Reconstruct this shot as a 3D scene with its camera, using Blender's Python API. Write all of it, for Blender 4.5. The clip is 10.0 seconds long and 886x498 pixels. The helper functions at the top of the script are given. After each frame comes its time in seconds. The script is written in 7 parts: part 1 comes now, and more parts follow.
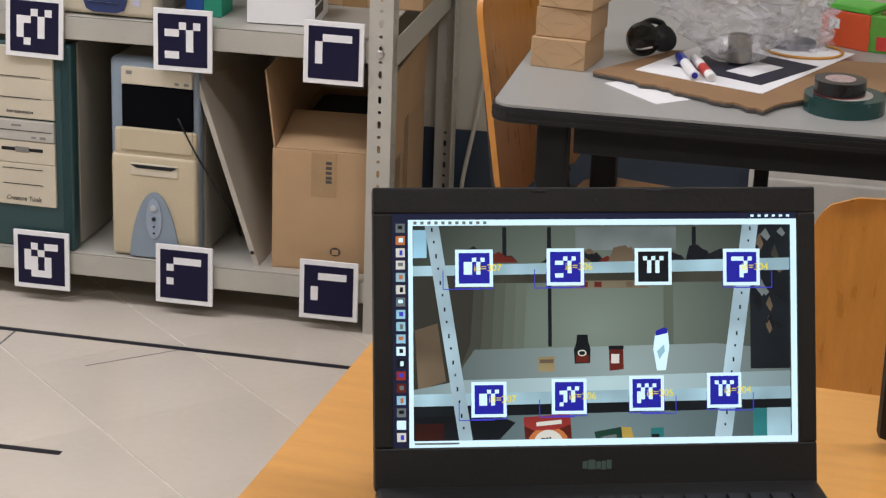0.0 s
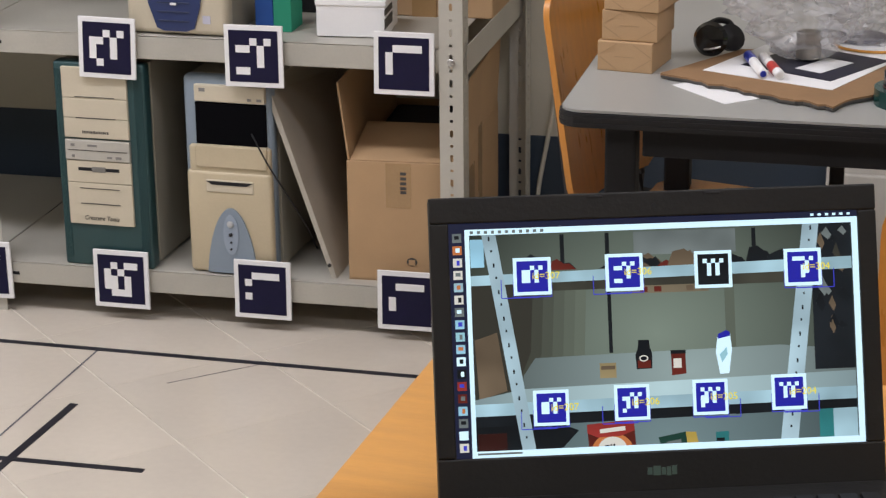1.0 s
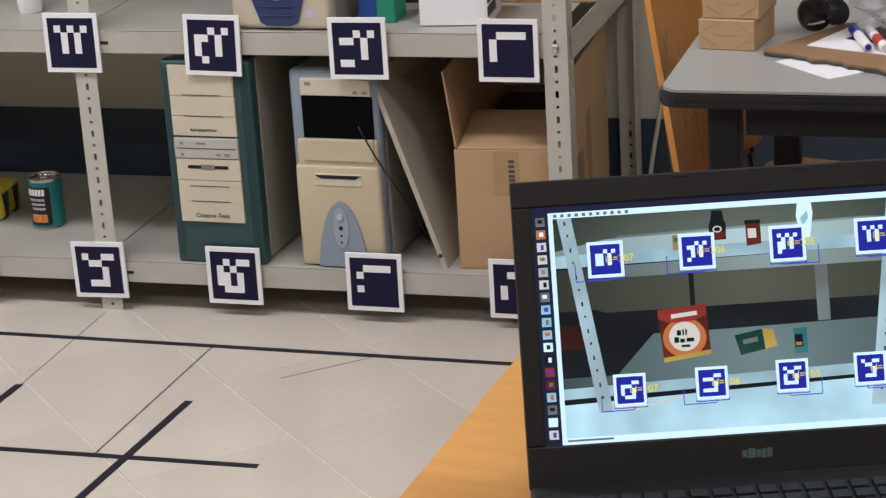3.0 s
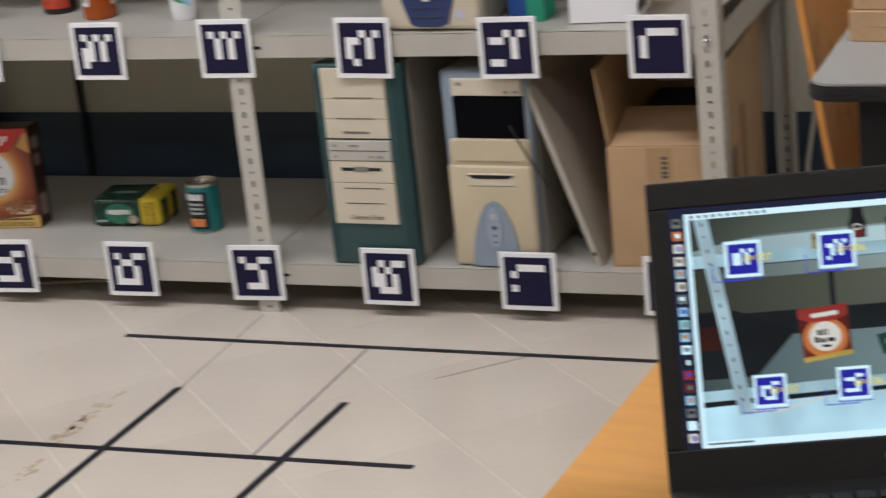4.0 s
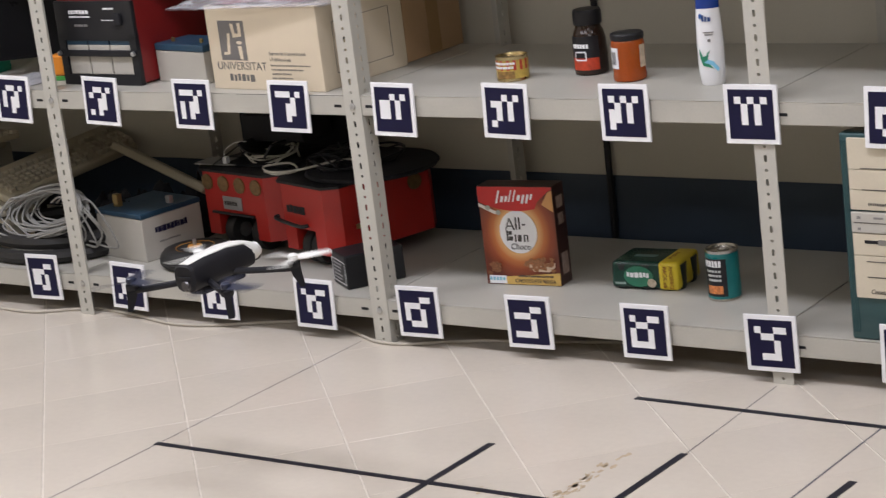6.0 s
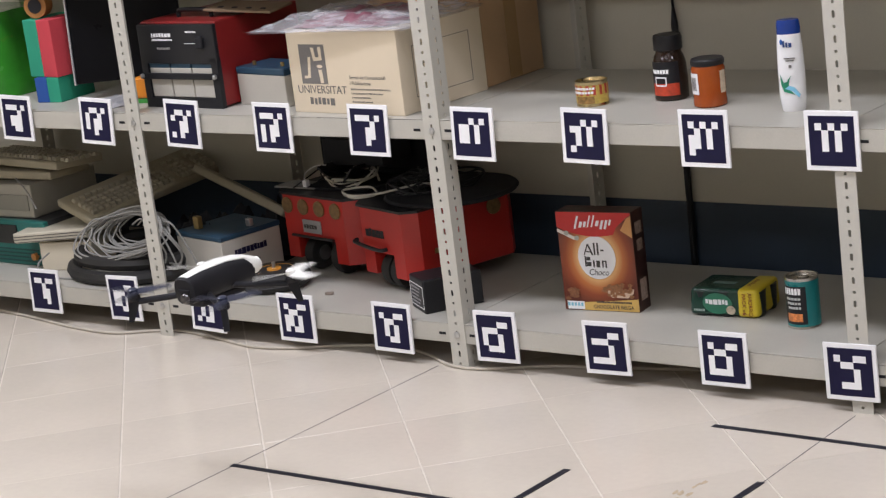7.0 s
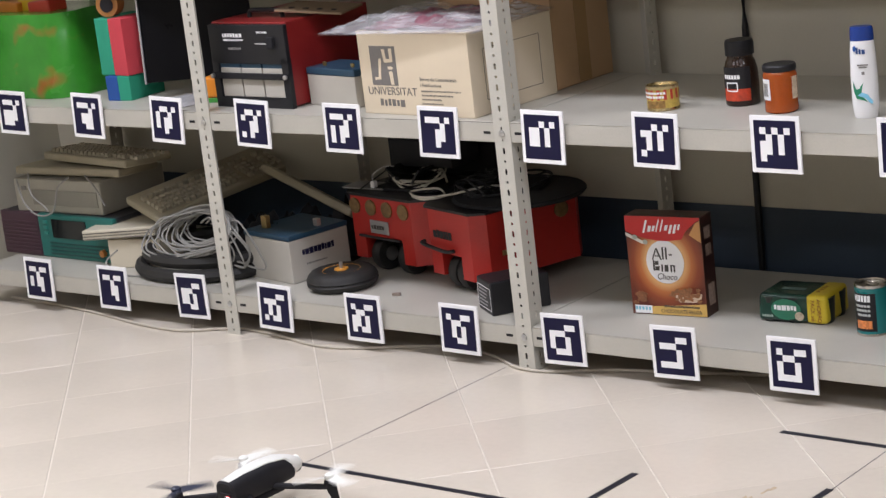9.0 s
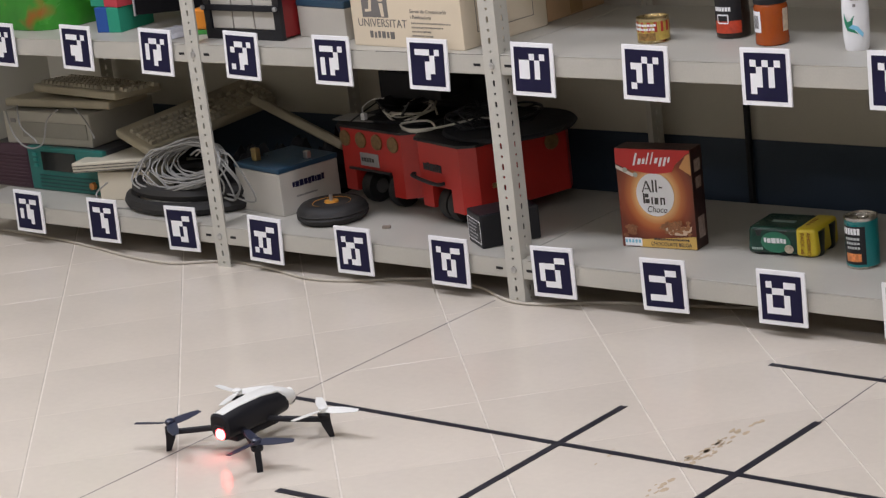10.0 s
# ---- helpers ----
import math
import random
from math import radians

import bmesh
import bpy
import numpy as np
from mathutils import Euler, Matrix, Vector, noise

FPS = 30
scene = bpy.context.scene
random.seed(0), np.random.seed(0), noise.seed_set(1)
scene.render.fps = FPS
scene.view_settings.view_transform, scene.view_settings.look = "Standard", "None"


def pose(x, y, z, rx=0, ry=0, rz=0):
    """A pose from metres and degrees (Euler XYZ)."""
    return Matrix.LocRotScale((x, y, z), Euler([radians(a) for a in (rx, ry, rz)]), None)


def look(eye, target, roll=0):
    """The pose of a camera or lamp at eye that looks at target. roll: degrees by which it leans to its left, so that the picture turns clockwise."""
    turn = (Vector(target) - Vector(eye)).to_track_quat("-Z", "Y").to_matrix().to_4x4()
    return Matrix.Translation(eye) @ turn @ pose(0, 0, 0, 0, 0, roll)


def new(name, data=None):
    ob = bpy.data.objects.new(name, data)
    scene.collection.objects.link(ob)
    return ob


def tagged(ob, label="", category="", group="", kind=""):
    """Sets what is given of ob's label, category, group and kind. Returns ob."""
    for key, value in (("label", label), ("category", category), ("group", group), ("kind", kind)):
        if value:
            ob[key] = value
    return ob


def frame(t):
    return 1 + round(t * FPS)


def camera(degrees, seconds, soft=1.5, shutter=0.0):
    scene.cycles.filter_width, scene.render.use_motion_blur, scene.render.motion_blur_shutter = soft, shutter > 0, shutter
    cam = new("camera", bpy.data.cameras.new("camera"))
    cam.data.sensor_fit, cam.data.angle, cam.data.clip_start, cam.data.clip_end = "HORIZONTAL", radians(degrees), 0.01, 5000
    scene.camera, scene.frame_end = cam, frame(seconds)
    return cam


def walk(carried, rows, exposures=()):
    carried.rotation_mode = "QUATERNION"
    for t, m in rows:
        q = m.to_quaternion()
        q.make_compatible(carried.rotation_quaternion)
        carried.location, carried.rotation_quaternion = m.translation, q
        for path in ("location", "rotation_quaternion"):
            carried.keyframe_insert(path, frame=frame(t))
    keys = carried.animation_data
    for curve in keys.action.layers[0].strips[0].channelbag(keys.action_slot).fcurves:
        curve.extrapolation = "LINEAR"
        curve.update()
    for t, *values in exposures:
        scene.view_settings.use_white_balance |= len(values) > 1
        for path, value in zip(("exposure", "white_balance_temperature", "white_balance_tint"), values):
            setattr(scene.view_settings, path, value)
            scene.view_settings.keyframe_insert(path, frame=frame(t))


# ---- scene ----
cam = camera(23.7, 10.0, 1.25, 0.4)
PATH = [
    (0, (3.826, -3.791, 1.519), (3.4778, -1.9321, 0.8679), 2.03),
    (0.5, (3.839, -3.787, 1.52), (3.4576, -1.9361, 0.8640), 0.47),
    (1, (3.853, -3.779, 1.52), (3.4197, -1.9364, 0.8740), -0.59),
    (1.5, (3.862, -3.77, 1.517), (3.3993, -1.9372, 0.8639), -1.56),
    (2, (3.869, -3.759, 1.512), (3.3780, -1.9348, 0.8545), -2.41),
    (2.2, (3.877, -3.755, 1.51), (3.3730, -1.9349, 0.8534), -2.72),
    (3.3, (3.889, -3.748, 1.507), (3.3187, -1.9441, 0.8581), -3.88),
    (3.5, (3.894, -3.748, 1.51), (3.3087, -1.9491, 0.8610), -4.29),
    (4, (3.909, -3.733, 1.510), (3.2063, -1.9738, 0.8683), -5.96),
    (4.2, (3.907, -3.72, 1.503), (3.1264, -1.9899, 0.8740), -6.16),
    (4.5, (3.912, -3.71, 1.513), (3.0223, -2.0241, 0.9084), -6.89),
    (4.7, (3.913, -3.716, 1.51), (2.9474, -2.0629, 0.9296), -6.99),
    (5, (3.922, -3.703, 1.483), (2.8526, -2.1046, 0.9360), -7.29),
    (5.5, (3.933, -3.686, 1.46), (2.8068, -2.1200, 0.9304), -7.30),
    (6, (3.932, -3.684, 1.469), (2.7789, -2.1341, 0.9528), -7.05),
    (6.2, (3.926, -3.679, 1.472), (2.7560, -2.1391, 0.9609), -7.15),
    (7.3, (3.944, -3.67, 1.458), (2.7181, -2.1639, 0.9790), -6.98),
    (7.5, (3.939, -3.681, 1.472), (2.7122, -2.1779, 0.9850), -6.98),
    (8, (3.929, -3.684, 1.471), (2.6732, -2.2039, 0.9918), -7.07),
    (8.5, (3.927, -3.689, 1.47), (2.6633, -2.2130, 0.9972), -6.87),
    (8.7, (3.924, -3.681, 1.484), (2.6602, -2.2059, 1.0047), -7.10),
    (9, (3.922, -3.701, 1.473), (2.6631, -2.2218, 0.9964), -6.74),
    (9.1, (3.923, -3.697, 1.472), (2.6671, -2.2228, 0.9722), -6.64),
    (9.2, (3.923, -3.695, 1.472), (2.6692, -2.2238, 0.9601), -6.63),
    (9.3, (3.924, -3.694, 1.471), (2.6702, -2.2239, 0.9519), -6.62),
    (9.5, (3.924, -3.693, 1.471), (2.6712, -2.2240, 0.9476), -6.61),
    (10, (3.926, -3.69, 1.476), (2.6762, -2.2247, 0.9353), -6.77),
]
LIGHTNESS = [(0.0, -0.16, 6750, 16), (3.5, -0.20, 6650, 16), (4.0, -0.26, 6650, 15), (4.5, -0.28, 6800, 16), (5.0, -0.2, 6650, 16), (5.5, -0.1, 6550, 17), (6.2, 0.0, 6500, 17), (7.3, 0.13, 6450, 17), (8.5, 0.18, 6450, 17), (9.0, 0.20, 6450, 17), (9.2, 0.11, 6450, 17), (9.5, 0.08, 6450, 17), (9.8, -0.07, 6450, 17), (10.0, -0.13, 6450, 17)]
walk(cam, [(t, look(eye, target, roll)) for t, eye, target, roll in PATH], LIGHTNESS)

# ---- world and light ----
world = bpy.data.worlds.new("world")
world.use_nodes = True
scene.world = world
world.node_tree.nodes["Background"].inputs[0].default_value = (0.75, 0.8, 0.9, 1)
world.node_tree.nodes["Background"].inputs[1].default_value = 0.05
scene.view_settings.exposure = 0.0
CEILING = 2.9
LAMPS = ((-0.3, -1.2, 41), (1.9, -1.2, 41), (4.3, -1.7, 24), (-0.3, -3.8, 14), (1.9, -3.8, 14), (4.3, -3.8, 19))


# ---- materials ----
def surf(name, col, rough=0.5, metal=0.0, var=0.08, scale=14.0, bump=0.04, grain=220.0, stretch=(1, 1, 1), **more):
    """A procedural surface: colour varied at two scales, with fine relief."""
    m = bpy.data.materials.new(name)
    m.use_nodes = True
    n, l = m.node_tree.nodes, m.node_tree.links
    b = n["Principled BSDF"]
    b.inputs["Roughness"].default_value, b.inputs["Metallic"].default_value = rough, metal
    for key, value in more.items():
        b.inputs[key.replace("_", " ")].default_value = value
    tc, mp = n.new("ShaderNodeTexCoord"), n.new("ShaderNodeMapping")
    mp.inputs["Scale"].default_value = stretch
    l.new(tc.outputs["Object"], mp.inputs[0])
    big, small = n.new("ShaderNodeTexNoise"), n.new("ShaderNodeTexNoise")
    big.inputs["Scale"].default_value, small.inputs["Scale"].default_value = scale, grain
    big.inputs["Detail"].default_value, small.inputs["Detail"].default_value = 5, 3
    for x in (big, small):
        l.new(mp.outputs[0], x.inputs["Vector"])
    add = n.new("ShaderNodeMath")
    add.operation = "MULTIPLY_ADD"
    add.inputs[1].default_value = 0.4
    l.new(small.outputs[0], add.inputs[0])
    l.new(big.outputs[0], add.inputs[2])
    ramp = n.new("ShaderNodeMapRange")
    ramp.inputs[1].default_value, ramp.inputs[2].default_value = 0.4, 1.0
    ramp.inputs[3].default_value, ramp.inputs[4].default_value = 1 - var, 1 + var
    l.new(add.outputs[0], ramp.inputs[0])
    mul = n.new("ShaderNodeVectorMath")
    mul.operation = "SCALE"
    mul.inputs[0].default_value = col
    l.new(ramp.outputs[0], mul.inputs["Scale"])
    l.new(mul.outputs[0], b.inputs["Base Color"])
    rr = n.new("ShaderNodeMapRange")
    rr.inputs[3].default_value, rr.inputs[4].default_value = max(0, rough - 0.08), min(1, rough + 0.08)
    l.new(big.outputs[0], rr.inputs[0])
    l.new(rr.outputs[0], b.inputs["Roughness"])
    if bump:
        bp = n.new("ShaderNodeBump")
        bp.inputs["Strength"].default_value, bp.inputs["Distance"].default_value = bump, 0.004
        l.new(small.outputs[0], bp.inputs["Height"])
        l.new(bp.outputs[0], b.inputs["Normal"])
    return m


def glow(name, col, strength, shade=0.0):
    m = bpy.data.materials.new(name)
    m.use_nodes = True
    b = m.node_tree.nodes["Principled BSDF"]
    b.inputs["Base Color"].default_value = (0.004, 0.004, 0.004, 1)
    b.inputs["Roughness"].default_value = 0.4
    b.inputs["Specular IOR Level"].default_value = 0.15
    b.inputs["Emission Color"].default_value = (*col, 1)
    b.inputs["Emission Strength"].default_value = strength
    if shade:
        n, l = m.node_tree.nodes, m.node_tree.links
        tc, nz, mr, ml = n.new("ShaderNodeTexCoord"), n.new("ShaderNodeTexNoise"), n.new("ShaderNodeMapRange"), n.new("ShaderNodeVectorMath")
        nz.inputs["Scale"].default_value, nz.inputs["Detail"].default_value = 16, 2
        mr.inputs[1].default_value, mr.inputs[2].default_value, mr.inputs[3].default_value, mr.inputs[4].default_value = 0.3, 0.7, 1 - shade, 1 + shade
        ml.operation = "SCALE"
        ml.inputs[0].default_value = col
        l.new(tc.outputs["Object"], nz.inputs["Vector"])
        l.new(nz.outputs[0], mr.inputs[0])
        l.new(mr.outputs[0], ml.inputs["Scale"])
        l.new(ml.outputs[0], b.inputs["Emission Color"])
    return m


WALL = surf("cream_wall_paint", (0.54, 0.51, 0.425), 0.75, var=0.05, scale=3, bump=0.08)
NAVY = surf("navy_wainscot_paint", (0.030, 0.048, 0.075), 0.5, var=0.15, scale=4, bump=0.08)
CEIL = surf("white_ceiling_paint", (0.78, 0.78, 0.76), 0.85, var=0.03, scale=3)
STEEL = surf("grey_painted_steel", (0.47, 0.455, 0.40), 0.42, var=0.06, scale=9, bump=0.03)
STEEL_SHELF = surf("grey_shelf_steel", (0.43, 0.413, 0.36), 0.38, var=0.1, scale=7, bump=0.03)
ZINC = surf("zinc_bolt", (0.55, 0.55, 0.55), 0.3, 0.9)
GROUT = surf("pale_grout", (0.60, 0.55, 0.475), 0.8, var=0.15, scale=30)
TAPE = surf("black_floor_tape", (0.012, 0.012, 0.020), 0.45, var=0.25, scale=20)
WHITE_CARD = surf("white_card", (0.80, 0.80, 0.80), 0.6, var=0.03)
BLACK_INK = surf("black_ink", (0.009, 0.008, 0.034), 0.6, var=0.2, Specular_IOR_Level=0.2)
BEIGE = surf("beige_plastic", (0.58, 0.52, 0.40), 0.45, var=0.06, scale=10)
BEIGE_DARK = surf("yellowed_plastic", (0.52, 0.44, 0.30), 0.45, var=0.08, scale=10)
BLACK = surf("black_plastic", (0.013, 0.013, 0.015), 0.42, var=0.2, Specular_IOR_Level=0.35)
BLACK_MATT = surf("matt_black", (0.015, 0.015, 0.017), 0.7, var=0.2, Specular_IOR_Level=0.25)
CARDBOARD = surf("brown_cardboard", (0.45, 0.29, 0.155), 0.8, var=0.1, scale=8, bump=0.1, grain=400)
CARDBOARD_PALE = surf("pale_printed_cardboard", (0.62, 0.53, 0.39), 0.75, var=0.06, scale=8, bump=0.08, grain=400)
WOOD_DESK = surf("orange_beech_laminate", (0.62, 0.30, 0.075), 0.35, var=0.12, scale=6, stretch=(1, 9, 1), grain=90)
PLYWOOD = surf("varnished_plywood", (0.58, 0.24, 0.045), 0.3, var=0.14, scale=8, stretch=(9, 9, 1), grain=60)
WHITE = surf("white_plastic", (0.78, 0.78, 0.77), 0.4, var=0.03)
PAPER = surf("white_paper", (0.78, 0.78, 0.78), 0.8, var=0.04)
CABLE_WHITE = surf("off_white_cable", (0.55, 0.53, 0.46), 0.5)
CABLE_GREY = surf("grey_cable", (0.26, 0.255, 0.235), 0.5)


# ---- mesh helpers ----
def thing(name, x=0.0, y=0.0, z=0.0, rz=0.0, label="", category="", group="", kind=""):
    ob = new(name)
    ob.empty_display_size = 0.05
    ob.matrix_basis = pose(x, y, z, 0, 0, rz)
    return tagged(ob, label, category, group, kind)


def part(name, bm, material, parent=None, label="", smooth=False):
    me = bpy.data.meshes.new(name)
    if isinstance(bm, bmesh.types.BMesh):
        bmesh.ops.recalc_face_normals(bm, faces=bm.faces)
        bm.to_mesh(me)
        bm.free()
    else:
        me = bm
    if not me.materials:
        me.materials.append(material)
    if smooth:
        for p in me.polygons:
            p.use_smooth = True
        me.set_sharp_from_angle(angle=radians(38))
    ob = new(name, me)
    ob.parent = parent
    return tagged(ob, label)


def box(bm, sx, sy, sz, at=(0, 0, 0), bevel=0.0, seg=2, m=None, taper=1.0):
    """A box with its middle at `at`, edges rounded by bevel; m: a further turn and shift."""
    b = bmesh.new()
    bmesh.ops.create_cube(b, size=1)
    for v in b.verts:
        k = taper if v.co.z > 0 else 1.0
        v.co = Vector((v.co.x * sx * k, v.co.y * sy * k, v.co.z * sz))
    if bevel:
        bmesh.ops.bevel(b, geom=list(b.edges), offset=bevel, segments=seg, affect="EDGES", profile=0.5, clamp_overlap=True)
    mm = Matrix.Translation(at)
    if m is not None:
        mm = m @ mm
    join(bm, b, mm)
    return bm


def join(bm, b, mm=None):
    if mm is not None:
        b.transform(mm)
    me = bpy.data.meshes.new("tmp")
    b.to_mesh(me)
    b.free()
    bm.from_mesh(me)
    bpy.data.meshes.remove(me)
    return bm


def boxm(*a, **k):
    return box(bmesh.new(), *a, **k)


def lathe(bm, profile, at=(0, 0, 0), seg=32, sx=1.0, sy=1.0, m=None):
    """A turned shape from (radius, height) pairs."""
    b = bmesh.new()
    rings = []
    for r, z in profile:
        rings.append([b.verts.new((r * math.cos(2 * math.pi * i / seg) * sx, r * math.sin(2 * math.pi * i / seg) * sy, z)) for i in range(seg)])
    for a, c in zip(rings, rings[1:]):
        for i in range(seg):
            b.faces.new((a[i], a[(i + 1) % seg], c[(i + 1) % seg], c[i]))
    b.faces.new(rings[0][::-1])
    b.faces.new(rings[-1])
    mm = Matrix.Translation(at)
    return join(bm, b, m @ mm if m is not None else mm)


def lathem(profile, **k):
    return lathe(bmesh.new(), profile, **k)


def tube(bm, points, r, seg=8, closed=False):
    """A round tube along points, smoothed by Catmull-Rom."""
    pts = [Vector(p) for p in points]
    out = []
    n = len(pts)
    for i in range(n if closed else n - 1):
        p0, p1, p2, p3 = (pts[(i - 1) % n] if closed or i else pts[0]), pts[i], pts[(i + 1) % n], (pts[(i + 2) % n] if closed or i + 2 < n else pts[-1])
        for k in range(5):
            t = k / 5
            out.append(0.5 * ((2 * p1) + (p2 - p0) * t + (2 * p0 - 5 * p1 + 4 * p2 - p3) * t * t + (3 * p1 - p0 - 3 * p2 + p3) * t ** 3))
    if not closed:
        out.append(pts[-1])
    up = Vector((0, 0, 1))
    rings = []
    m = len(out)
    for i, p in enumerate(out):
        d = out[(i + 1) % m] - out[i - 1] if closed or 0 < i < m - 1 else (out[1] - out[0] if i == 0 else out[-1] - out[-2])
        d = d.normalized() if d.length > 1e-9 else Vector((1, 0, 0))
        side = d.cross(up)
        side = side.normalized() if side.length > 1e-4 else Vector((1, 0, 0))
        top = side.cross(d)
        rings.append([bm.verts.new(p + r * (math.cos(2 * math.pi * k / seg) * side + math.sin(2 * math.pi * k / seg) * top)) for k in range(seg)])
    for i in range(m if closed else m - 1):
        a, c = rings[i], rings[(i + 1) % m]
        for k in range(seg):
            bm.faces.new((a[k], a[(k + 1) % seg], c[(k + 1) % seg], c[k]))
    if not closed:
        bm.faces.new(rings[0][::-1])
        bm.faces.new(rings[-1])
    return bm


def tubem(points, r, **k):
    return tube(bmesh.new(), points, r, **k)


def prism(bm, outline, depth, m=None):
    """A flat outline in x and z, extruded from y=0 to y=depth."""
    b = bmesh.new()
    a = [b.verts.new((x, 0, z)) for x, z in outline]
    c = [b.verts.new((x, depth, z)) for x, z in outline]
    b.faces.new(a)
    b.faces.new(c[::-1])
    for i in range(len(a)):
        j = (i + 1) % len(a)
        b.faces.new((a[j], a[i], c[i], c[j]))
    return join(bm, b, m)


def prismm(outline, depth, m=None):
    return prism(bmesh.new(), outline, depth, m)


def ellipse(cx, cz, rx, rz, n=28, a0=0.0, a1=360.0):
    return [(cx + rx * math.cos(radians(a0 + (a1 - a0) * i / n)), cz + rz * math.sin(radians(a0 + (a1 - a0) * i / n))) for i in range(n if a1 - a0 >= 360 else n + 1)]


def lettering(text, size, m, depth=0.0006, align="CENTER", squash=1.0, shear=0.0):
    """Words as a mesh that stands in x and z and faces -y, moved by m."""
    cu = bpy.data.curves.new("words", "FONT")
    cu.body, cu.size, cu.extrude, cu.align_x, cu.align_y, cu.shear = text, size, depth, align, "CENTER", shear
    cu.resolution_u = 3
    ob = new("words", cu)
    me = bpy.data.meshes.new_from_object(ob.evaluated_get(bpy.context.evaluated_depsgraph_get()))
    bpy.data.objects.remove(ob)
    bpy.data.curves.remove(cu)
    me.transform(m @ pose(0, 0, 0, 90) @ Matrix.Diagonal((squash, 1, 1, 1)))
    me.materials.clear()
    return me


# ---- the room ----
def wall(name, sx, sy, sz, at, material, label):
    ob = part(name, boxm(sx, sy, sz, at), material)
    return tagged(ob, label, "wall", kind="structure")


X0, X1, Y0, Y1 = -1.3, 6.2, -6.0, 0.62
wall("wall_north", X1 - X0 + 0.4, 0.2, CEILING, ((X0 + X1) / 2, Y1 + 0.1, CEILING / 2), WALL, "cream painted wall behind the metal shelves")
wall("wall_west", 0.2, Y1 - Y0, CEILING, (X0 - 0.1, (Y0 + Y1) / 2, CEILING / 2), WALL, "cream painted side wall at the end of the shelves")
wall("wall_east", 0.2, Y1 - Y0, CEILING, (X1 + 0.1, (Y0 + Y1) / 2, CEILING / 2), WALL, "cream painted plain wall")
wall("wall_south", X1 - X0 + 0.4, 0.2, CEILING, ((X0 + X1) / 2, Y0 - 0.1, CEILING / 2), WALL, "cream painted plain wall")
wall("trim", X1 - X0, 0.004, 0.256, ((X0 + X1) / 2, Y1 - 0.002, 0.128), NAVY, "dark navy painted band along the foot of the wall")
tagged(part("ceiling", boxm(X1 - X0 + 0.4, Y1 - Y0 + 0.4, 0.15, ((X0 + X1) / 2, (Y0 + Y1) / 2, CEILING + 0.075)), CEIL), "white plain ceiling", "ceiling", kind="structure")


def ceiling_light(x, y, watts, rz=0):
    t = thing("ceiling_light", x, y, CEILING, rz, "white fluorescent ceiling light with a bright diffuser", "ceiling light", "ceiling lights")
    part("frame", boxm(1.3, 0.34, 0.06, (0, 0, -0.03), 0.008), WHITE, t)
    part("diffuser", boxm(1.24, 0.28, 0.012, (0, 0, -0.066), 0.003), glow("diffuser_glow", (1.0, 0.96, 0.9), 4.0), t)
    la = bpy.data.lights.new("ceiling_lamp", "AREA")
    la.shape, la.size, la.size_y, la.energy, la.color = "RECTANGLE", 1.2, 0.26, watts, (0.93, 0.98, 1.08)
    o = new("ceiling_lamp", la)
    o.matrix_basis = pose(x, y, CEILING - 0.08, 0, 0, rz)


for lamp in LAMPS:
    ceiling_light(*lamp)

# ---- metal shelving ----
L_TOP, U_TOP, T_TOP = 0.109, 0.594, 1.08
DEPTH = 0.57


def slotted_flange(bm, width, height, m):
    """A steel strip in x and z with slots and round holes in turn, 2 mm thick."""
    cell, th = 0.0245, 0.002
    b = bmesh.new()
    for i in range(int(height / cell)):
        z0, z1 = i * cell, (i + 1) * cell
        zc, rx, rz = (z0 + z1) / 2, 0.0033, (0.0075 if i % 2 else 0.0030)
        xc = width * 0.5
        outer = [(width, zc), (width, z1), (xc, z1), (0, z1), (0, zc), (0, z0), (xc, z0), (width, z0)]
        inner = [(xc + rx * kx, zc + rz * kz) for kx, kz in ((1, 0), (0.92, 0.82), (0, 1), (-0.92, 0.82), (-1, 0), (-0.92, -0.82), (0, -1), (0.92, -0.82))]
        rows = [[b.verts.new((x, y, z)) for x, z in pts] for pts, y in ((outer, 0), (inner, 0), (inner, th), (outer, th))]
        for r, s in zip(rows, rows[1:]):
            for k in range(8):
                b.faces.new((r[k], r[(k + 1) % 8], s[(k + 1) % 8], s[k]))
    for x in (0, width):
        b.faces.new([b.verts.new(p) for p in ((x, 0, 0), (x, th, 0), (x, th, height), (x, 0, height))])
    join(bm, b, m)


def angle_post(corner_right):
    bm = bmesh.new()
    slotted_flange(bm, 0.046, 2.0, Matrix.Identity(4))
    if corner_right:
        slotted_flange(bm, 0.046, 2.0, Matrix.Translation((0.046, 0.002, 0)) @ pose(0, 0, 0, 0, 0, 90))
    else:
        slotted_flange(bm, 0.046, 2.0, Matrix.Translation((0.002, 0.002, 0)) @ pose(0, 0, 0, 0, 0, 90))
    return bm


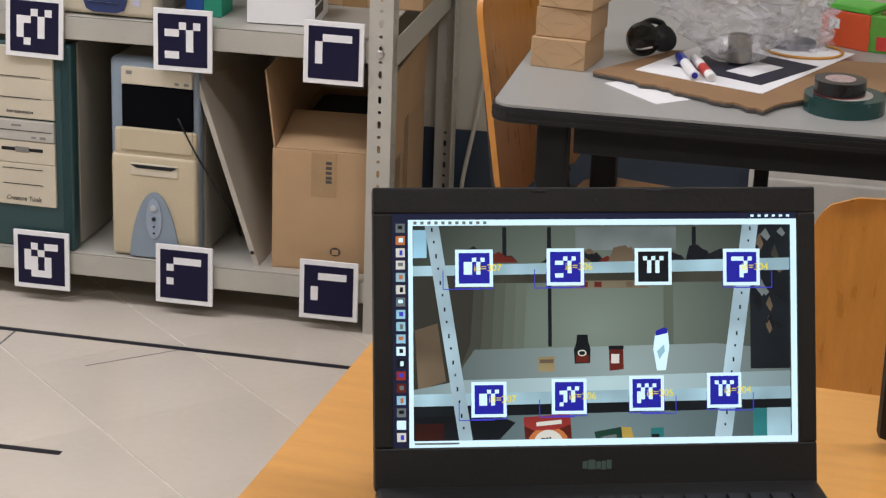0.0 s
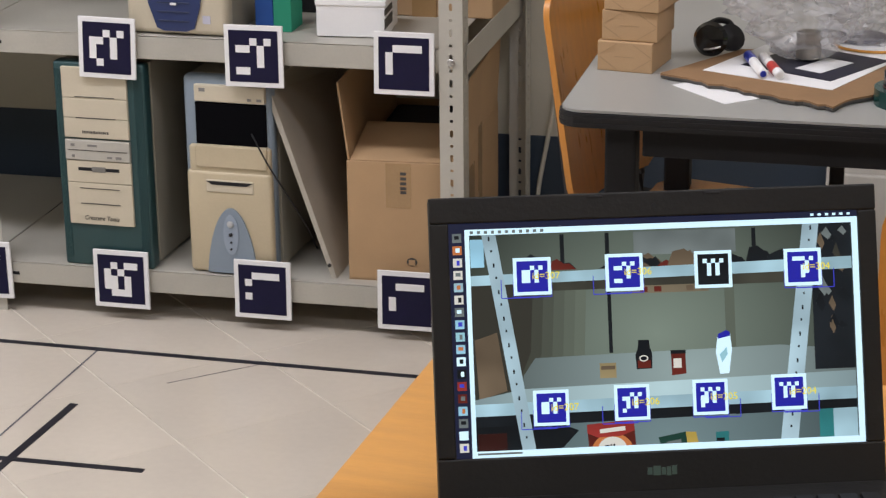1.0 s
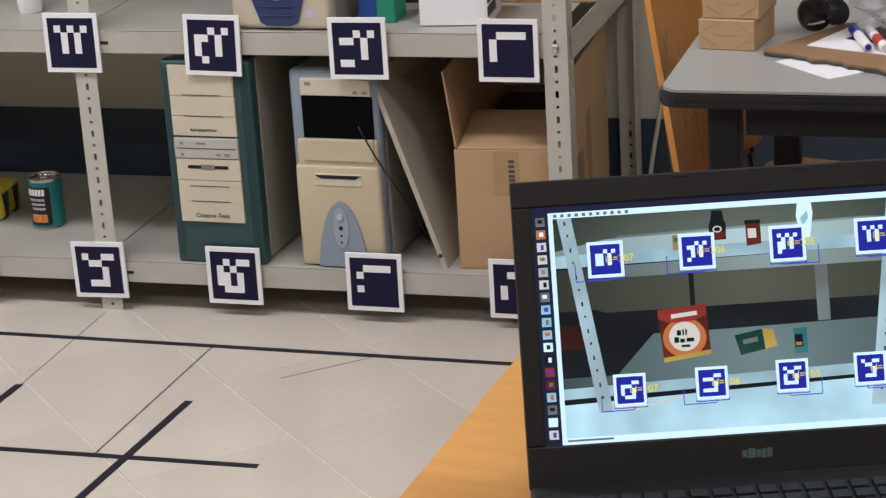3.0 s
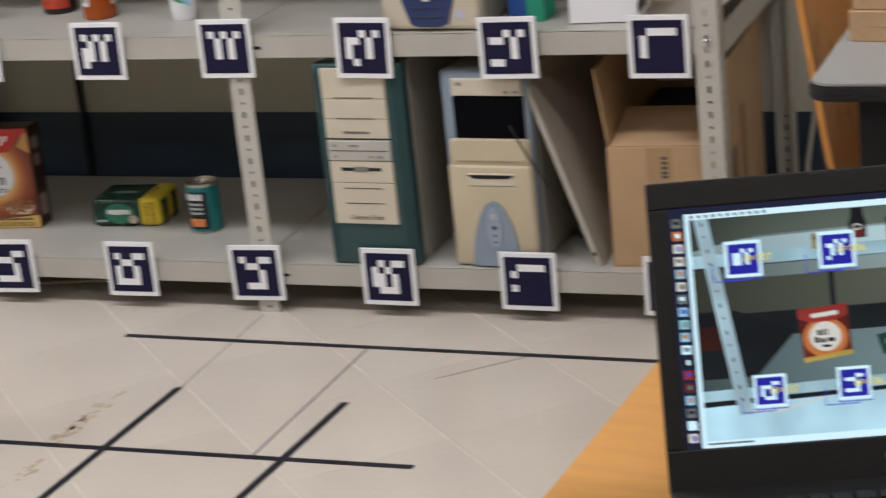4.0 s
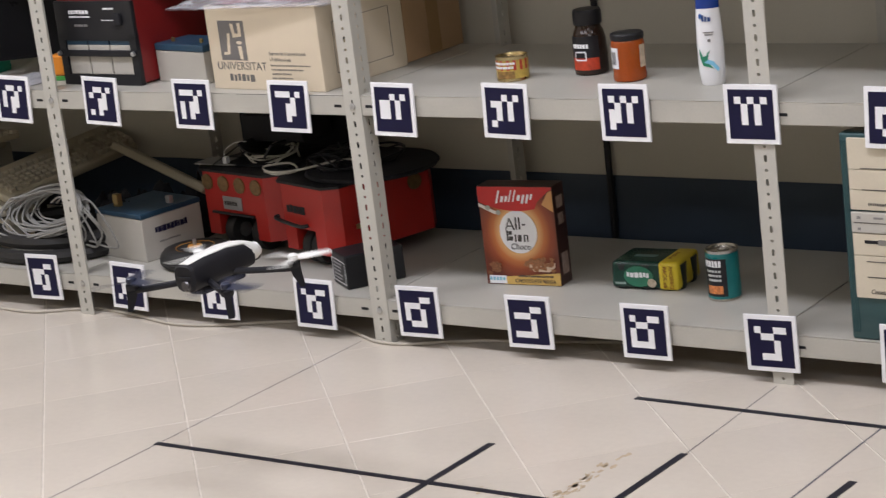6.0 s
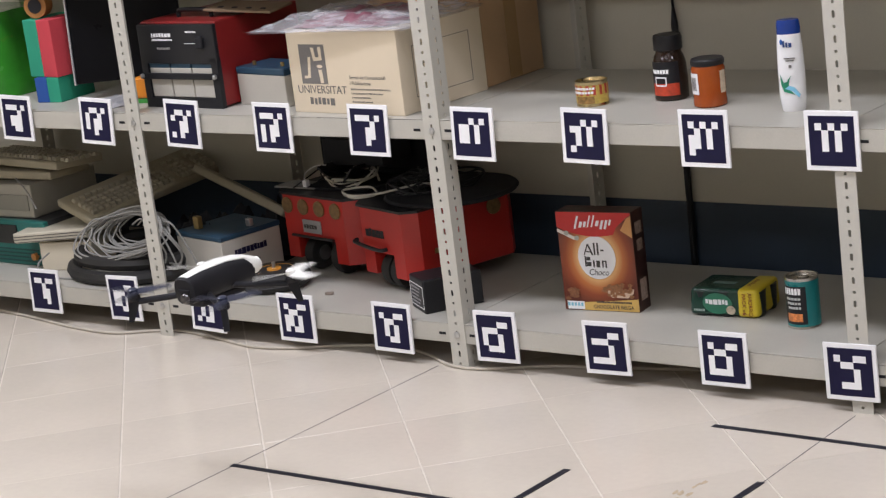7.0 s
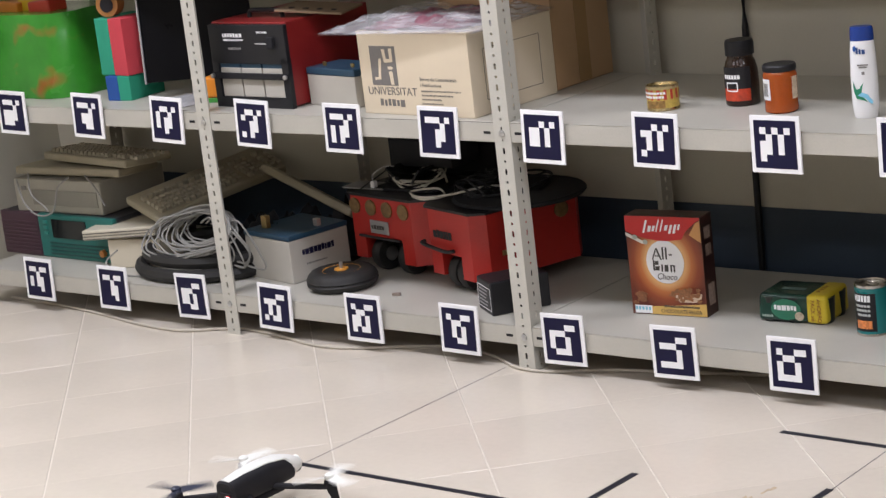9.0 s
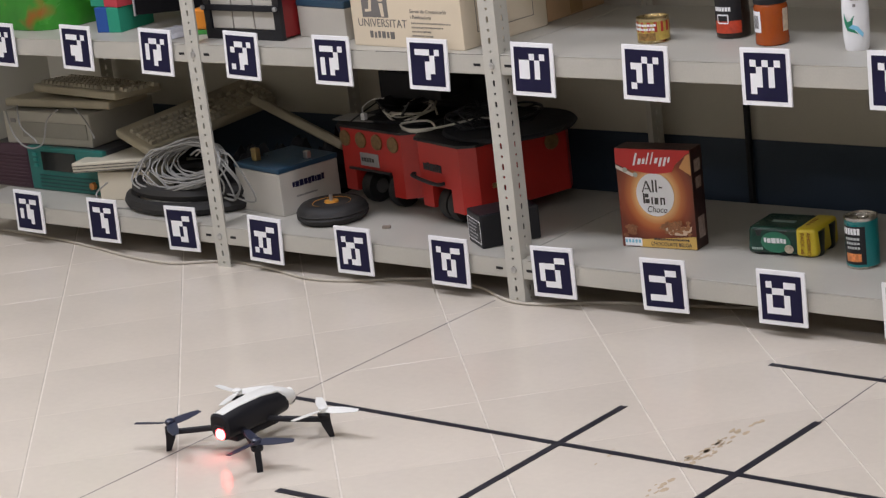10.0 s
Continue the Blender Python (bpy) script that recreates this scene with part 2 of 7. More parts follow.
def shelving():
    t = thing("shelving_unit", 0, 0, 0, 0, "long light grey slotted steel shelving along the wall", "shelving")
    right = part("post", angle_post(True), STEEL, t)
    left = part("post", angle_post(False), STEEL, t)
    left.location = (0.004, -0.003, 0)
    right.location = (0.967, -0.003, 0)
    for x, me in ((1.994, left), (-1.0, left), (2.961, right)):
        o = part("post", me.data, STEEL, t)
        o.location = (x, -0.003, 0)
    for x in (-1.0, 0.004, 1.0, 2.012, 2.98):
        o = part("post", left.data, STEEL, t)
        o.matrix_basis = pose(x + 0.046, DEPTH + 0.01, 0, 0, 0, 180)
    bays = ((-0.999, 0.012), (0.015, 0.985), (0.988, 2.0), (2.003, 2.975))
    for top in (L_TOP, U_TOP, T_TOP):
        for a, b in bays:
            w = b - a
            x = (a + b) / 2
            sp = part("shelf_panel", boxm(w, DEPTH, 0.0018, (x, DEPTH / 2, top - 0.0009), 0.0006, 1), STEEL_SHELF, t)
            part("front_lip", boxm(w, 0.0022, 0.0440, (x, 0.0009, top - 0.0250), 0.0008, 2), STEEL_SHELF, sp)
            part("rear_lip", boxm(w, 0.0018, 0.0440, (x, DEPTH - 0.001, top - 0.0250), 0.0006, 1), STEEL_SHELF, sp)
            part("lower_fold", boxm(w, 0.014, 0.0015, (x, 0.010, top - 0.0476)), STEEL_SHELF, sp)
            part("stiffener", boxm(0.06, DEPTH - 0.04, 0.02, (x, DEPTH / 2, top - 0.0122)), STEEL_SHELF, sp)
        for xs in (-0.018, 0.072, 0.945, 1.034, 1.972, 2.062, 2.938):
            part("slot", boxm(0.020, 0.0012, 0.0065, (xs, -0.0005, top - 0.026), 0.0005), BLACK_MATT, t)
    for x in (0.027, 0.99, 2.017, 2.984, -0.977):
        for z in (L_TOP - 0.026, U_TOP - 0.026):
            part("bolt", lathem([(0.0075, 0), (0.0075, 0.003), (0.005, 0.0045), (0.0, 0.005)], seg=12, m=pose(x, -0.0032, z, 90)), ZINC, t, smooth=True)
    # end braces at the open end
    for top in (L_TOP, U_TOP, T_TOP):
        part("end_brace", boxm(0.002, DEPTH - 0.02, 0.056, (3.010, DEPTH / 2 + 0.01, top - 0.026), 0.0005), STEEL, t)


shelving()

# ---- marker cards ----
CODES = {
    "Ta": "01111 10000 10000 10000 00000", "Tb": "00101 11010 00010 00010 11000", "Tc": "00101 11010 10010 10010 01000",
    "Td": "10101 01010 01010 01010 00000", "Te": "10101 01010 11010 11010 10000", "Tf": "00101 11010 01010 01010 10000",
    "Tg": "00101 11010 11010 11010 00000", "Th": "11101 00010 00110 00110 00100", "Ti": "11101 00010 10110 10110 10100",
    "Tj": "01101 10010 00110 00110 10100", "Tk": "01101 10010 10110 10110 00100", "Tl": "11101 00010 01110 01110 00110",
    "Tm": "11101 00010 11110 11110 11100",
    "Ba": "01111 00000 10000 10000 00000", "Bb": "01111 10000 00000 10000 00000", "Bc": "01011 10100 11010 11010 01110",
    "Bd": "10011 01100 00010 00010 01110", "Be": "10011 01100 10010 10010 11110", "Bf": "00011 11100 00010 00010 11110",
    "Bg": "00011 11100 10010 10010 01110", "Bh": "10011 01100 01010 01010 00110", "Bi": "10011 01100 11010 11010 10110",
    "Bj": "00011 11100 01010 01010 10110", "Bk": "00011 11100 11010 11010 00110", "Bl": "11011 00100 00110 00110 00010",
    "Bm": "11011 00100 10110 10110 00010",
}
PLACES = {  # along the shelf, height of the middle, turn in its plane
    "Ta": (2.8943, 0.5630, -0.1), "Tb": (2.5970, 0.5640, -0.5), "Tc": (2.2973, 0.5673, 1.0), "Td": (1.9973, 0.5695, 0.1), "Te": (1.7052, 0.5674, 0.1),
    "Tf": (1.4093, 0.5660, 1.4), "Tg": (1.1088, 0.5641, 0.9), "Th": (0.8071, 0.5664, 1.2), "Ti": (0.5082, 0.5670, 1.2), "Tj": (0.2055, 0.5705, 2.2),
    "Tk": (-0.1040, 0.5715, 2.4), "Tl": (-0.4105, 0.5750, 2.3), "Tm": (-0.7220, 0.5765, 1.5), "Ba": (2.8922, 0.0850, -0.1), "Bb": (2.5965, 0.0870, -0.0),
    "Bc": (2.2976, 0.0884, -0.1), "Bd": (1.9996, 0.0890, -0.8), "Be": (1.7039, 0.0899, -0.6), "Bf": (1.4078, 0.0885, -1.2), "Bg": (1.1070, 0.0896, -0.8),
    "Bh": (0.8011, 0.0870, 0.7), "Bi": (0.4975, 0.0872, -0.1), "Bj": (0.1961, 0.0896, 2.0), "Bk": (-0.1079, 0.0948, -1.4), "Bl": (-0.4160, 0.0935, -0.0),
    "Bm": (-0.7260, 0.0953, 0.8),
}


def cells(code, size, y0, y1):
    bm = bmesh.new()
    c = size / 7
    for r, row in enumerate(code.split()):
        for k, bit in enumerate(row):
            if bit == "1":
                box(bm, c * 1.002, y1 - y0, c * 1.002, ((k - 2) * c, (y0 + y1) / 2, (2 - r) * c))
    return bm


def marker_cards():
    rnd = random.Random(4)
    frame_me = back_me = None
    for key, (x, z, turn) in PLACES.items():
        t = thing("marker_card", x, -0.0075, z, 0, "white card with a black square code, fixed on a shelf edge", "marker card", "marker cards on the shelf edges")
        t.matrix_basis = pose(x, -0.0075, z, rnd.uniform(-2.5, -0.5), turn, rnd.uniform(-1.0, 1.0))
        card = part("card", frame_me or boxm(0.118, 0.005, 0.121, (0, 0, 0), 0.0008, 1), WHITE_CARD, t)
        ink = part("black_square", back_me or boxm(0.099, 0.0008, 0.101, (0, -0.0027, 0)), BLACK_INK, t, "printed black square")
        frame_me, back_me = card.data, ink.data
        part("code_pattern", cells(CODES[key], 0.100, -0.0037, -0.0028), WHITE_CARD, t, "white printed cells")


marker_cards()

# ---- floor ----
TILE_MAT = surf("beige_floor_tile", (0.605, 0.545, 0.46), 0.19, var=0.06, scale=3.0, bump=0.02, grain=60)
TN = TILE_MAT.node_tree
info, mixr = TN.nodes.new("ShaderNodeObjectInfo"), TN.nodes.new("ShaderNodeMapRange")
mixr.inputs[3].default_value, mixr.inputs[4].default_value = 0.982, 1.018
TN.links.new(info.outputs["Random"], mixr.inputs[0])
sc2 = TN.nodes.new("ShaderNodeVectorMath")
sc2.operation = "SCALE"
TB = TN.nodes["Principled BSDF"]
TN.links.new(TB.inputs["Base Color"].links[0].from_socket, sc2.inputs[0])
TN.links.new(mixr.outputs[0], sc2.inputs["Scale"])
TN.links.new(sc2.outputs[0], TB.inputs["Base Color"])


def floor():
    f = part("floor", boxm(X1 - X0 + 0.4, Y1 - Y0 + 0.4, 0.1, ((X0 + X1) / 2, (Y0 + Y1) / 2, -0.0515)), GROUT)
    tagged(f, "beige ceramic floor tiles laid diagonally with pale joints", "floor", kind="structure")
    size, u0, v0 = 0.3088, 0.2157, -0.707
    tile = bmesh.new()
    box(tile, size - 0.0043, size - 0.0004, 0.006, (0, 0, -0.003), 0.0005, 1)
    tile_me = None
    rest = bmesh.new()
    r2 = math.sqrt(0.5)
    for i in range(-22, 30):
        for j in range(-28, 20):
            u, v = u0 + (i + 0.5) * size, v0 + (j + 0.5) * size
            x, y = (u - v) * r2, (u + v) * r2
            if not (X0 - 0.1 < x < X1 + 0.1 and Y0 - 0.1 < y < Y1 + 0.1):
                continue
            if -1.15 < x < 3.45 and -2.1 < y < 0.2:
                o = part("tile", tile_me or tile, TILE_MAT, f)
                tile_me = o.data
                o.matrix_basis = pose(x, y, 0, 0, 0, 45)
            else:
                box(rest, size - 0.0036, size - 0.0003, 0.006, (0, 0, -0.003), m=pose(x, y, 0, 0, 0, 45))
    tagged(part("tile_field", rest, TILE_MAT, f), kind="stuff")


def strip(name, x0, y0, x1, y1, w, h, material, label, category):
    d = Vector((x1 - x0, y1 - y0, 0))
    ob = part(name, boxm(d.length, w, h, (0, 0, h / 2 + 0.0003)), material)
    ob.matrix_basis = pose((x0 + x1) / 2, (y0 + y1) / 2, 0, 0, 0, math.degrees(math.atan2(d.y, d.x)))
    return tagged(ob, label, category, "lines on the floor")


def floor_lines():
    lab = "strip of black adhesive tape stuck on the floor tiles"
    strip("floor_tape", 1.757, -0.162, 3.42, -0.192, 0.016, 0.0006, TAPE, lab, "tape")
    strip("floor_tape", 0.896, -0.694, 2.597, -0.690, 0.016, 0.0006, TAPE, lab, "tape")
    for x0, y0, x1, y1 in ((1.607, -0.477, 1.585, -1.25), (2.006, -0.411, 1.972, -1.25), (2.367, -0.440, 2.315, -1.25)):
        ob = strip("floor_tape", x0, y0, x1, y1, 0.016, 0.0012, TAPE, lab, "tape")
    strip("floor_tape", 1.235, -1.095, 2.6, -1.065, 0.016, 0.0018, TAPE, lab, "tape")
    pen = surf("pencil_line", (0.10, 0.095, 0.11), 0.7)
    for x0, y0, x1, y1 in ((0.92, 0.0, 0.888, -1.3), (2.008, -0.02, 2.009, -0.42), (2.308, -0.17, 2.289, -0.70), (2.50, -0.31, 2.66, -0.17)):
        strip("pencil_line", x0, y0, x1, y1, 0.0042 if 2.28 < x1 < 2.3 else 0.0022, 0.0002, pen, "thin dark line drawn on the floor tiles", "floor line")
    # brown scuffs
    mud = surf("brown_scuff", (0.41, 0.32, 0.21), 0.8, var=0.2, scale=60)
    rnd = random.Random(7)
    for cx, cy, n in ((1.90, -0.49, 7), (1.885, -0.58, 22), (1.88, -0.65, 12), (1.90, -0.80, 9), (1.72, -0.70, 3)):
        bm = bmesh.new()
        for _ in range(n):
            x, y = cx + rnd.gauss(0, 0.012), cy + rnd.gauss(0, 0.032)
            k = rnd.uniform(0.002, 0.007)
            pts = [(x + k * rnd.uniform(0.5, 1.3) * math.cos(a), y + 2.0 * k * rnd.uniform(0.5, 1.3) * math.sin(a), 0.0005) for a in (0, 1, 2, 3, 4, 5)]
            lo = [bm.verts.new((p[0], p[1], 0.0002)) for p in pts]
            hi = [bm.verts.new(p) for p in pts]
            bm.faces.new(hi)
            for q in range(6):
                bm.faces.new((lo[q], lo[(q + 1) % 6], hi[(q + 1) % 6], hi[q]))
        tagged(part("scuff_mark", bm, mud), "brown dried dirt scuffed on the floor tiles", "dirt", kind="stuff")


floor_lines()

# ---- things on the shelves: the bay with the computers ----
TEAL_CASE = surf("dark_teal_plastic", (0.022, 0.066, 0.070), 0.45, var=0.1)
SIDE_GREY = surf("grey_beige_sheet_steel", (0.34, 0.32, 0.26), 0.5, var=0.05)
BLUE_GREY = surf("blue_grey_plastic", (0.225, 0.28, 0.335), 0.4, var=0.06)
NAVY_PLASTIC = surf("navy_plastic", (0.018, 0.035, 0.12), 0.35, var=0.1)
DARK_PRINT = surf("dark_print", (0.06, 0.055, 0.05), 0.6)
GREY_PRINT = surf("grey_print", (0.22, 0.21, 0.20), 0.6)


def bars(rows, y, depth=0.0006):
    """Plain bars that stand for writing: rows of (x, z, width, height)."""
    bm = bmesh.new()
    for x, z, w, h in rows:
        box(bm, w, depth, h, (x, y, z))
    return bm


def word_bars(x0, z, w, h, seed, y, gap=0.25):
    """One line of unreadable writing as short bars."""
    rnd = random.Random(seed)
    rows, x = [], x0
    while x < x0 + w - h * 0.5:
        k = min(h * rnd.uniform(0.35, 0.8), x0 + w - x)
        rows.append((x + k / 2, z + rnd.uniform(-0.06, 0.06) * h, k, h * rnd.uniform(0.75, 1.0)))
        x += k + h * gap
    return rows


def teal_tower():
    w, d, h = 0.192, 0.43, 0.424
    t = thing("computer_tower", 2.269, 0.004, L_TOP, -1.5, "old computer tower with a teal and cream front panel", "computer")
    part("case", boxm(w - 0.006, d - 0.03, h - 0.008, (0, 0.03 + d / 2, h / 2), 0.002), SIDE_GREY, t, "plain grey beige steel side")
    part("front_bezel", boxm(w, 0.034, h, (0, 0.017, h / 2), 0.006, 3), TEAL_CASE, t, "dark teal ribbed surround", smooth=True)
    bm = bmesh.new()
    for i in range(26):
        box(bm, 0.0012, 0.002, h - 0.03, (-w / 2 + 0.005 + i * 0.0011 if i < 13 else w / 2 - 0.022 + (i - 13) * 0.0014, -0.0002, h / 2), 0.0004, 1)
    part("ribs", bm, TEAL_CASE, t)
    px, pw = -0.008, 0.138
    for z0, z1 in ((0.3525, 0.415), (0.3115, 0.352), (0.2705, 0.311)):
        part("bay_cover", boxm(pw, 0.008, z1 - z0, (px, -0.002, (z0 + z1) / 2), 0.0015), BEIGE, t, "cream blank drive cover")
    for z in (0.355, 0.312):
        part("groove", boxm(0.085, 0.001, 0.0016, (px, -0.0064, z)), DARK_PRINT, t)
    drive = part("disc_drive", boxm(pw, 0.010, 0.042, (px, -0.003, 0.2455), 0.002), surf("grey_drive_plastic", (0.46, 0.44, 0.39), 0.4), t, "grey disc drive with a tray")
    part("tray_gap", boxm(pw - 0.012, 0.001, 0.0014, (px, -0.0085, 0.2455)), DARK_PRINT, drive)
    for x, z, bw, bh in ((0.045, 0.233, 0.012, 0.005), (0.026, 0.233, 0.010, 0.004), (-0.052, 0.233, 0.006, 0.005), (-0.052, 0.256, 0.008, 0.005), (-0.01, 0.256, 0.02, 0.004)):
        part("drive_button", boxm(bw, 0.001, bh, (px + x, -0.0086, z)), GREY_PRINT, drive)
    floppy = part("floppy_drive", boxm(pw, 0.008, 0.045, (px, -0.002, 0.2005), 0.0015), BEIGE, t, "cream floppy drive")
    part("floppy_slot", boxm(0.088, 0.002, 0.007, (px, -0.0058, 0.206), 0.0008), BLACK_MATT, floppy)
    part("floppy_lever", boxm(0.03, 0.003, 0.011, (px, -0.006, 0.206), 0.001), surf("lever_grey", (0.2, 0.19, 0.17), 0.5), floppy)
    part("lower_cover", boxm(pw, 0.008, 0.087, (px, -0.002, 0.1335), 0.0015), BEIGE, t, "cream blank cover")
    for z in (0.166, 0.134):
        part("groove", boxm(0.085, 0.001, 0.0016, (px, -0.0064, z)), DARK_PRINT, t)
    part("badge_print", bars(word_bars(px - 0.03, 0.283, 0.06, 0.006, 1, -0.0064), -0.0064), DARK_PRINT, t)
    part("badge_print", lettering("Creature Tools", 0.014, pose(px, -0.0066, 0.104), 0.0003, squash=0.85, shear=0.3), DARK_PRINT, t)


def blue_arch_tower():
    w, d, h = 0.184, 0.40, 0.404
    t = thing("computer_tower", 2.528, 0.022, L_TOP, -2, "old yellowed computer tower with an empty drive bay and blue arch", "computer")
    part("case", boxm(w - 0.004, d - 0.03, h - 0.01, (0, 0.03 + d / 2, h / 2), 0.002), SIDE_GREY, t)
    part("front_frame", boxm(w, 0.032, h, (0, 0.016, h / 2), 0.010, 3), BLUE_GREY, t, "blue grey rounded front frame", smooth=True)
    part("front_lower", boxm(w - 0.006, 0.02, 0.212, (0.002, -0.004, 0.108), 0.008, 3), BEIGE_DARK, t, "yellowed cream lower front", smooth=True)
    part("front_shoulder", boxm(w - 0.014, 0.016, 0.07, (0.004, -0.003, 0.230), 0.006, 3), BEIGE_DARK, t, smooth=True)
    # no real opening: a near-black slab paints the shade inside the empty bay
    part("drive_hole", boxm(0.146, 0.010, 0.084, (0.008, -0.002, 0.309), 0.001), surf("drive_bay_shade", (0.003, 0.003, 0.004), 0.9, Specular_IOR_Level=0.05), t, "black slab in place of the shade in an open drive bay")
    part("bay_cover", boxm(0.146, 0.012, 0.034, (0.008, -0.004, 0.371), 0.002), BEIGE, t)
    part("bay_cover", boxm(0.150, 0.018, 0.046, (0.008, -0.006, 0.244), 0.003), BEIGE_DARK, t)
    for x, z, bw, bh in ((-0.048, 0.378, 0.012, 0.007), (0.05, 0.362, 0.008, 0.005), (0.07, 0.362, 0.01, 0.005)):
        part("cover_button", boxm(bw, 0.001, bh, (x, -0.0105, z)), GREY_PRINT, t)
    f = part("floppy_drive", boxm(0.10, 0.006, 0.026, (0.004, -0.013, 0.184), 0.002), BEIGE, t, "cream floppy drive cover")
    part("floppy_slot", prismm([(-0.045, 0.194), (0.053, 0.194), (0.04, 0.187), (-0.032, 0.187)], 0.002, pose(0, -0.0172, 0)), BLACK_MATT, f)
    arch = [(-0.048, 0.004), (0.056, 0.004)] + [(0.004 + 0.052 * math.cos(a) ** 1.0 * (1 - 0.15 * math.sin(a)), 0.004 + 0.136 * math.sin(a)) for a in [math.pi * i / 24 for i in range(1, 24)]]
    a = part("arch", prismm(arch, 0.010, pose(0, -0.0185, 0)), BLUE_GREY, t, "blue grey arched button panel")
    part("button_panel", prismm(ellipse(0.004, 0.086, 0.016, 0.042), 0.003, pose(0, -0.0205, 0)), surf("pale_blue_grey", (0.30, 0.36, 0.44), 0.35), a)
    button_m = surf("pale_grey_button", (0.46, 0.48, 0.49), 0.35)
    for z, r in ((0.108, 0.0068), (0.086, 0.0040), (0.070, 0.002), (0.056, 0.002)):
        part("button", lathem([(r, 0), (r, 0.0025), (r * 0.7, 0.0035)], seg=14, m=pose(0.004, -0.0205, z, 90)), button_m if r > 0.004 else BLACK, a)
    tagged(part("thin_cable", tubem([(2.582, 0.004, 0.405), (2.592, -0.004, 0.392), (2.617, -0.006, 0.346), (2.648, 0.004, 0.288), (2.668, 0.07, 0.20), (2.66, 0.16, 0.125), (2.65, 0.2, 0.111)], 0.0018), BLACK), "thin black cable hanging from an open drive bay", "cable")


def leaning_panel():
    t = thing("computer_side_panel", 2.742, 0.025, L_TOP, 0, "flat grey beige steel side panel leaning against a computer", "side panel")
    lean = pose(0, 0, 0.001, 0, -18.3, 0)
    part("sheet", boxm(0.011, 0.40, 0.440, (-0.006, 0.20, 0.220), 0.001, m=lean), surf("beige_steel_panel", (0.42, 0.39, 0.33), 0.5), t)
    for z in (0.03, 0.418):
        part("screw", lathem([(0.004, 0), (0.004, 0.002), (0.002, 0.003)], seg=10, m=lean @ pose(-0.006, -0.0005, z, 90)), BLACK_MATT, t)


def open_carton():
    t = thing("cardboard_box", 2.878, 0.035, L_TOP, 3, "open brown cardboard box with its flaps standing up", "box")
    w, d, h, th = 0.225, 0.49, 0.245, 0.004
    for nm, sx, sy, at in (("front_side", w, th, (0, th / 2, h / 2)), ("back_side", w, th, (0, d - th / 2, h / 2)), ("left_side", th, d - 2 * th, (-w / 2 + th / 2, d / 2, h / 2)), ("right_side", th, d - 2 * th, (w / 2 - th / 2, d / 2, h / 2))):
        part(nm, boxm(sx, sy, h, at, 0.001, 1), CARDBOARD, t)
    part("bottom", boxm(w, d, th, (0, d / 2, th / 2)), CARDBOARD, t)
    part("flap", boxm(th, d - 0.02, 0.155, (0, 0, 0.0775), 0.001, 1, m=pose(-w / 2 + 0.002, d / 2, h, 0, -7, 0)), CARDBOARD, t)
    part("flap", boxm(th, d - 0.02, 0.15, (0, 0, 0.075), 0.001, 1, m=pose(w / 2 - 0.002, d / 2, h, 0, 3, 0)), CARDBOARD, t)
    part("flap", boxm(w - 0.012, th, 0.17, (0, 0, -0.085), 0.001, 1, m=pose(0, 0.006, h, 101, 0, 0)), CARDBOARD, t, "front flap folded inwards")
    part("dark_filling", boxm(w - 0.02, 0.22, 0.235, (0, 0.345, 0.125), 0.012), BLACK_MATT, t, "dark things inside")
    tape_m = surf("shiny_brown_tape", (0.38, 0.245, 0.125), 0.25, var=0.12)
    part("parcel_tape", boxm(0.05, 0.0006, 0.09, (-0.01, -0.0004, h - 0.047)), tape_m, t, "glossy brown parcel tape")
    part("side_tape", boxm(0.0006, 0.10, 0.10, (w / 2 + 0.0004, 0.12, h - 0.09)), tape_m, t)
    part("side_tape", boxm(0.0006, 0.05, 0.20, (w / 2 + 0.0006, 0.24, h - 0.05)), tape_m, t)
    part("print_mark", bars([(0, k, 0.012, 0.006) for k in (h - 0.022, h - 0.032, h - 0.042, h - 0.052, h - 0.060)], -0.001), DARK_PRINT, t)
    ring = prismm(ellipse(0.015, 0.042, 0.011, 0.009, 16), 0.0006, pose(0, -0.0007, 0))
    part("print_mark", ring, DARK_PRINT, t)
    part("print_mark", boxm(0.0006 + 0.012, 0.0006, 0.011, (0.015, -0.0012, 0.041)), CARDBOARD, t)
    part("scrap", boxm(0.05, 0.06, 0.01, (-0.165, 0.14, 0.005), 0.002), CARDBOARD, t)


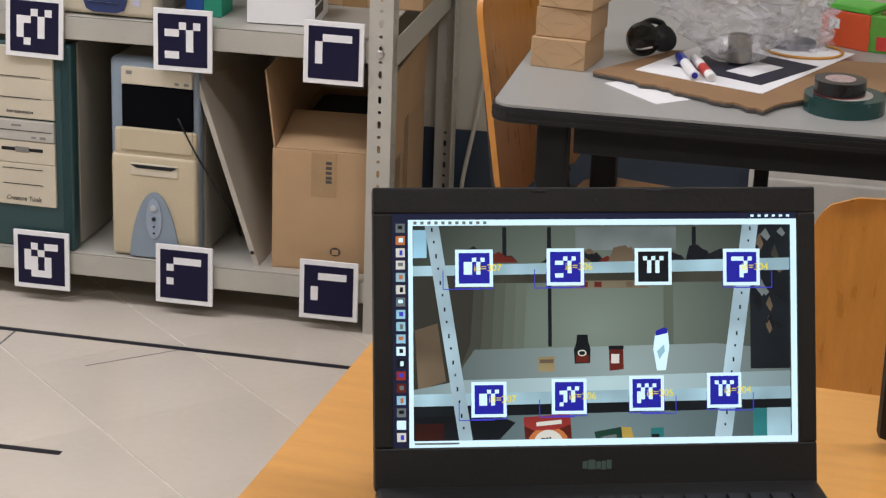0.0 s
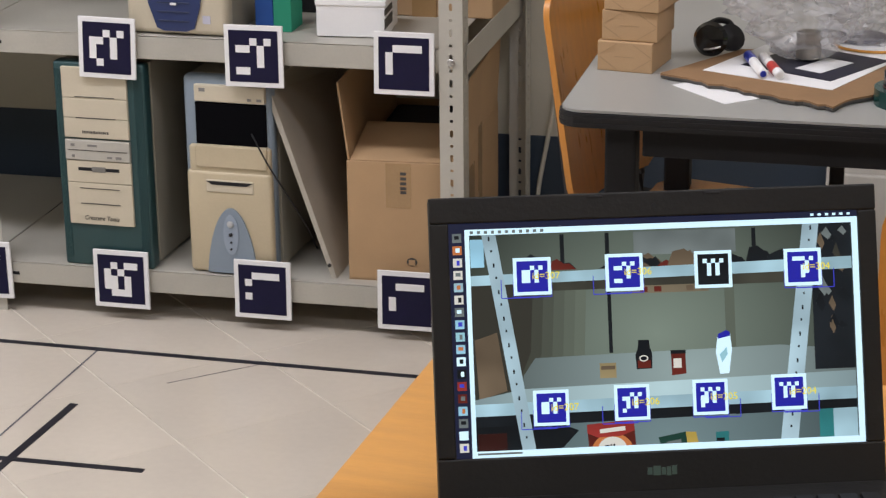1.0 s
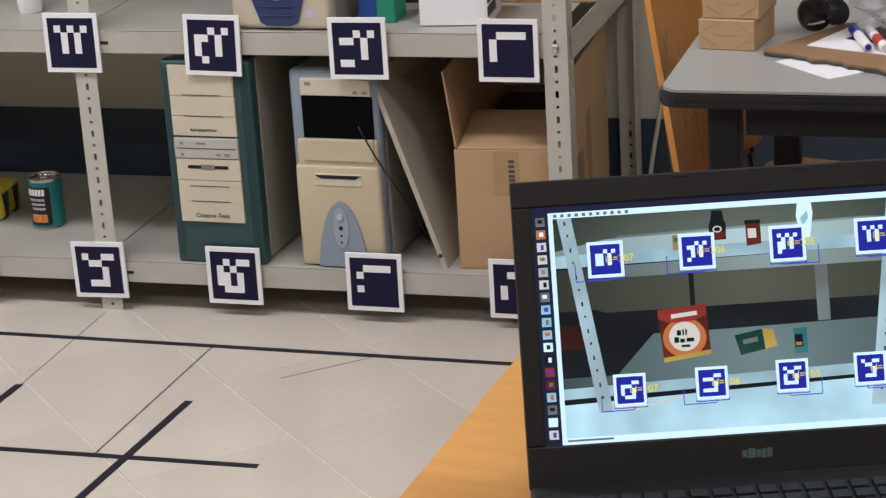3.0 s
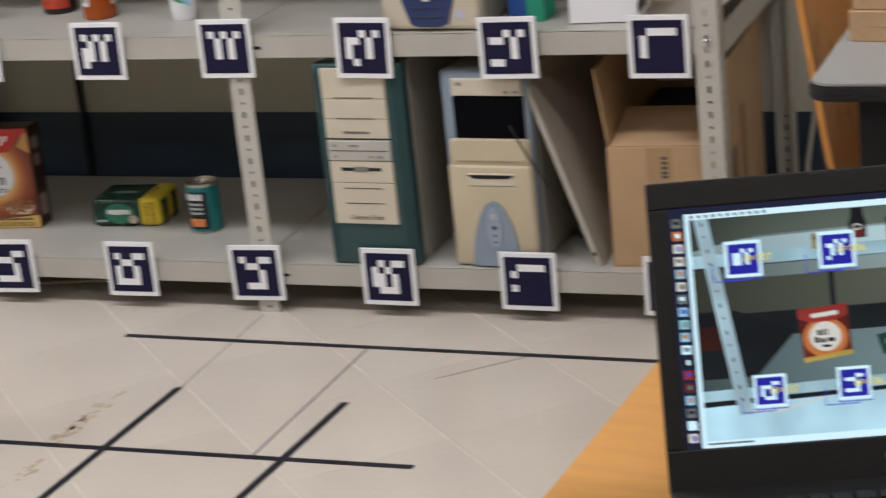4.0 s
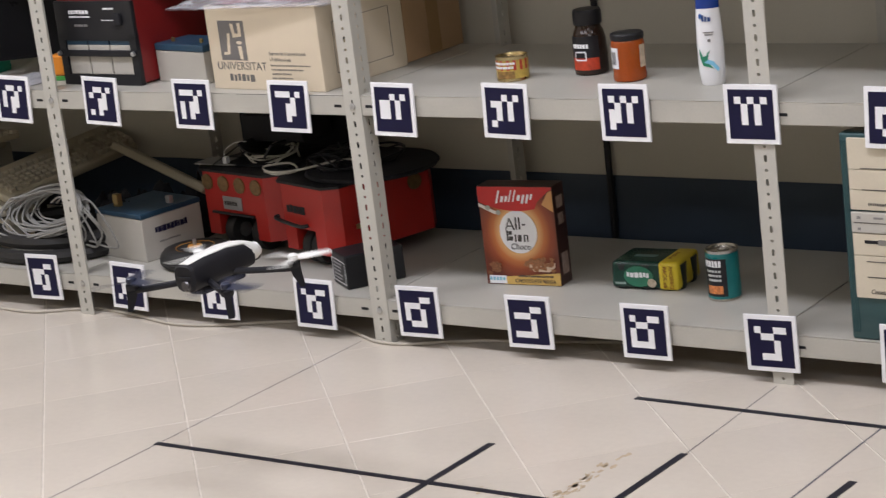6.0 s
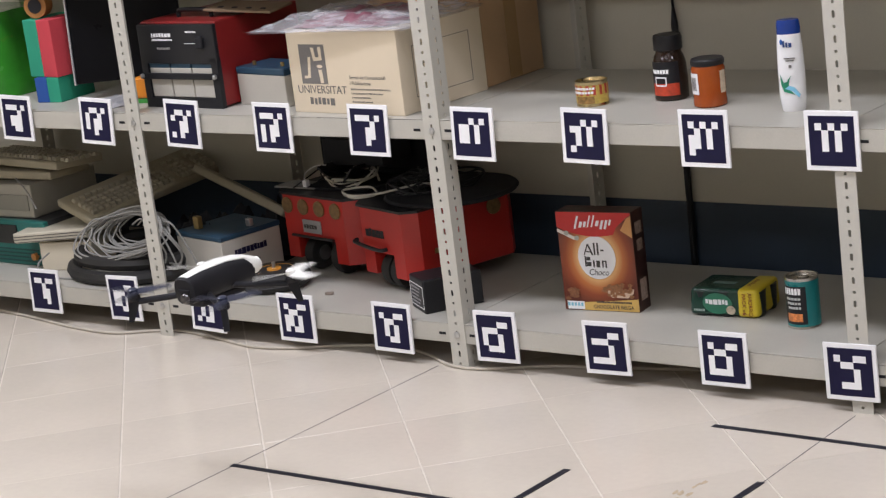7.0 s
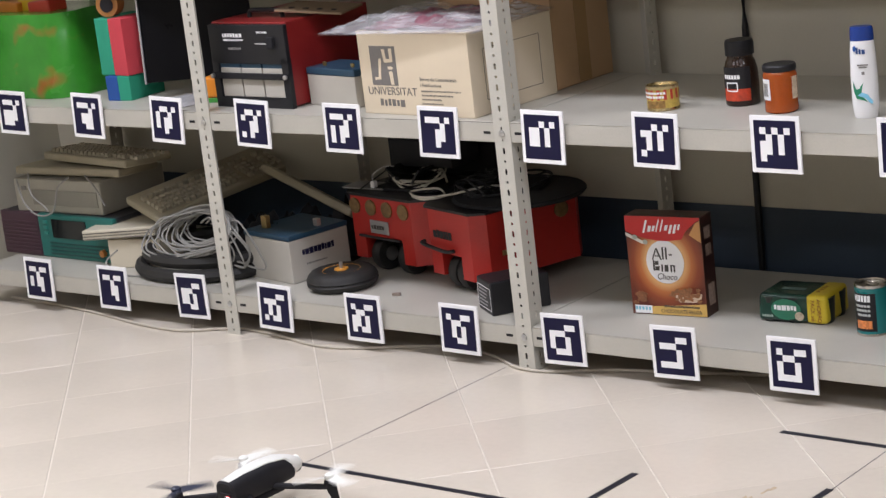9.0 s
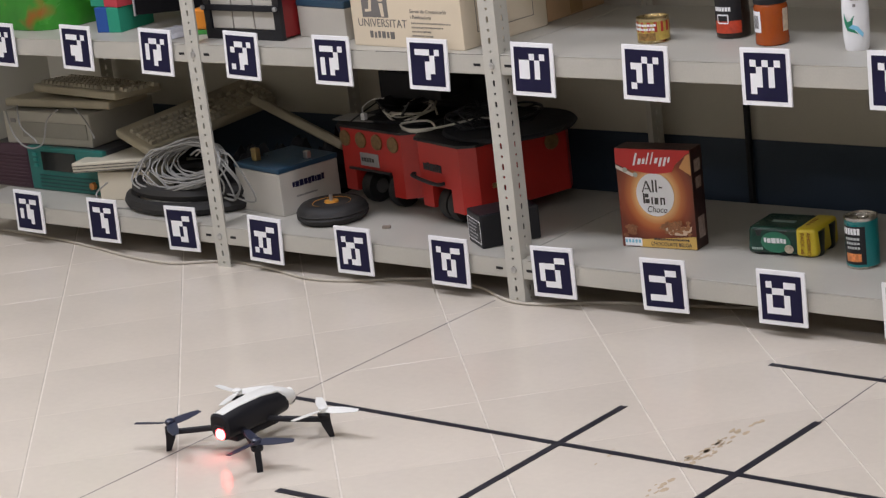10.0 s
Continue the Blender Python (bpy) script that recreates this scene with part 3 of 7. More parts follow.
def navy_front_case():
    w, d, h = 0.208, 0.40, 0.34
    t = thing("computer_tower", 2.438, 0.008, U_TOP, -2, "cream computer tower with a navy blue shield front", "computer")
    part("case", boxm(w - 0.006, d, h, (0, 0.03 + d / 2, h / 2), 0.003), SIDE_GREY, t)
    part("front_bezel", boxm(w, 0.04, h, (0, 0.02, h / 2 + 0.002), 0.012, 3), BEIGE, t, "cream rounded front", smooth=True)
    shield = [(-0.036, 0.016), (-0.024, 0.010), (0.020, 0.010), (0.034, 0.016), (0.046, 0.06), (0.050, 0.098), (0.04, 0.102), (-0.046, 0.102), (-0.056, 0.098), (-0.050, 0.06)]
    s = part("shield", prismm([(x * 1.1, z) for x, z in shield], 0.008, pose(0.0, -0.005, 0)), NAVY_PLASTIC, t, "navy blue ribbed shield")
    for i in range(4):
        part("rib", boxm(0.07 - 0.002 * i, 0.004, 0.0025, (-0.004, -0.0055, 0.084 - 0.018 * i), 0.0008, 1), surf("darker_navy", (0.01, 0.02, 0.07), 0.4), s)
    for z in (0.064, 0.080):
        part("button", boxm(0.013, 0.004, 0.005, (-0.003, -0.007, z), 0.001), WHITE, s)
    part("silver_fin", prismm([(-0.05, 0.108), (-0.03, 0.10), (0.0, 0.118), (0.024, 0.10), (0.044, 0.108), (0.03, 0.125), (0.012, 0.150), (-0.02, 0.150), (-0.036, 0.125)], 0.006, pose(0, -0.003, 0)), surf("silver_plastic", (0.55, 0.56, 0.58), 0.25, 0.5), t, "silver swept fins")
    part("upper_shield", prismm([(-0.055, 0.152), (0.047, 0.152), (0.055, 0.21), (0.03, 0.23), (-0.04, 0.23), (-0.063, 0.21)], 0.006, pose(0, -0.0035, 0)), NAVY_PLASTIC, t)
    part("sticker", boxm(0.016, 0.001, 0.016, (0.062, -0.0008, 0.034)), surf("silver_sticker", (0.5, 0.5, 0.6), 0.3), t)


FOAM_BLUE = surf("blue_foam", (0.012, 0.07, 0.28), 0.8, var=0.06)
FOAM_GREEN = surf("green_foam", (0.012, 0.27, 0.16), 0.8, var=0.06)
FOAM_RED = surf("red_foam", (0.50, 0.045, 0.06), 0.8, var=0.06)
FOAM_ORANGE = surf("orange_foam", (0.75, 0.25, 0.02), 0.8, var=0.06)


def foam_block(x, y, z, rz, w, d, h, colours, label, lean=0.0):
    t = thing("foam_block", x, y, z, rz, label, "foam block", "coloured foam blocks")
    k = w / len(colours)
    for i, m in enumerate(colours):
        part("layer", boxm(k, d, h, (-w / 2 + (i + 0.5) * k, d / 2, h / 2), 0.002, m=pose(0, 0, 0, lean, 0, 0)), m, t)


def computers_bay():
    teal_tower()
    blue_arch_tower()
    leaning_panel()
    open_carton()
    navy_front_case()
    foam_block(2.612, 0.075, U_TOP, 0, 0.074, 0.075, 0.070, (FOAM_BLUE, FOAM_GREEN), "small blue and green foam block on the shelf")
    t = thing("white_box", 2.775, 0.052, U_TOP, 4, "white cardboard carton with small dark print on its side", "box")
    part("carton", boxm(0.135, 0.13, 0.068, (0, 0.065, 0.036), 0.001, 1), WHITE_CARD, t)
    part("lid", boxm(0.139, 0.134, 0.012, (0, 0.065, 0.068), 0.002), WHITE_CARD, t)
    part("side_print", bars([(0.0, 0.052, 0.0012, 0.012), (0.0, 0.030, 0.0012, 0.02)], 0.05, 0.08), DARK_PRINT, t).location = (0.068, -0.02, 0)
    t = thing("cardboard_box", 2.87, 0.26, U_TOP, 0, "brown cardboard box at the back of the shelf", "box")
    part("carton", boxm(0.28, 0.24, 0.20, (0, 0.12, 0.10), 0.003), CARDBOARD, t)
    part("parcel_tape", boxm(0.05, 0.245, 0.202, (0, 0.12, 0.10)), surf("brown_tape", (0.36, 0.22, 0.10), 0.25), t)
    t = thing("dark_device", 2.64, 0.25, U_TOP, 0, "black boxed device standing at the back of the shelf", "device")
    part("body", boxm(0.2, 0.2, 0.18, (0, 0.1, 0.09), 0.006), BLACK, t)
    part("label", boxm(0.04, 0.001, 0.04, (0.06, -0.0008, 0.14)), PAPER, t)


computers_bay()


# ---- groceries ----
def cereal_box():
    w, d, h = 0.193, 0.056, 0.236
    t = thing("cereal_box", 1.281, 0.176, L_TOP, 6, "brown and red cereal box with a bowl printed on the front", "cereal box")
    side = surf("dark_brown_print", (0.035, 0.010, 0.007), 0.35, var=0.3, scale=40)
    part("carton", boxm(w, d, h, (0, d / 2, h / 2), 0.0015), side, t)
    # the print: a warm glow of rings round the white disc
    y = -0.0002
    cx, cz = 0.0, 0.128
    print_m = surf("brown_glow_print", (0.24, 0.055, 0.02), 0.35, var=0.12)
    n, l = print_m.node_tree.nodes, print_m.node_tree.links
    tc, mp, gr, rp = n.new("ShaderNodeTexCoord"), n.new("ShaderNodeMapping"), n.new("ShaderNodeTexGradient"), n.new("ShaderNodeValToRGB")
    gr.gradient_type = "SPHERICAL"
    mp.inputs["Scale"].default_value, mp.inputs["Location"].default_value = (9.5, 0, 8.6), (0, 0, -8.6 * cz)
    for e, (at, col) in zip((rp.color_ramp.elements[0], rp.color_ramp.elements[1]), ((0.0, (0.13, 0.028, 0.014, 1)), (1.0, (0.80, 0.62, 0.38, 1)))):
        e.position, e.color = at, col
    for at, col in ((0.22, (0.27, 0.06, 0.02, 1)), (0.38, (0.50, 0.16, 0.045, 1)), (0.52, (0.74, 0.42, 0.17, 1))):
        rp.color_ramp.elements.new(at).color = col
    l.new(tc.outputs["Object"], mp.inputs[0])
    l.new(mp.outputs[0], gr.inputs[0])
    l.new(gr.outputs[0], rp.inputs[0])
    l.new(rp.outputs[0], n["Principled BSDF"].inputs["Base Color"])
    part("front_print", boxm(w - 0.002, 0.0004, h - 0.002, (0, y, h / 2)), print_m, t, "glossy brown print with a warm glow")
    part("white_disc", prismm(ellipse(cx, cz, 0.048, 0.051, 40), 0.0003, pose(0, y - 0.0023, 0)), WHITE_CARD, t)
    redm = surf("red_print", (0.50, 0.018, 0.016), 0.3)
    top = [(-w / 2 + 0.001, h - 0.001), (-w / 2 + 0.001, h - 0.037)] + [(-w / 2 + w * k / 12, h - 0.037 - 0.021 * math.sin(math.pi * k / 12) ** 0.9) for k in range(1, 10)] + [(w / 2 - 0.04, h - 0.036), (w / 2 - 0.012, h - 0.012), (w / 2 - 0.001, h - 0.006), (w / 2 - 0.001, h - 0.001)]
    part("red_banner", prismm(top, 0.0003, pose(0, y - 0.0026, 0)), redm, t)
    part("gold_corner", prismm([(w / 2 - 0.001, h - 0.008), (w / 2 - 0.001, h - 0.060), (w / 2 - 0.03, h - 0.042), (w / 2 - 0.012, h - 0.014)], 0.0003, pose(0, y - 0.0024, 0)), surf("tan_print", (0.55, 0.27, 0.09), 0.35), t)
    # brand words as plain slanted strokes
    def stroke(bm, x, z, wd, ht, slant, dy):
        prism(bm, [(x - wd / 2 - slant / 2, z - ht / 2), (x + wd / 2 - slant / 2, z - ht / 2), (x + wd / 2 + slant / 2, z + ht / 2), (x - wd / 2 + slant / 2, z + ht / 2)], 0.0003, pose(0, y - dy, 0))
    bm = bmesh.new()
    for i, (ht, wd) in enumerate(((0.030, 0.0050), (0.014, 0.0075), (0.013, 0.0065), (0.028, 0.0035), (0.028, 0.0035), (0.013, 0.0075), (0.021, 0.0060), (0.021, 0.0060), (0.013, 0.0050))):
        stroke(bm, -0.044 + 0.0108 * i, h - 0.031 + (0.006 if ht > 0.025 else (-0.004 if ht > 0.02 else 0.0)) + 0.0009 * i, wd, ht, ht * 0.32, 0.0030)
    part("brand_shape", bm, WHITE_CARD, t)
    bm = bmesh.new()
    for x, z, wd, ht, slant in ((-0.026, 0.147, 0.0030, 0.027, 0.011), (-0.015, 0.147, 0.0045, 0.027, -0.011), (-0.0205, 0.142, 0.010, 0.0028, 0), (-0.004, 0.149, 0.0042, 0.029, 0), (0.0045, 0.149, 0.0042, 0.029, 0), (0.0155, 0.146, 0.0085, 0.0036, 0),
                                (-0.029, 0.119, 0.0045, 0.025, 0), (-0.0215, 0.1255, 0.009, 0.009, 0.001), (-0.0205, 0.1125, 0.011, 0.010, 0.001), (-0.0085, 0.1135, 0.0042, 0.017, 0), (0.0025, 0.1135, 0.0095, 0.016, 0.001), (0.0145, 0.1135, 0.0040, 0.017, 0), (0.0225, 0.1135, 0.0040, 0.017, 0), (0.0185, 0.1205, 0.008, 0.003, 0)):
        stroke(bm, x, z, wd, ht, slant, 0.0029)
    part("brand_shape", bm, DARK_PRINT, t)
    part("flavour_word", lettering("Choco", 0.021, pose(0.002, y - 0.0032, 0.093), 0.0002, shear=0.25, squash=0.9), DARK_PRINT, t)
    gold = surf("gold_print", (0.62, 0.40, 0.11), 0.3)
    part("gold_band", prismm([(-0.05, 0.002), (w / 2 - 0.001, 0.002), (w / 2 - 0.001, 0.032), (0.03, 0.026), (-0.05, 0.020)], 0.0003, pose(0, y - 0.0018, 0)), gold, t)
    part("flavour_word", lettering("CHOCOLATE BELGA", 0.0125, pose(0.031, y - 0.0030, 0.011), 0.0002, squash=0.9), DARK_PRINT, t)
    part("flavour_word", bars(word_bars(-0.012, 0.0225, 0.09, 0.005, 5, 0), y - 0.0022), DARK_PRINT, t)
    part("nutrition_box", boxm(0.044, 0.0003, 0.019, (-0.066, y - 0.0022, 0.013)), WHITE_CARD, t)
    part("nutrition_marks", bars([(-0.084 + 0.0085 * i, 0.015, 0.0055, 0.008) for i in range(5)], y - 0.0026), surf("pale_blue_print", (0.2, 0.5, 0.62), 0.4), t)
    rnd = random.Random(3)
    flake = bmesh.new()
    for i in range(46):
        x, z = 0.045 + rnd.gauss(0, 0.021), 0.054 + rnd.gauss(0, 0.008)
        prism(flake, [(x + 0.007 * rnd.uniform(0.5, 1.2) * math.cos(a), z + 0.005 * rnd.uniform(0.5, 1.2) * math.sin(a)) for a in (0.3, 1.3, 2.3, 3.3, 4.3, 5.3)], 0.0006, pose(0, y - 0.0034 - 0.00002 * i, 0))
    part("flake_print", flake, surf("flake_brown", (0.30, 0.13, 0.055), 0.5, var=0.5, scale=300), t)
    part("bowl_print", prismm([(0.014, 0.050), (0.087, 0.056), (0.085, 0.045), (0.07, 0.034), (0.03, 0.034)], 0.0003, pose(0, y - 0.0025, 0)), surf("cream_bowl", (0.66, 0.50, 0.36), 0.4), t)
    nut = bmesh.new()
    for i in range(18):
        x, z = -0.072 + rnd.gauss(0, 0.010), 0.045 + rnd.gauss(0, 0.010)
        prism(nut, ellipse(max(x, -0.084), z, rnd.uniform(0.003, 0.008), rnd.uniform(0.003, 0.006), 9), 0.0003, pose(0, y - 0.0034 - 0.00002 * i, 0))
    part("nut_print", nut, surf("nut_brown", (0.22, 0.09, 0.04), 0.4, var=0.5, scale=300), t)
    part("silver_spoon", prismm([(-w / 2 + 0.001, h - 0.040), (-w / 2 + 0.001, h - 0.048), (-0.055, h - 0.066), (-0.044, h - 0.066), (-0.05, h - 0.060)], 0.0003, pose(0, y - 0.0031, 0)), surf("pale_silver_print", (0.7, 0.66, 0.6), 0.3), t)
    for cx2, cz2 in ((-0.072, h - 0.051), (-0.046, h - 0.062)):
        part("seal", prismm(ellipse(cx2, cz2, 0.006, 0.006, 14), 0.0003, pose(0, y - 0.0034, 0)), surf("seal_grey", (0.4, 0.42, 0.36), 0.4), t)
    side_m = surf("side_panel_print", (0.30, 0.22, 0.18), 0.5, var=0.5, scale=90)
    for z, wd, ht in ((0.195, 0.03, 0.028), (0.155, 0.026, 0.026), (0.05, 0.03, 0.05)):
        part("side_print", boxm(wd, 0.0006, ht, (0, 0, z)), side_m, t).matrix_basis = pose(w / 2 + 0.0004, d / 2, 0, 0, 0, 90)


def yoghurt_pack():
    w, d, h = 0.184, 0.122, 0.066
    t = thing("yoghurt_pack", 1.592, 0.203, L_TOP, 5, "dark green yoghurt multipack with a yellow offer band", "yoghurt pack")
    green = surf("dark_green_print", (0.006, 0.040, 0.026), 0.25, var=0.4, scale=30)
    dark = surf("black_green_pot", (0.012, 0.016, 0.015), 0.4)
    for i in range(3):
        for j in range(2):
            part("pot", lathem([(0.024, 0.0), (0.026, 0.004), (0.029, h - 0.012), (0.0295, h - 0.008)], seg=18, at=(-w / 2 + 0.030 + i * 0.058, 0.03 + j * 0.058, 0)), dark, t, smooth=True)
    part("sleeve", boxm(w - 0.022, d, h - 0.003, (-0.010, d / 2, h / 2 + 0.001), 0.011, 3, taper=0.95), green, t, "glossy green cardboard sleeve", smooth=True)
    yel = surf("yellow_print", (0.68, 0.52, 0.03), 0.35)
    part("offer_band", boxm(0.052, d + 0.003, h - 0.001, (0.052, d / 2, h / 2 + 0.001), 0.010, 3, taper=0.97), yel, t, "yellow band", smooth=True)
    redp = surf("dark_red_print", (0.22, 0.03, 0.012), 0.4)
    part("offer_words", lettering("PACK x6", 0.0135, pose(0.045, -0.0022, 0.033, 0, 90, 0), 0.0002, squash=0.95), redp, t)
    part("offer_words", lettering("AHORRO", 0.0135, pose(0.060, -0.0022, 0.033, 0, 90, 0), 0.0002, squash=0.95), redp, t)
    part("offer_words", lettering("PACK x6", 0.0135, pose(0.045, 0.055, h + 0.0008, -90, 0, 0) @ pose(0, 0, 0, 0, 90, 0), 0.0002), redp, t)
    part("brand_shape", bars(word_bars(-0.048, 0.036, 0.058, 0.013, 8, 0, 0.15), -0.0012), WHITE_CARD, t)
    part("brand_shape", boxm(0.055, 0.016, 0.0006, (-0.02, 0.05, h + 0.0002)), surf("grey_green_print", (0.14, 0.22, 0.19), 0.4), t)
    part("glow_print", prismm(ellipse(-0.02, 0.032, 0.036, 0.024), 0.0004, pose(0, -0.0006, 0)), surf("mid_green_print", (0.02, 0.16, 0.09), 0.3), t)
    part("round_print", prismm(ellipse(0.012, 0.018, 0.011, 0.010), 0.0004, pose(0, -0.0014, 0)), surf("oat_print", (0.45, 0.38, 0.28), 0.5, var=0.4, scale=200), t)
    part("small_print", bars(word_bars(-0.078, 0.016, 0.03, 0.006, 9, 0), -0.0012), surf("pale_print", (0.3, 0.4, 0.35), 0.4), t)


def bean_can():
    r, h = 0.0365, 0.113
    t = thing("tin_can", 1.788, 0.199, L_TOP, 0, "turquoise tin can of beans with a black label", "can")
    tin = surf("bright_tin", (0.62, 0.60, 0.56), 0.22, 1.0, var=0.06)
    part("tin_body", lathem([(r - 0.002, 0), (r, 0.001), (r, 0.003), (r - 0.001, 0.005), (r - 0.001, h - 0.005), (r, h - 0.003), (r, h), (r - 0.003, h), (r - 0.004, h - 0.005), (0.0, h - 0.005)], seg=36), tin, t, smooth=True)
    part("paper_label", lathem([(r - 0.0008, 0.006), (r - 0.0003, 0.006), (r - 0.0003, h - 0.007), (r - 0.0008, h - 0.007)], seg=36), surf("turquoise_print", (0.006, 0.17, 0.17), 0.3), t, "turquoise paper label")
    part("pull_ring", tubem([(0.012 * math.cos(a), 0.008 + 0.012 * math.sin(a), h - 0.003) for a in [k * math.pi / 4 for k in range(8)]], 0.0012, closed=True), tin, t)
    wrap(t, "black_shield", r + 0.0002, -138, -50, 0.012, 0.096, BLACK)
    wrap(t, "brand_shape", r + 0.0006, -136, -66, 0.078, 0.092, WHITE_CARD, 6)
    for i, z in enumerate((0.066, 0.056, 0.046)):
        wrap(t, "small_words", r + 0.0006, -126 + 4 * i, -68, z, z + 0.005, surf("pale_words", (0.5, 0.52, 0.5), 0.5), 5)
    wrap(t, "bean_print", r + 0.0006, -124, -66, 0.018, 0.036, surf("bean_orange", (0.60, 0.20, 0.06), 0.4, var=0.6, scale=180))


def wrap(t, name, r, a0, a1, z0, z1, material, pieces=1):
    """A patch of print bent round an upright can, between two angles."""
    bm = bmesh.new()
    for p in range(pieces):
        b0, b1 = a0 + (a1 - a0) * p / pieces, a0 + (a1 - a0) * (p + (0.8 if pieces > 1 else 1)) / pieces
        n = 8
        vs = [[bm.verts.new((rr * math.cos(radians(b0 + (b1 - b0) * i / n)), rr * math.sin(radians(b0 + (b1 - b0) * i / n)), z)) for i in range(n + 1)] for rr, z in ((r, z0), (r, z1), (r - 0.0008, z1), (r - 0.0008, z0))]
        for k in range(4):
            a, c = vs[k], vs[(k + 1) % 4]
            for i in range(n):
                bm.faces.new((a[i], a[i + 1], c[i + 1], c[i]))
    return part(name, bm, material, t, smooth=True)


def small_can():
    r, h = 0.037, 0.056
    t = thing("tin_can", 1.312, 0.180, U_TOP, 0, "small tin can with a red and yellow label", "can")
    tin = surf("gold_tin", (0.60, 0.48, 0.26), 0.25, 1.0, var=0.06)
    part("tin_body", lathem([(r - 0.002, 0), (r, 0.001), (r, 0.003), (r - 0.001, 0.005), (r - 0.001, h - 0.005), (r, h - 0.003), (r, h), (r - 0.003, h), (r - 0.004, h - 0.004), (0.0, h - 0.004)], seg=36), tin, t, smooth=True)
    part("paper_label", lathem([(r - 0.0008, 0.007), (r - 0.0003, 0.007), (r - 0.0003, h - 0.008), (r - 0.0008, h - 0.008)], seg=36), surf("yellow_can_print", (0.48, 0.34, 0.07), 0.3, var=0.35, scale=90), t, "yellow printed label")
    wrap(t, "red_band", r + 0.0002, -170, 25, 0.026, 0.048, surf("can_red", (0.40, 0.03, 0.02), 0.35))
    wrap(t, "small_words", r + 0.0006, -140, -45, 0.039, 0.044, WHITE_CARD, 9)
    wrap(t, "small_words", r + 0.0006, -135, -50, 0.030, 0.035, WHITE_CARD, 8)
    wrap(t, "food_print", r + 0.0004, -120, -50, 0.008, 0.024, surf("food_brown", (0.25, 0.14, 0.04), 0.4, var=0.6, scale=150))


def coffee_jar():
    t = thing("coffee_jar", 1.475, 0.252, U_TOP, 0, "glass jar of dark instant coffee with a black lid", "jar")
    cof = surf("dark_coffee_glass", (0.022, 0.010, 0.006), 0.12, var=0.4, scale=120)
    part("glass_jar", lathem([(0.034, 0), (0.038, 0.003), (0.0385, 0.05), (0.037, 0.080), (0.033, 0.096), (0.0285, 0.105), (0.0285, 0.114)], seg=36), cof, t, "brown glass full of coffee", smooth=True)
    lid = part("lid", lathem([(0.031, 0.111), (0.032, 0.113), (0.032, 0.138), (0.030, 0.144), (0.0, 0.145)], seg=36), BLACK, t, "black ribbed lid", smooth=True)
    wrap(lid, "lid_ring", 0.0325, -180, 180, 0.111, 0.114, BLACK_MATT)
    wrap(t, "label", 0.0392, -130, -28, 0.012, 0.088, BLACK)
    wrap(t, "red_print", 0.0395, -128, -31, 0.013, 0.040, surf("jar_red", (0.45, 0.05, 0.02), 0.3, var=0.4, scale=60))
    wrap(t, "brand_shape", 0.0396, -124, -62, 0.062, 0.071, WHITE_CARD, 6)
    for z in (0.034, 0.052):
        wrap(t, "cup_ring", 0.0397, -112, -74, z, z + 0.003, WHITE_CARD)
    for a in (-115, -76):
        wrap(t, "cup_ring", 0.0397, a, a + 4, 0.036, 0.053, WHITE_CARD)


def honey_jar():
    t = thing("honey_jar", 1.610, 0.188, U_TOP, 0, "glass jar of amber orange jam with a black lid", "jar")
    amber = surf("amber_jam", (0.32, 0.062, 0.008), 0.12, var=0.12, scale=20, Subsurface_Weight=0.2)
    part("glass_jar", lathem([(0.032, 0), (0.036, 0.003), (0.0365, 0.012), (0.0355, 0.02), (0.0365, 0.082), (0.034, 0.089), (0.032, 0.093)], seg=36), amber, t, "amber filled glass", smooth=True)
    part("lid", lathem([(0.0355, 0.090), (0.0365, 0.092), (0.0365, 0.101), (0.034, 0.104), (0.0, 0.103)], seg=36), BLACK, t, "black metal lid", smooth=True)
    wrap(t, "label", 0.0368, -142, -98, 0.03, 0.075, WHITE_CARD)
    wrap(t, "label", 0.0368, -18, 12, 0.03, 0.078, surf("side_label", (0.62, 0.5, 0.36), 0.5, var=0.3, scale=120))
    wrap(t, "barcode", 0.0370, -134, -106, 0.038, 0.066, GREY_PRINT, 9)


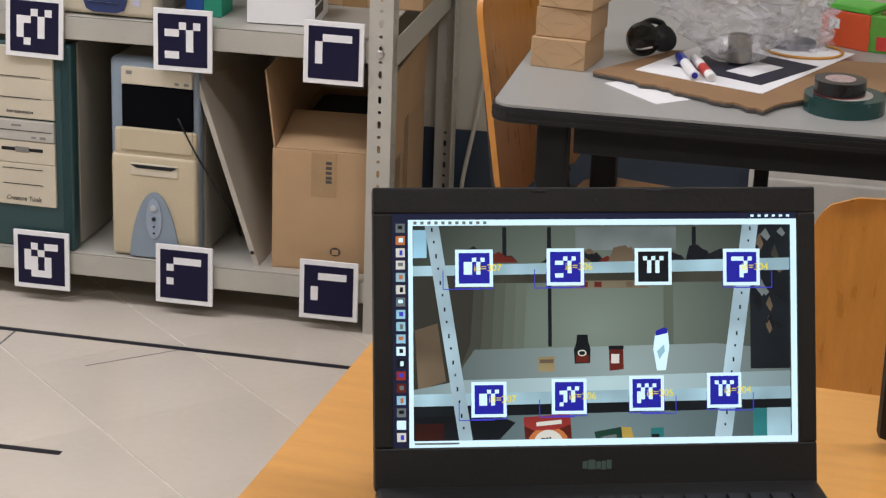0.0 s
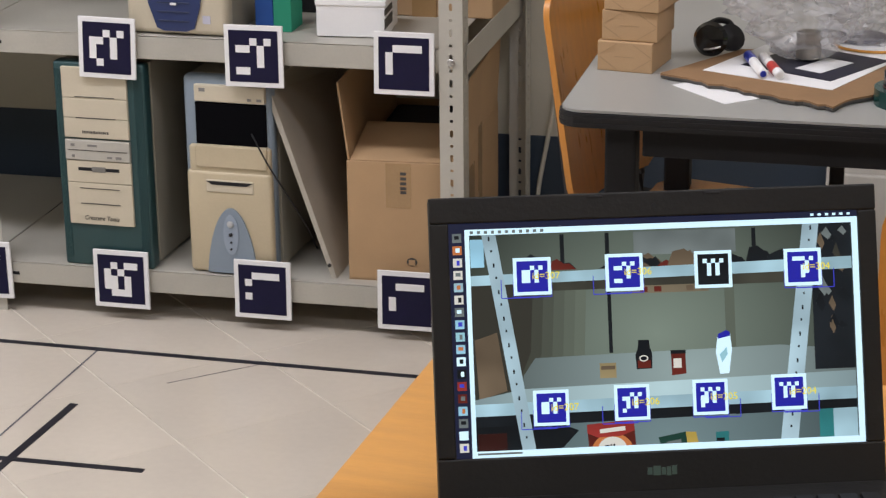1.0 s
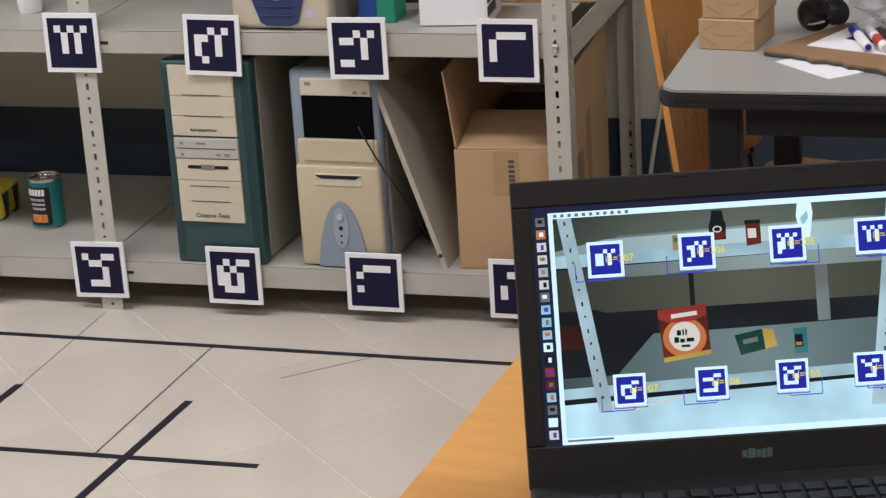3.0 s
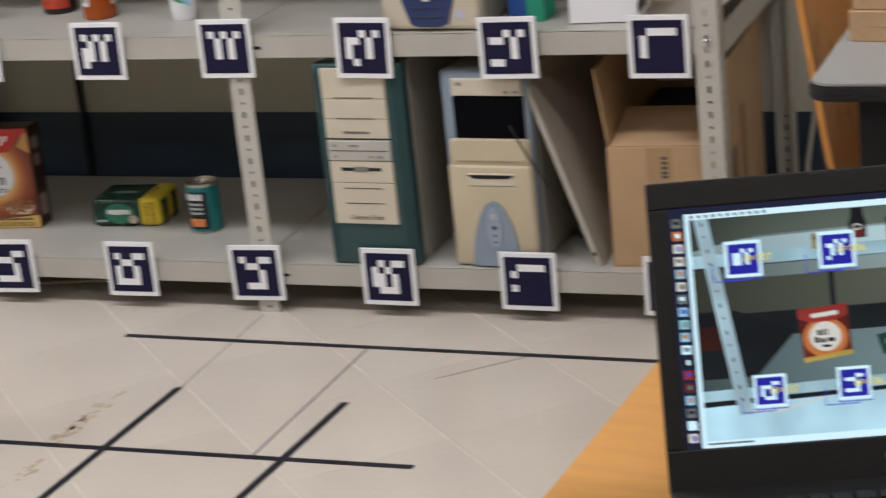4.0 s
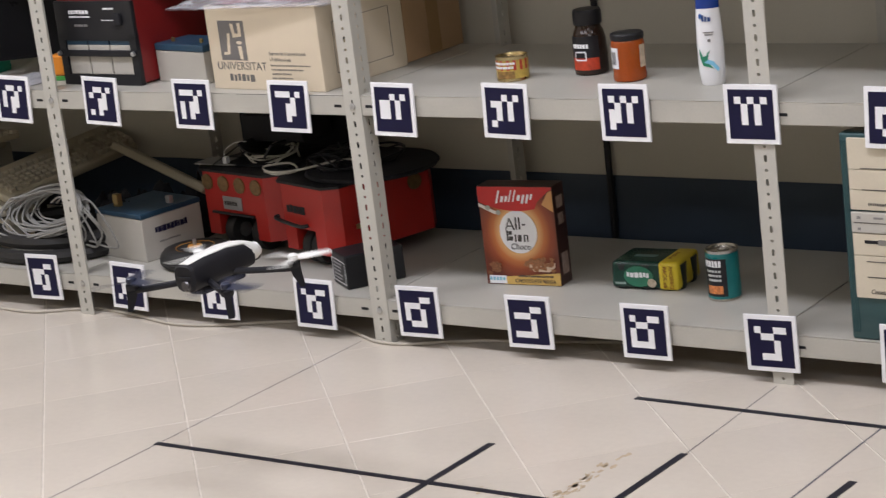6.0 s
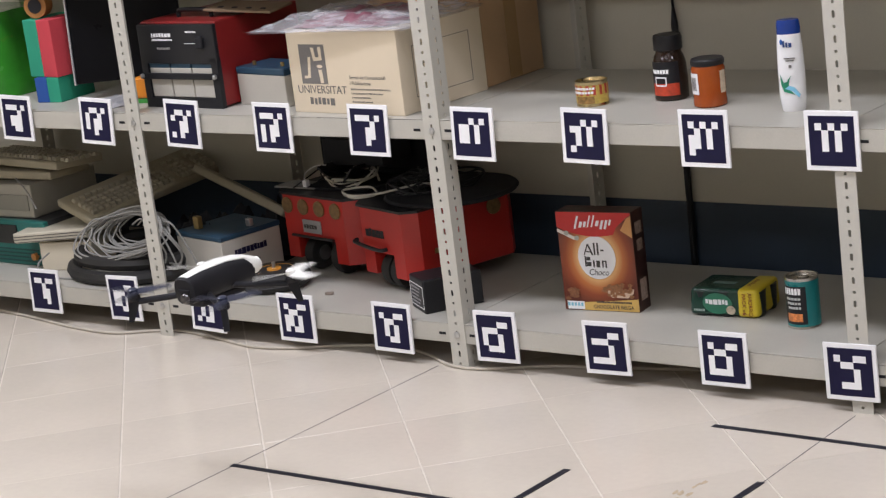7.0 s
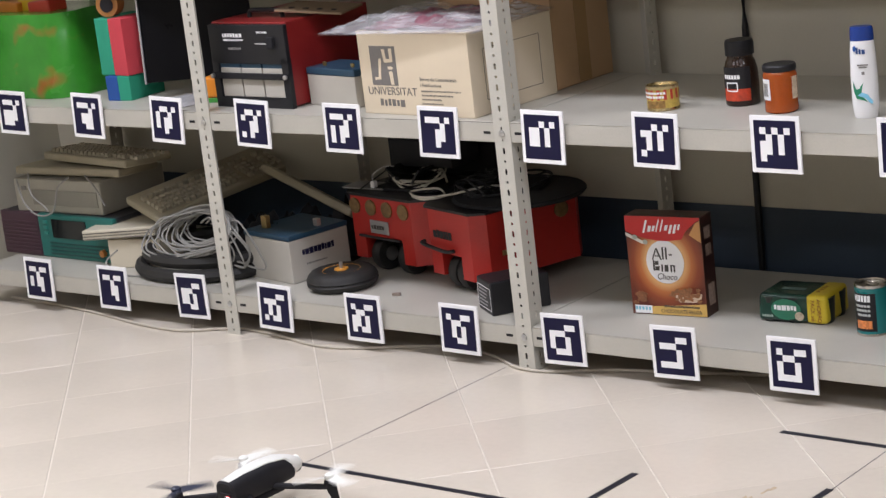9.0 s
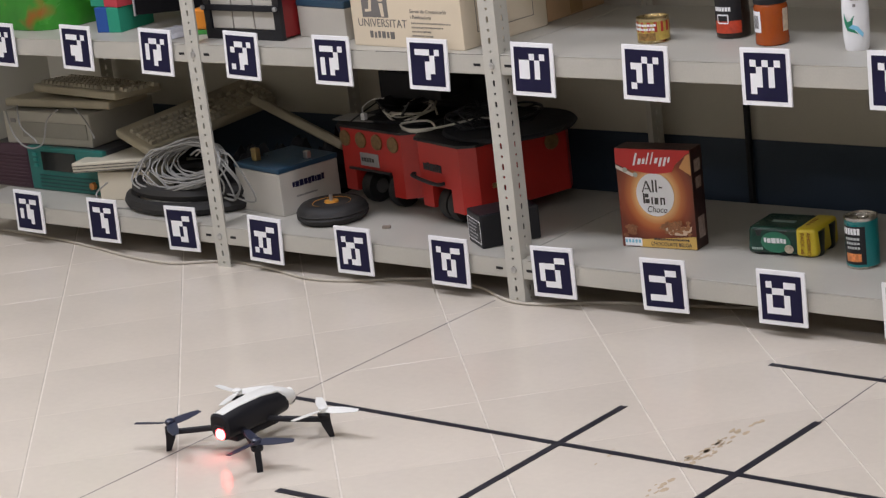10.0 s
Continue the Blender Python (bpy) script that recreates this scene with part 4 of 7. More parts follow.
def shampoo_bottle():
    t = thing("shampoo_bottle", 1.832, 0.150, U_TOP, 22, "white shampoo bottle with a dark blue cap", "bottle")
    prof = [(0.024, 0), (0.027, 0.004), (0.030, 0.03), (0.0305, 0.085), (0.029, 0.132), (0.0265, 0.162)]
    part("bottle_body", lathem(prof, seg=40, sx=0.92, sy=0.62), surf("glossy_white_plastic", (0.80, 0.80, 0.80), 0.18, var=0.02), t, smooth=True)
    part("cap", lathem([(0.0265, 0.162), (0.0268, 0.166), (0.0262, 0.184), (0.024, 0.191), (0.0, 0.192)], seg=40, sx=0.92, sy=0.62), surf("cobalt_cap", (0.010, 0.04, 0.22), 0.25), t, "dark blue cap", smooth=True)
    y = -0.0192
    part("brand_shape", bars([(-0.010, 0.143, 0.004, 0.013), (-0.004, 0.141, 0.004, 0.010), (0.003, 0.140, 0.006, 0.009)], y + 0.001, 0.002), surf("logo_navy", (0.02, 0.06, 0.20), 0.3), t)
    part("brand_dot", prismm(ellipse(-0.015, 0.147, 0.003, 0.006), 0.003, pose(0, y + 0.001, 0)), surf("logo_blue", (0.02, 0.10, 0.35), 0.3), t)
    leaf = [(-0.022, 0.08), (-0.016, 0.062), (-0.004, 0.066), (0.0, 0.076), (-0.008, 0.068), (-0.006, 0.05), (0.006, 0.036), (-0.004, 0.04), (-0.016, 0.044), (-0.021, 0.06)]
    part("leaf_print", prismm(leaf, 0.004, pose(0, y - 0.0004, 0)), surf("leaf_green", (0.015, 0.24, 0.13), 0.3), t)
    part("splash_print", prismm([(-0.014, 0.05), (0.002, 0.044), (0.014, 0.030), (0.017, 0.036), (0.006, 0.052), (-0.006, 0.056)], 0.004, pose(0, y - 0.0006, 0)), surf("splash_blue", (0.22, 0.55, 0.75), 0.3), t)
    part("small_print", bars([(0.0, 0.113, 0.022, 0.002), (0.0, 0.108, 0.016, 0.002), (0.0, 0.096, 0.006, 0.006)], y, 0.002), GREY_PRINT, t)


for build in (cereal_box, yoghurt_pack, bean_can, small_can, coffee_jar, honey_jar, shampoo_bottle):
    build()
part_cable = part("wall_cable", tubem([(1.270, Y1 - 0.012, 0.01), (1.272, Y1 - 0.012, 0.3), (1.276, Y1 - 0.012, 0.7), (1.275, Y1 - 0.012, 1.2), (1.275, Y1 - 0.012, 1.6)], 0.0085), BLACK)
tagged(part_cable, "thick black cable running down the wall behind the shelves", "cable")


# ---- the bay with the cartons and robots ----
def university_carton():
    w, d, h = 0.358, 0.30, 0.198
    t = thing("archive_box", 0.718, 0.034, U_TOP, -4, "pale printed cardboard archive box with a grey emblem", "box")
    part("carton", boxm(w, d, h, (0, d / 2, h / 2), 0.002), CARDBOARD_PALE, t)
    part("top_lid", boxm(w + 0.003, d + 0.003, 0.003, (0, d / 2, h + 0.001), 0.001), CARDBOARD_PALE, t)
    g = surf("grey_box_print", (0.15, 0.14, 0.13), 0.7, var=0.15)
    part("emblem", boxm(0.085, 0.0006, 0.095, (-0.098, -0.0004, 0.118)), g, t, "grey square emblem")
    bm = bmesh.new()
    prism(bm, [(-0.118, 0.09), (-0.112, 0.135), (-0.104, 0.135), (-0.11, 0.085), (-0.13, 0.083), (-0.13, 0.09)], 0.0005, pose(0, -0.0012, 0))
    prism(bm, [(-0.10, 0.158), (-0.09, 0.158), (-0.087, 0.135), (-0.075, 0.135), (-0.076, 0.16), (-0.066, 0.16), (-0.066, 0.128), (-0.094, 0.125)], 0.0005, pose(0, -0.0012, 0))
    prism(bm, [(-0.078, 0.073), (-0.068, 0.073), (-0.07, 0.105), (-0.082, 0.105)], 0.0005, pose(0, -0.0012, 0))
    prism(bm, ellipse(-0.076, 0.113, 0.009, 0.004), 0.0005, pose(0, -0.0012, 0))
    part("emblem", bm, CARDBOARD_PALE, t)
    part("printed_word", lettering("UNIVERSITAT", 0.0275, pose(-0.078, -0.0004, 0.056), 0.0003, squash=0.98), g, t)
    part("printed_bar", bars(word_bars(-0.122, 0.029, 0.092, 0.018, 12, 0), -0.0004), g, t)
    part("printed_word", lettering("Servei de Comunicaci\u00f3", 0.0125, pose(0.016, -0.0004, 0.088), 0.0003, "LEFT"), g, t)
    part("printed_word", lettering("i Publicacions", 0.0125, pose(0.016, -0.0004, 0.074), 0.0003, "LEFT"), g, t)
    for i, wd in enumerate((0.11, 0.09, 0.055, 0.058, 0.045)):
        part("printed_bar", bars(word_bars(0.018, 0.060 - 0.010 * i, wd * 1.15, 0.0040, 20 + i, 0, 0.5), -0.0004), g, t)
    lw = bmesh.new()
    for x0, z0, sx, sz in ((d / 2, 0.155, 0.2, 0.0015), (d / 2, 0.035, 0.2, 0.0015), (d / 2 - 0.1, 0.095, 0.0015, 0.12), (d / 2 + 0.1, 0.095, 0.0015, 0.12), (d / 2 - 0.05, 0.11, 0.05, 0.004)):
        box(lw, 0.0006, sx, sz, (w / 2 + 0.0004, x0, z0))
    part("side_lines", lw, g, t)
    t2 = thing("bubble_wrap", 0.695, 0.165, U_TOP + h + 0.003, 3, "crumpled clear bubble wrap with a pink sheet inside", "packaging")
    pink = surf("pink_bubble_wrap", (0.22, 0.085, 0.11), 0.35, var=0.3, scale=60, bump=0.6, grain=140)
    bm = crumple(0.30, 0.22, 0.03, 5, 26)
    part("pink_wrap", bm, pink, t2, smooth=True)
    part("clear_film", crumple(0.46, 0.34, 0.034, 9, 34), FILM, t2, "clear crinkled film", smooth=True)
    tb = thing("cardboard_box", 0.73, 0.342, U_TOP, 0, "brown cardboard box standing behind the archive box", "box")
    part("carton", boxm(0.345, 0.24, 0.34, (0, 0.12, 0.17), 0.003), CARDBOARD, tb)
    part("parcel_tape", boxm(0.0007, 0.05, 0.33, (0.173, 0.12, 0.17)), surf("carton_tape", (0.36, 0.22, 0.10), 0.25), tb)


def crumple(sx, sy, h, seed, n):
    """A crumpled sheet, closed below."""
    bm = bmesh.new()
    g = [[None] * (n + 1) for _ in range(n + 1)]
    for i in range(n + 1):
        for j in range(n + 1):
            x, y = (i / n - 0.5) * sx, (j / n - 0.5) * sy
            k = noise.noise(Vector((x * 13 + seed, y * 13, seed))) * 0.6 + abs(noise.noise(Vector((x * 30, y * 30 + seed, seed)))) * 0.6
            edge = min(1.0, 6 * min(i / n, 1 - i / n, j / n, 1 - j / n) + 0.15)
            z = max(0.0015, h * (0.55 + k) * edge)
            g[i][j] = bm.verts.new((x + 0.01 * noise.noise(Vector((x * 20, y * 20, seed + 3))), y + 0.01 * noise.noise(Vector((x * 20, y * 20, seed + 8))), z))
    for i in range(n):
        for j in range(n):
            bm.faces.new((g[i][j], g[i + 1][j], g[i + 1][j + 1], g[i][j + 1]))
    low = [bm.verts.new((x * sx / 2, y * sy / 2, 0.0006)) for x, y in ((-1, -1), (1, -1), (1, 1), (-1, 1))]
    bm.faces.new(low)
    return bm


def clear_film_material():
    m = bpy.data.materials.new("clear_film")
    m.use_nodes = True
    n, l = m.node_tree.nodes, m.node_tree.links
    b = n["Principled BSDF"]
    b.inputs["Base Color"].default_value = (0.75, 0.75, 0.77, 1)
    b.inputs["Roughness"].default_value = 0.1
    tr, mix = n.new("ShaderNodeBsdfTransparent"), n.new("ShaderNodeMixShader")
    nz, rp = n.new("ShaderNodeTexNoise"), n.new("ShaderNodeMapRange")
    nz.inputs["Scale"].default_value = 7
    rp.inputs[1].default_value, rp.inputs[2].default_value, rp.inputs[3].default_value, rp.inputs[4].default_value = 0.35, 0.7, 0.16, 0.5
    l.new(nz.outputs[0], rp.inputs[0])
    l.new(rp.outputs[0], mix.inputs[0])
    l.new(tr.outputs[0], mix.inputs[1])
    l.new(b.outputs[0], mix.inputs[2])
    l.new(mix.outputs[0], n["Material Output"].inputs[0])
    return m


FILM = clear_film_material()
RED_PAINT = surf("red_enamel", (0.40, 0.020, 0.014), 0.35, var=0.12, scale=10)
BATT_GREY = surf("battery_grey", (0.46, 0.435, 0.38), 0.5, var=0.06)
BATT_BLUE = surf("battery_blue", (0.018, 0.055, 0.095), 0.4)
RUBBER = surf("black_rubber", (0.014, 0.013, 0.012), 0.65, var=0.2, bump=0.1)
BRASS = surf("brass_contact", (0.45, 0.33, 0.14), 0.35, 0.9)
GOLD_MESH = surf("gold_sonar", (0.22, 0.14, 0.06), 0.4, 0.5, var=0.3, scale=80)


def power_box():
    w, d, h = 0.275, 0.30, 0.215
    t = thing("battery_charger_box", 0.149, 0.066, U_TOP, -2, "red and black battery power box with a carrying handle", "power box")
    # red set darker all over, to carry the shade on the body's side
    part("red_body", boxm(w - 0.004, d, h, (0, d / 2 + 0.012, h / 2 + 0.004), 0.004), surf("shaded_red_enamel", (0.20, 0.012, 0.012), 0.4, var=0.12, scale=10), t, "red sheet metal body with its shade put into the colour")
    part("front_top", boxm(w, 0.014, 0.10, (0, 0.007, h - 0.052), 0.002), BLACK, t, "black control panel")
    part("front_side", boxm(0.022, 0.014, 0.13, (-w / 2 + 0.011, 0.007, 0.062)), BLACK, t)
    part("front_side", boxm(0.022, 0.014, 0.13, (w / 2 - 0.011, 0.007, 0.062)), BLACK, t)
    part("front_bottom", boxm(w - 0.044, 0.014, 0.026, (0, 0.007, 0.013)), BLACK, t)
    for i in range(3):
        bt = part("battery", boxm(0.073, 0.03, 0.075, (-0.0775 + 0.0775 * i, 0.0195, 0.064), 0.002), BATT_GREY, t, "grey battery with a blue lid")
        part("battery_lid", boxm(0.073, 0.03, 0.018, (-0.0775 + 0.0775 * i, 0.0195, 0.1105), 0.002), BATT_BLUE, bt)
    part("strap", boxm(w + 0.004, 0.006, 0.016, (0, -0.003, 0.082), 0.002), BLACK_MATT, t, "black clamping strap")
    for s in (-1, 1):
        part("strap_knob", lathem([(0.006, 0), (0.006, 0.006), (0.003, 0.008)], seg=12, m=pose(s * (w / 2 - 0.006), -0.006, 0.082, 90)), ZINC, t)
    part("panel_print", bars(word_bars(-0.085, 0.186, 0.075, 0.012, 31, 0), -0.0005), WHITE_CARD, t)
    part("panel_print", bars(word_bars(-0.085, 0.174, 0.075, 0.005, 32, 0), -0.0005), WHITE_CARD, t)
    part("panel_print", bars(word_bars(-0.07, 0.152, 0.05, 0.006, 33, 0), -0.0005), GREY_PRINT, t)
    part("panel_print", bars(word_bars(0.04, 0.194, 0.04, 0.005, 34, 0) + word_bars(0.03, 0.165, 0.045, 0.002, 35, 0), -0.0005), WHITE_CARD, t)
    part("switch", boxm(0.022, 0.010, 0.03, (0.09, -0.004, 0.168), 0.003), BLACK_MATT, t)
    part("handle", tubem([(-0.06, 0.08, h), (-0.058, 0.08, h + 0.016), (-0.045, 0.08, h + 0.022), (0.045, 0.08, h + 0.022), (0.058, 0.08, h + 0.016), (0.06, 0.08, h)], 0.006), BLACK, t, "black carrying handle", smooth=True)
    t2 = thing("cardboard_sheet", 0.285, 0.20, U_TOP + h + 0.006, 14, "loose brown cardboard piece lying on the power box", "cardboard")
    part("sheet", boxm(0.19, 0.12, 0.006, (0, 0, 0.012), 0.001, m=pose(0, 0, 0, 2, 5, 0)), surf("brown_board_piece", (0.22, 0.15, 0.09), 0.8), t2)
    for i in range(4):
        part("punched_hole", lathem([(0.008, 0), (0.008, 0.001)], seg=12, m=pose(0, 0, 0, 2, 5, 0) @ pose(-0.06 + 0.04 * i, -0.03, 0.0152)), BLACK_MATT, t2)
    t3 = thing("lead_battery", 0.385, 0.105, U_TOP, -9, "grey lead battery with a blue lid", "battery")
    part("case", boxm(0.185, 0.11, 0.078, (0, 0.055, 0.039), 0.002), BATT_GREY, t3)
    part("lid", boxm(0.188, 0.113, 0.018, (0, 0.055, 0.087), 0.003), BATT_BLUE, t3, "blue lid")
    for s in (-1, 1):
        part("terminal", boxm(0.01, 0.006, 0.012, (0.055 * s, 0.03, 0.1), 0.001), BRASS, t3)


def robot(x, y, rz, w, d, label, sonar):
    t = thing("wheeled_robot", x, y, L_TOP, rz, label, "robot", "red wheeled robots")
    z0, z1 = 0.040, 0.208
    k, leg = 0.032, 0.078

    def outline(g):
        """The shell's plan with cut corners, grown by g."""
        x, c = w / 2 + g, k
        return [(-x + c, -g), (x - c, -g), (x, c - g), (x, d - c + g), (x - c, d + g), (-x + c, d + g), (-x, d - c + g), (-x, c - g)]

    def upright(plan, low, high):
        return prismm(plan, high - low, Matrix.Translation((0, 0, high)) @ pose(0, 0, 0, -90, 0, 0))
    part("upper_body", upright(outline(0), z0 + 0.058, z1), RED_PAINT, t, "red painted upper shell")
    for sx in (-1, 1):
        plan = [(sx * (w / 2 - x), y) for x, y in ((k, 0), (leg, 0), (leg, d), (k, d), (0, d - k), (0, k))]
        part("side_skirt", upright(plan, z0, z0 + 0.058), RED_PAINT, t)
    part("chassis", boxm(w - 2 * leg - 0.004, d - 0.09, 0.05, (0, d / 2 + 0.03, z0 + 0.030)), BLACK_MATT, t)
    part("deck", upright(outline(0.006), z1 + 0.001, z1 + 0.007), BLACK, t, "black top plate")
    if sonar:
        for i in range(4):
            part("sonar", lathem([(0.021, 0), (0.021, 0.004), (0.018, 0.005)], seg=20, m=pose(-0.105 + 0.066 * i, 0.0, z1 - 0.028, 90)), GOLD_MESH, t, "round gold sonar sensor")
        part("plate", boxm(0.075, 0.003, 0.035, (-0.01, -0.002, z1 - 0.078), 0.001), surf("silver_plate", (0.4, 0.4, 0.4), 0.3, 0.6), t)
        part("plate_print", bars(word_bars(-0.04, z1 - 0.078, 0.055, 0.012, 41, 0), -0.0045), DARK_PRINT, t)
        part("bumper_bar", tubem([(-0.09, -0.008, z1 - 0.105), (0.08, -0.008, z1 - 0.105)], 0.004), BLACK, t)
    else:
        part("brand_shape", bars(word_bars(-0.070, z1 - 0.062, 0.085, 0.022, 42, 0, 0.08), -0.0012), BLACK, t)
        part("handle", tubem([(-0.11, -0.001, z1 - 0.088), (-0.10, -0.016, z1 - 0.09), (0.0, -0.018, z1 - 0.098), (0.015, -0.001, z1 - 0.098)], 0.005), BLACK, t, "black side handle")
        part("sonar", lathem([(0.021, 0), (0.021, 0.004), (0.018, 0.005)], seg=20, m=pose(w / 2, 0.26, z1 - 0.035, 0, 90, 0)), GOLD_MESH, t)
        part("sockets", bars([(0.0, 0, 0.012, 0.012), (0.02, 0, 0.012, 0.012), (0.035, 0, 0.008, 0.012)], 0, 0.004), BRASS, t).matrix_basis = pose(w / 2 + 0.002, 0.075, z1 - 0.105, 0, 0, 90)
    if not sonar:
        part("round_deck", lathem([(0.0, 0.0), (0.165, 0.0), (0.17, 0.006), (0.165, 0.012), (0.0, 0.014)], seg=40, at=(0.05, 0.19, z1 + 0.007)), BLACK_MATT, t, "round black top dish", smooth=True)
    for s in (-1, 1):
        wh = part("wheel", lathem([(0.02, -0.018), (0.042, -0.016), (0.045, -0.008), (0.045, 0.008), (0.042, 0.016), (0.02, 0.018)], seg=24, m=pose(s * (w / 2 - leg - 0.022), 0.05, 0.046, 0, 90, 0)), RUBBER, t, "black rubber wheel", smooth=True)
        part("rim", lathem([(0.02, -0.019), (0.02, 0.019)], seg=16, m=pose(s * (w / 2 - leg - 0.022), 0.05, 0.046, 0, 90, 0)), ZINC, wh)
    part("rear_caster", lathem([(0.03, -0.012), (0.034, 0), (0.03, 0.012)], seg=20, m=pose(0, d - 0.05, 0.035, 0, 90, 0)), RUBBER, t, smooth=True)


def loops(cx, cy, cz, rx, ry, n, seed, tilt=0.4, rise=0.03):
    rnd = random.Random(seed)
    pts = []
    for i in range(n * 8):
        a = i * math.pi / 4
        k = 1 + rnd.uniform(-0.16, 0.16)
        pts.append((cx + rx * k * math.cos(a) + rnd.uniform(-0.01, 0.01), cy + ry * k * math.sin(a), cz + rise * rnd.random() + tilt * ry * (1 + math.sin(a)) + 0.002))
    return pts


def robots_bay():
    university_carton()
    power_box()
    robot(0.350, 0.266, -10.7, 0.310, 0.25, "red wheeled robot base with gold sonar discs", True)
    robot(0.640, 0.186, -16.3, 0.240, 0.34, "red wheeled robot base with a black side handle", False)
    deck = L_TOP + 0.2155
    for i, (cx, cy, sd) in enumerate(((0.40, 0.38, 2), (0.68, 0.31, 3), (0.64, 0.36, 5), (0.72, 0.40, 7))):
        t = part("cable_coil", tubem(loops(cx, cy, deck, 0.07 + 0.02 * (i % 2), 0.05, 3, sd, 0.25, 0.025), 0.003, seg=6), CABLE_WHITE if i == 0 else BLACK, smooth=True)
        tagged(t, "loose coil of cable lying on a robot", "cable")
    w = part("cable_loop", tubem([(0.46, 0.27, deck + 0.003), (0.52, 0.245, deck + 0.004), (0.575, 0.26, deck + 0.012), (0.53, 0.29, deck + 0.022), (0.455, 0.275, deck + 0.014), (0.50, 0.25, deck + 0.008), (0.59, 0.255, deck + 0.016), (0.68, 0.31, deck + 0.03), (0.74, 0.36, deck + 0.02)], 0.0030, seg=6), CABLE_WHITE, smooth=True)
    tagged(w, "pale cable looped over the robots", "cable")
    t = thing("mounting_bracket", 0.375, 0.365, deck, 0, "black angled metal bracket on a robot", "bracket")
    part("arm", boxm(0.05, 0.12, 0.006, (0, 0, 0.055), 0.001, m=pose(-0.06, 0.02, 0, 0, 40, 0)), BLACK, t)
    part("arm", boxm(0.05, 0.12, 0.006, (0, 0, 0.06), 0.001, m=pose(0.10, 0.02, 0, 0, -50, 0)), BLACK, t)
    part("base", boxm(0.22, 0.14, 0.006, (0.02, 0.02, 0.004), 0.001), BLACK_MATT, t)
    part("cross_bar", boxm(0.20, 0.12, 0.07, (0.03, 0.08, 0.085), 0.004), BLACK_MATT, t)
    part("cross_bar", boxm(0.10, 0.12, 0.05, (0.20, 0.09, 0.05), 0.004, m=pose(0, 0, 0, 0, 18, 0)), BLACK_MATT, t)
    part("side_plate", boxm(0.14, 0.07, 0.004, (-0.12, -0.02, 0.004), 0.001), surf("dull_plate", (0.3, 0.3, 0.29), 0.4, 0.4), t)
    part("connector", boxm(0.014, 0.014, 0.018, (-0.085, -0.045, 0.015), 0.002), WHITE, t)
    part("thin_wire", tubem([(-0.085, -0.045, 0.02), (-0.10, -0.03, 0.035), (-0.07, -0.02, 0.055), (-0.03, -0.02, 0.06)], 0.0014, seg=6), WHITE, t)
    t = thing("black_crate", 0.38, 0.555, L_TOP, 0, "black plastic crate standing behind the robots", "crate")
    part("body", boxm(0.42, 0.055, 0.37, (0, 0, 0.185), 0.006), BLACK_MATT, t)
    for z in (0.10, 0.22, 0.34):
        part("rim", boxm(0.43, 0.062, 0.012, (0, 0, z), 0.003), BLACK_MATT, t)
    for k in range(7):
        rnd = random.Random(90 + k)
        x, y = (rnd.uniform(0.33, 0.42), rnd.uniform(0.34, 0.42)) if k % 2 else (rnd.uniform(0.65, 0.74), rnd.uniform(0.28, 0.40))
        pts = [(x, y, deck + 0.004)]
        for s in range(5):
            pts.append((x + rnd.uniform(-0.07, 0.07), y + rnd.uniform(-0.07, 0.05), deck + rnd.uniform(0.01, 0.055)))
        pts.append((x + rnd.uniform(-0.1, 0.1), y - 0.05, deck + 0.004))
        w = part("loose_wire", tubem(pts, 0.0018 if k % 3 else 0.0026, seg=6), CABLE_WHITE if k % 4 == 3 else BLACK, smooth=True)
        tagged(w, "thin tangled wire lying on a robot", "wire")
    t = thing("lead_battery", 0.048, 0.140, L_TOP, -10.5, "large grey lead battery with a dark blue lid", "battery")
    part("case", boxm(0.198, 0.195, 0.115, (0, 0.0975, 0.0575), 0.003), BATT_GREY, t)
    part("lid", boxm(0.201, 0.198, 0.014, (0, 0.0975, 0.122), 0.003), BATT_BLUE, t, "dark blue lid")
    part("terminal", boxm(0.022, 0.016, 0.034, (-0.05, 0.04, 0.146), 0.002), BRASS, t, "metal terminal")
    part("terminal", boxm(0.018, 0.014, 0.02, (0.07, 0.12, 0.139), 0.002), ZINC, t)
    part("brand_shape", bars(word_bars(-0.06, 0, 0.11, 0.017, 51, 0, 0.1), 0, 0.0008), BLACK_INK, t).matrix_basis = pose(0.0994, 0.10, 0.078, 0, 0, 90)
    part("small_print", bars(word_bars(-0.05, 0, 0.07, 0.005, 52, 0), 0, 0.0008), GREY_PRINT, t).matrix_basis = pose(0.0994, 0.10, 0.045, 0, 0, 90)
    t = thing("spare_tyre_wheel", 0.295, 0.150, L_TOP, 0, "small rubber tyre with an orange rim lying flat", "wheel")
    part("tyre", lathem([(0.055, 0.004), (0.08, 0.001), (0.092, 0.012), (0.094, 0.018), (0.091, 0.022), (0.094, 0.027), (0.091, 0.031), (0.090, 0.036), (0.08, 0.046), (0.06, 0.05), (0.052, 0.046)], seg=40), RUBBER, t, "black ribbed tyre", smooth=True)
    rim = part("rim", lathem([(0.054, 0.036), (0.05, 0.047), (0.044, 0.043), (0.02, 0.042), (0.018, 0.05), (0.0, 0.05)], seg=32), surf("orange_rim", (0.55, 0.24, 0.03), 0.4), t, "orange plastic rim", smooth=True)
    part("axle", lathem([(0.005, 0.05), (0.005, 0.065), (0.003, 0.066)], seg=12), ZINC, rim)
    t = thing("power_supply", 0.828, 0.066, L_TOP, -33, "black boxed power supply with a white framed label", "power supply")
    part("body", boxm(0.098, 0.15, 0.083, (0, 0.075, 0.0415), 0.004), BLACK, t)
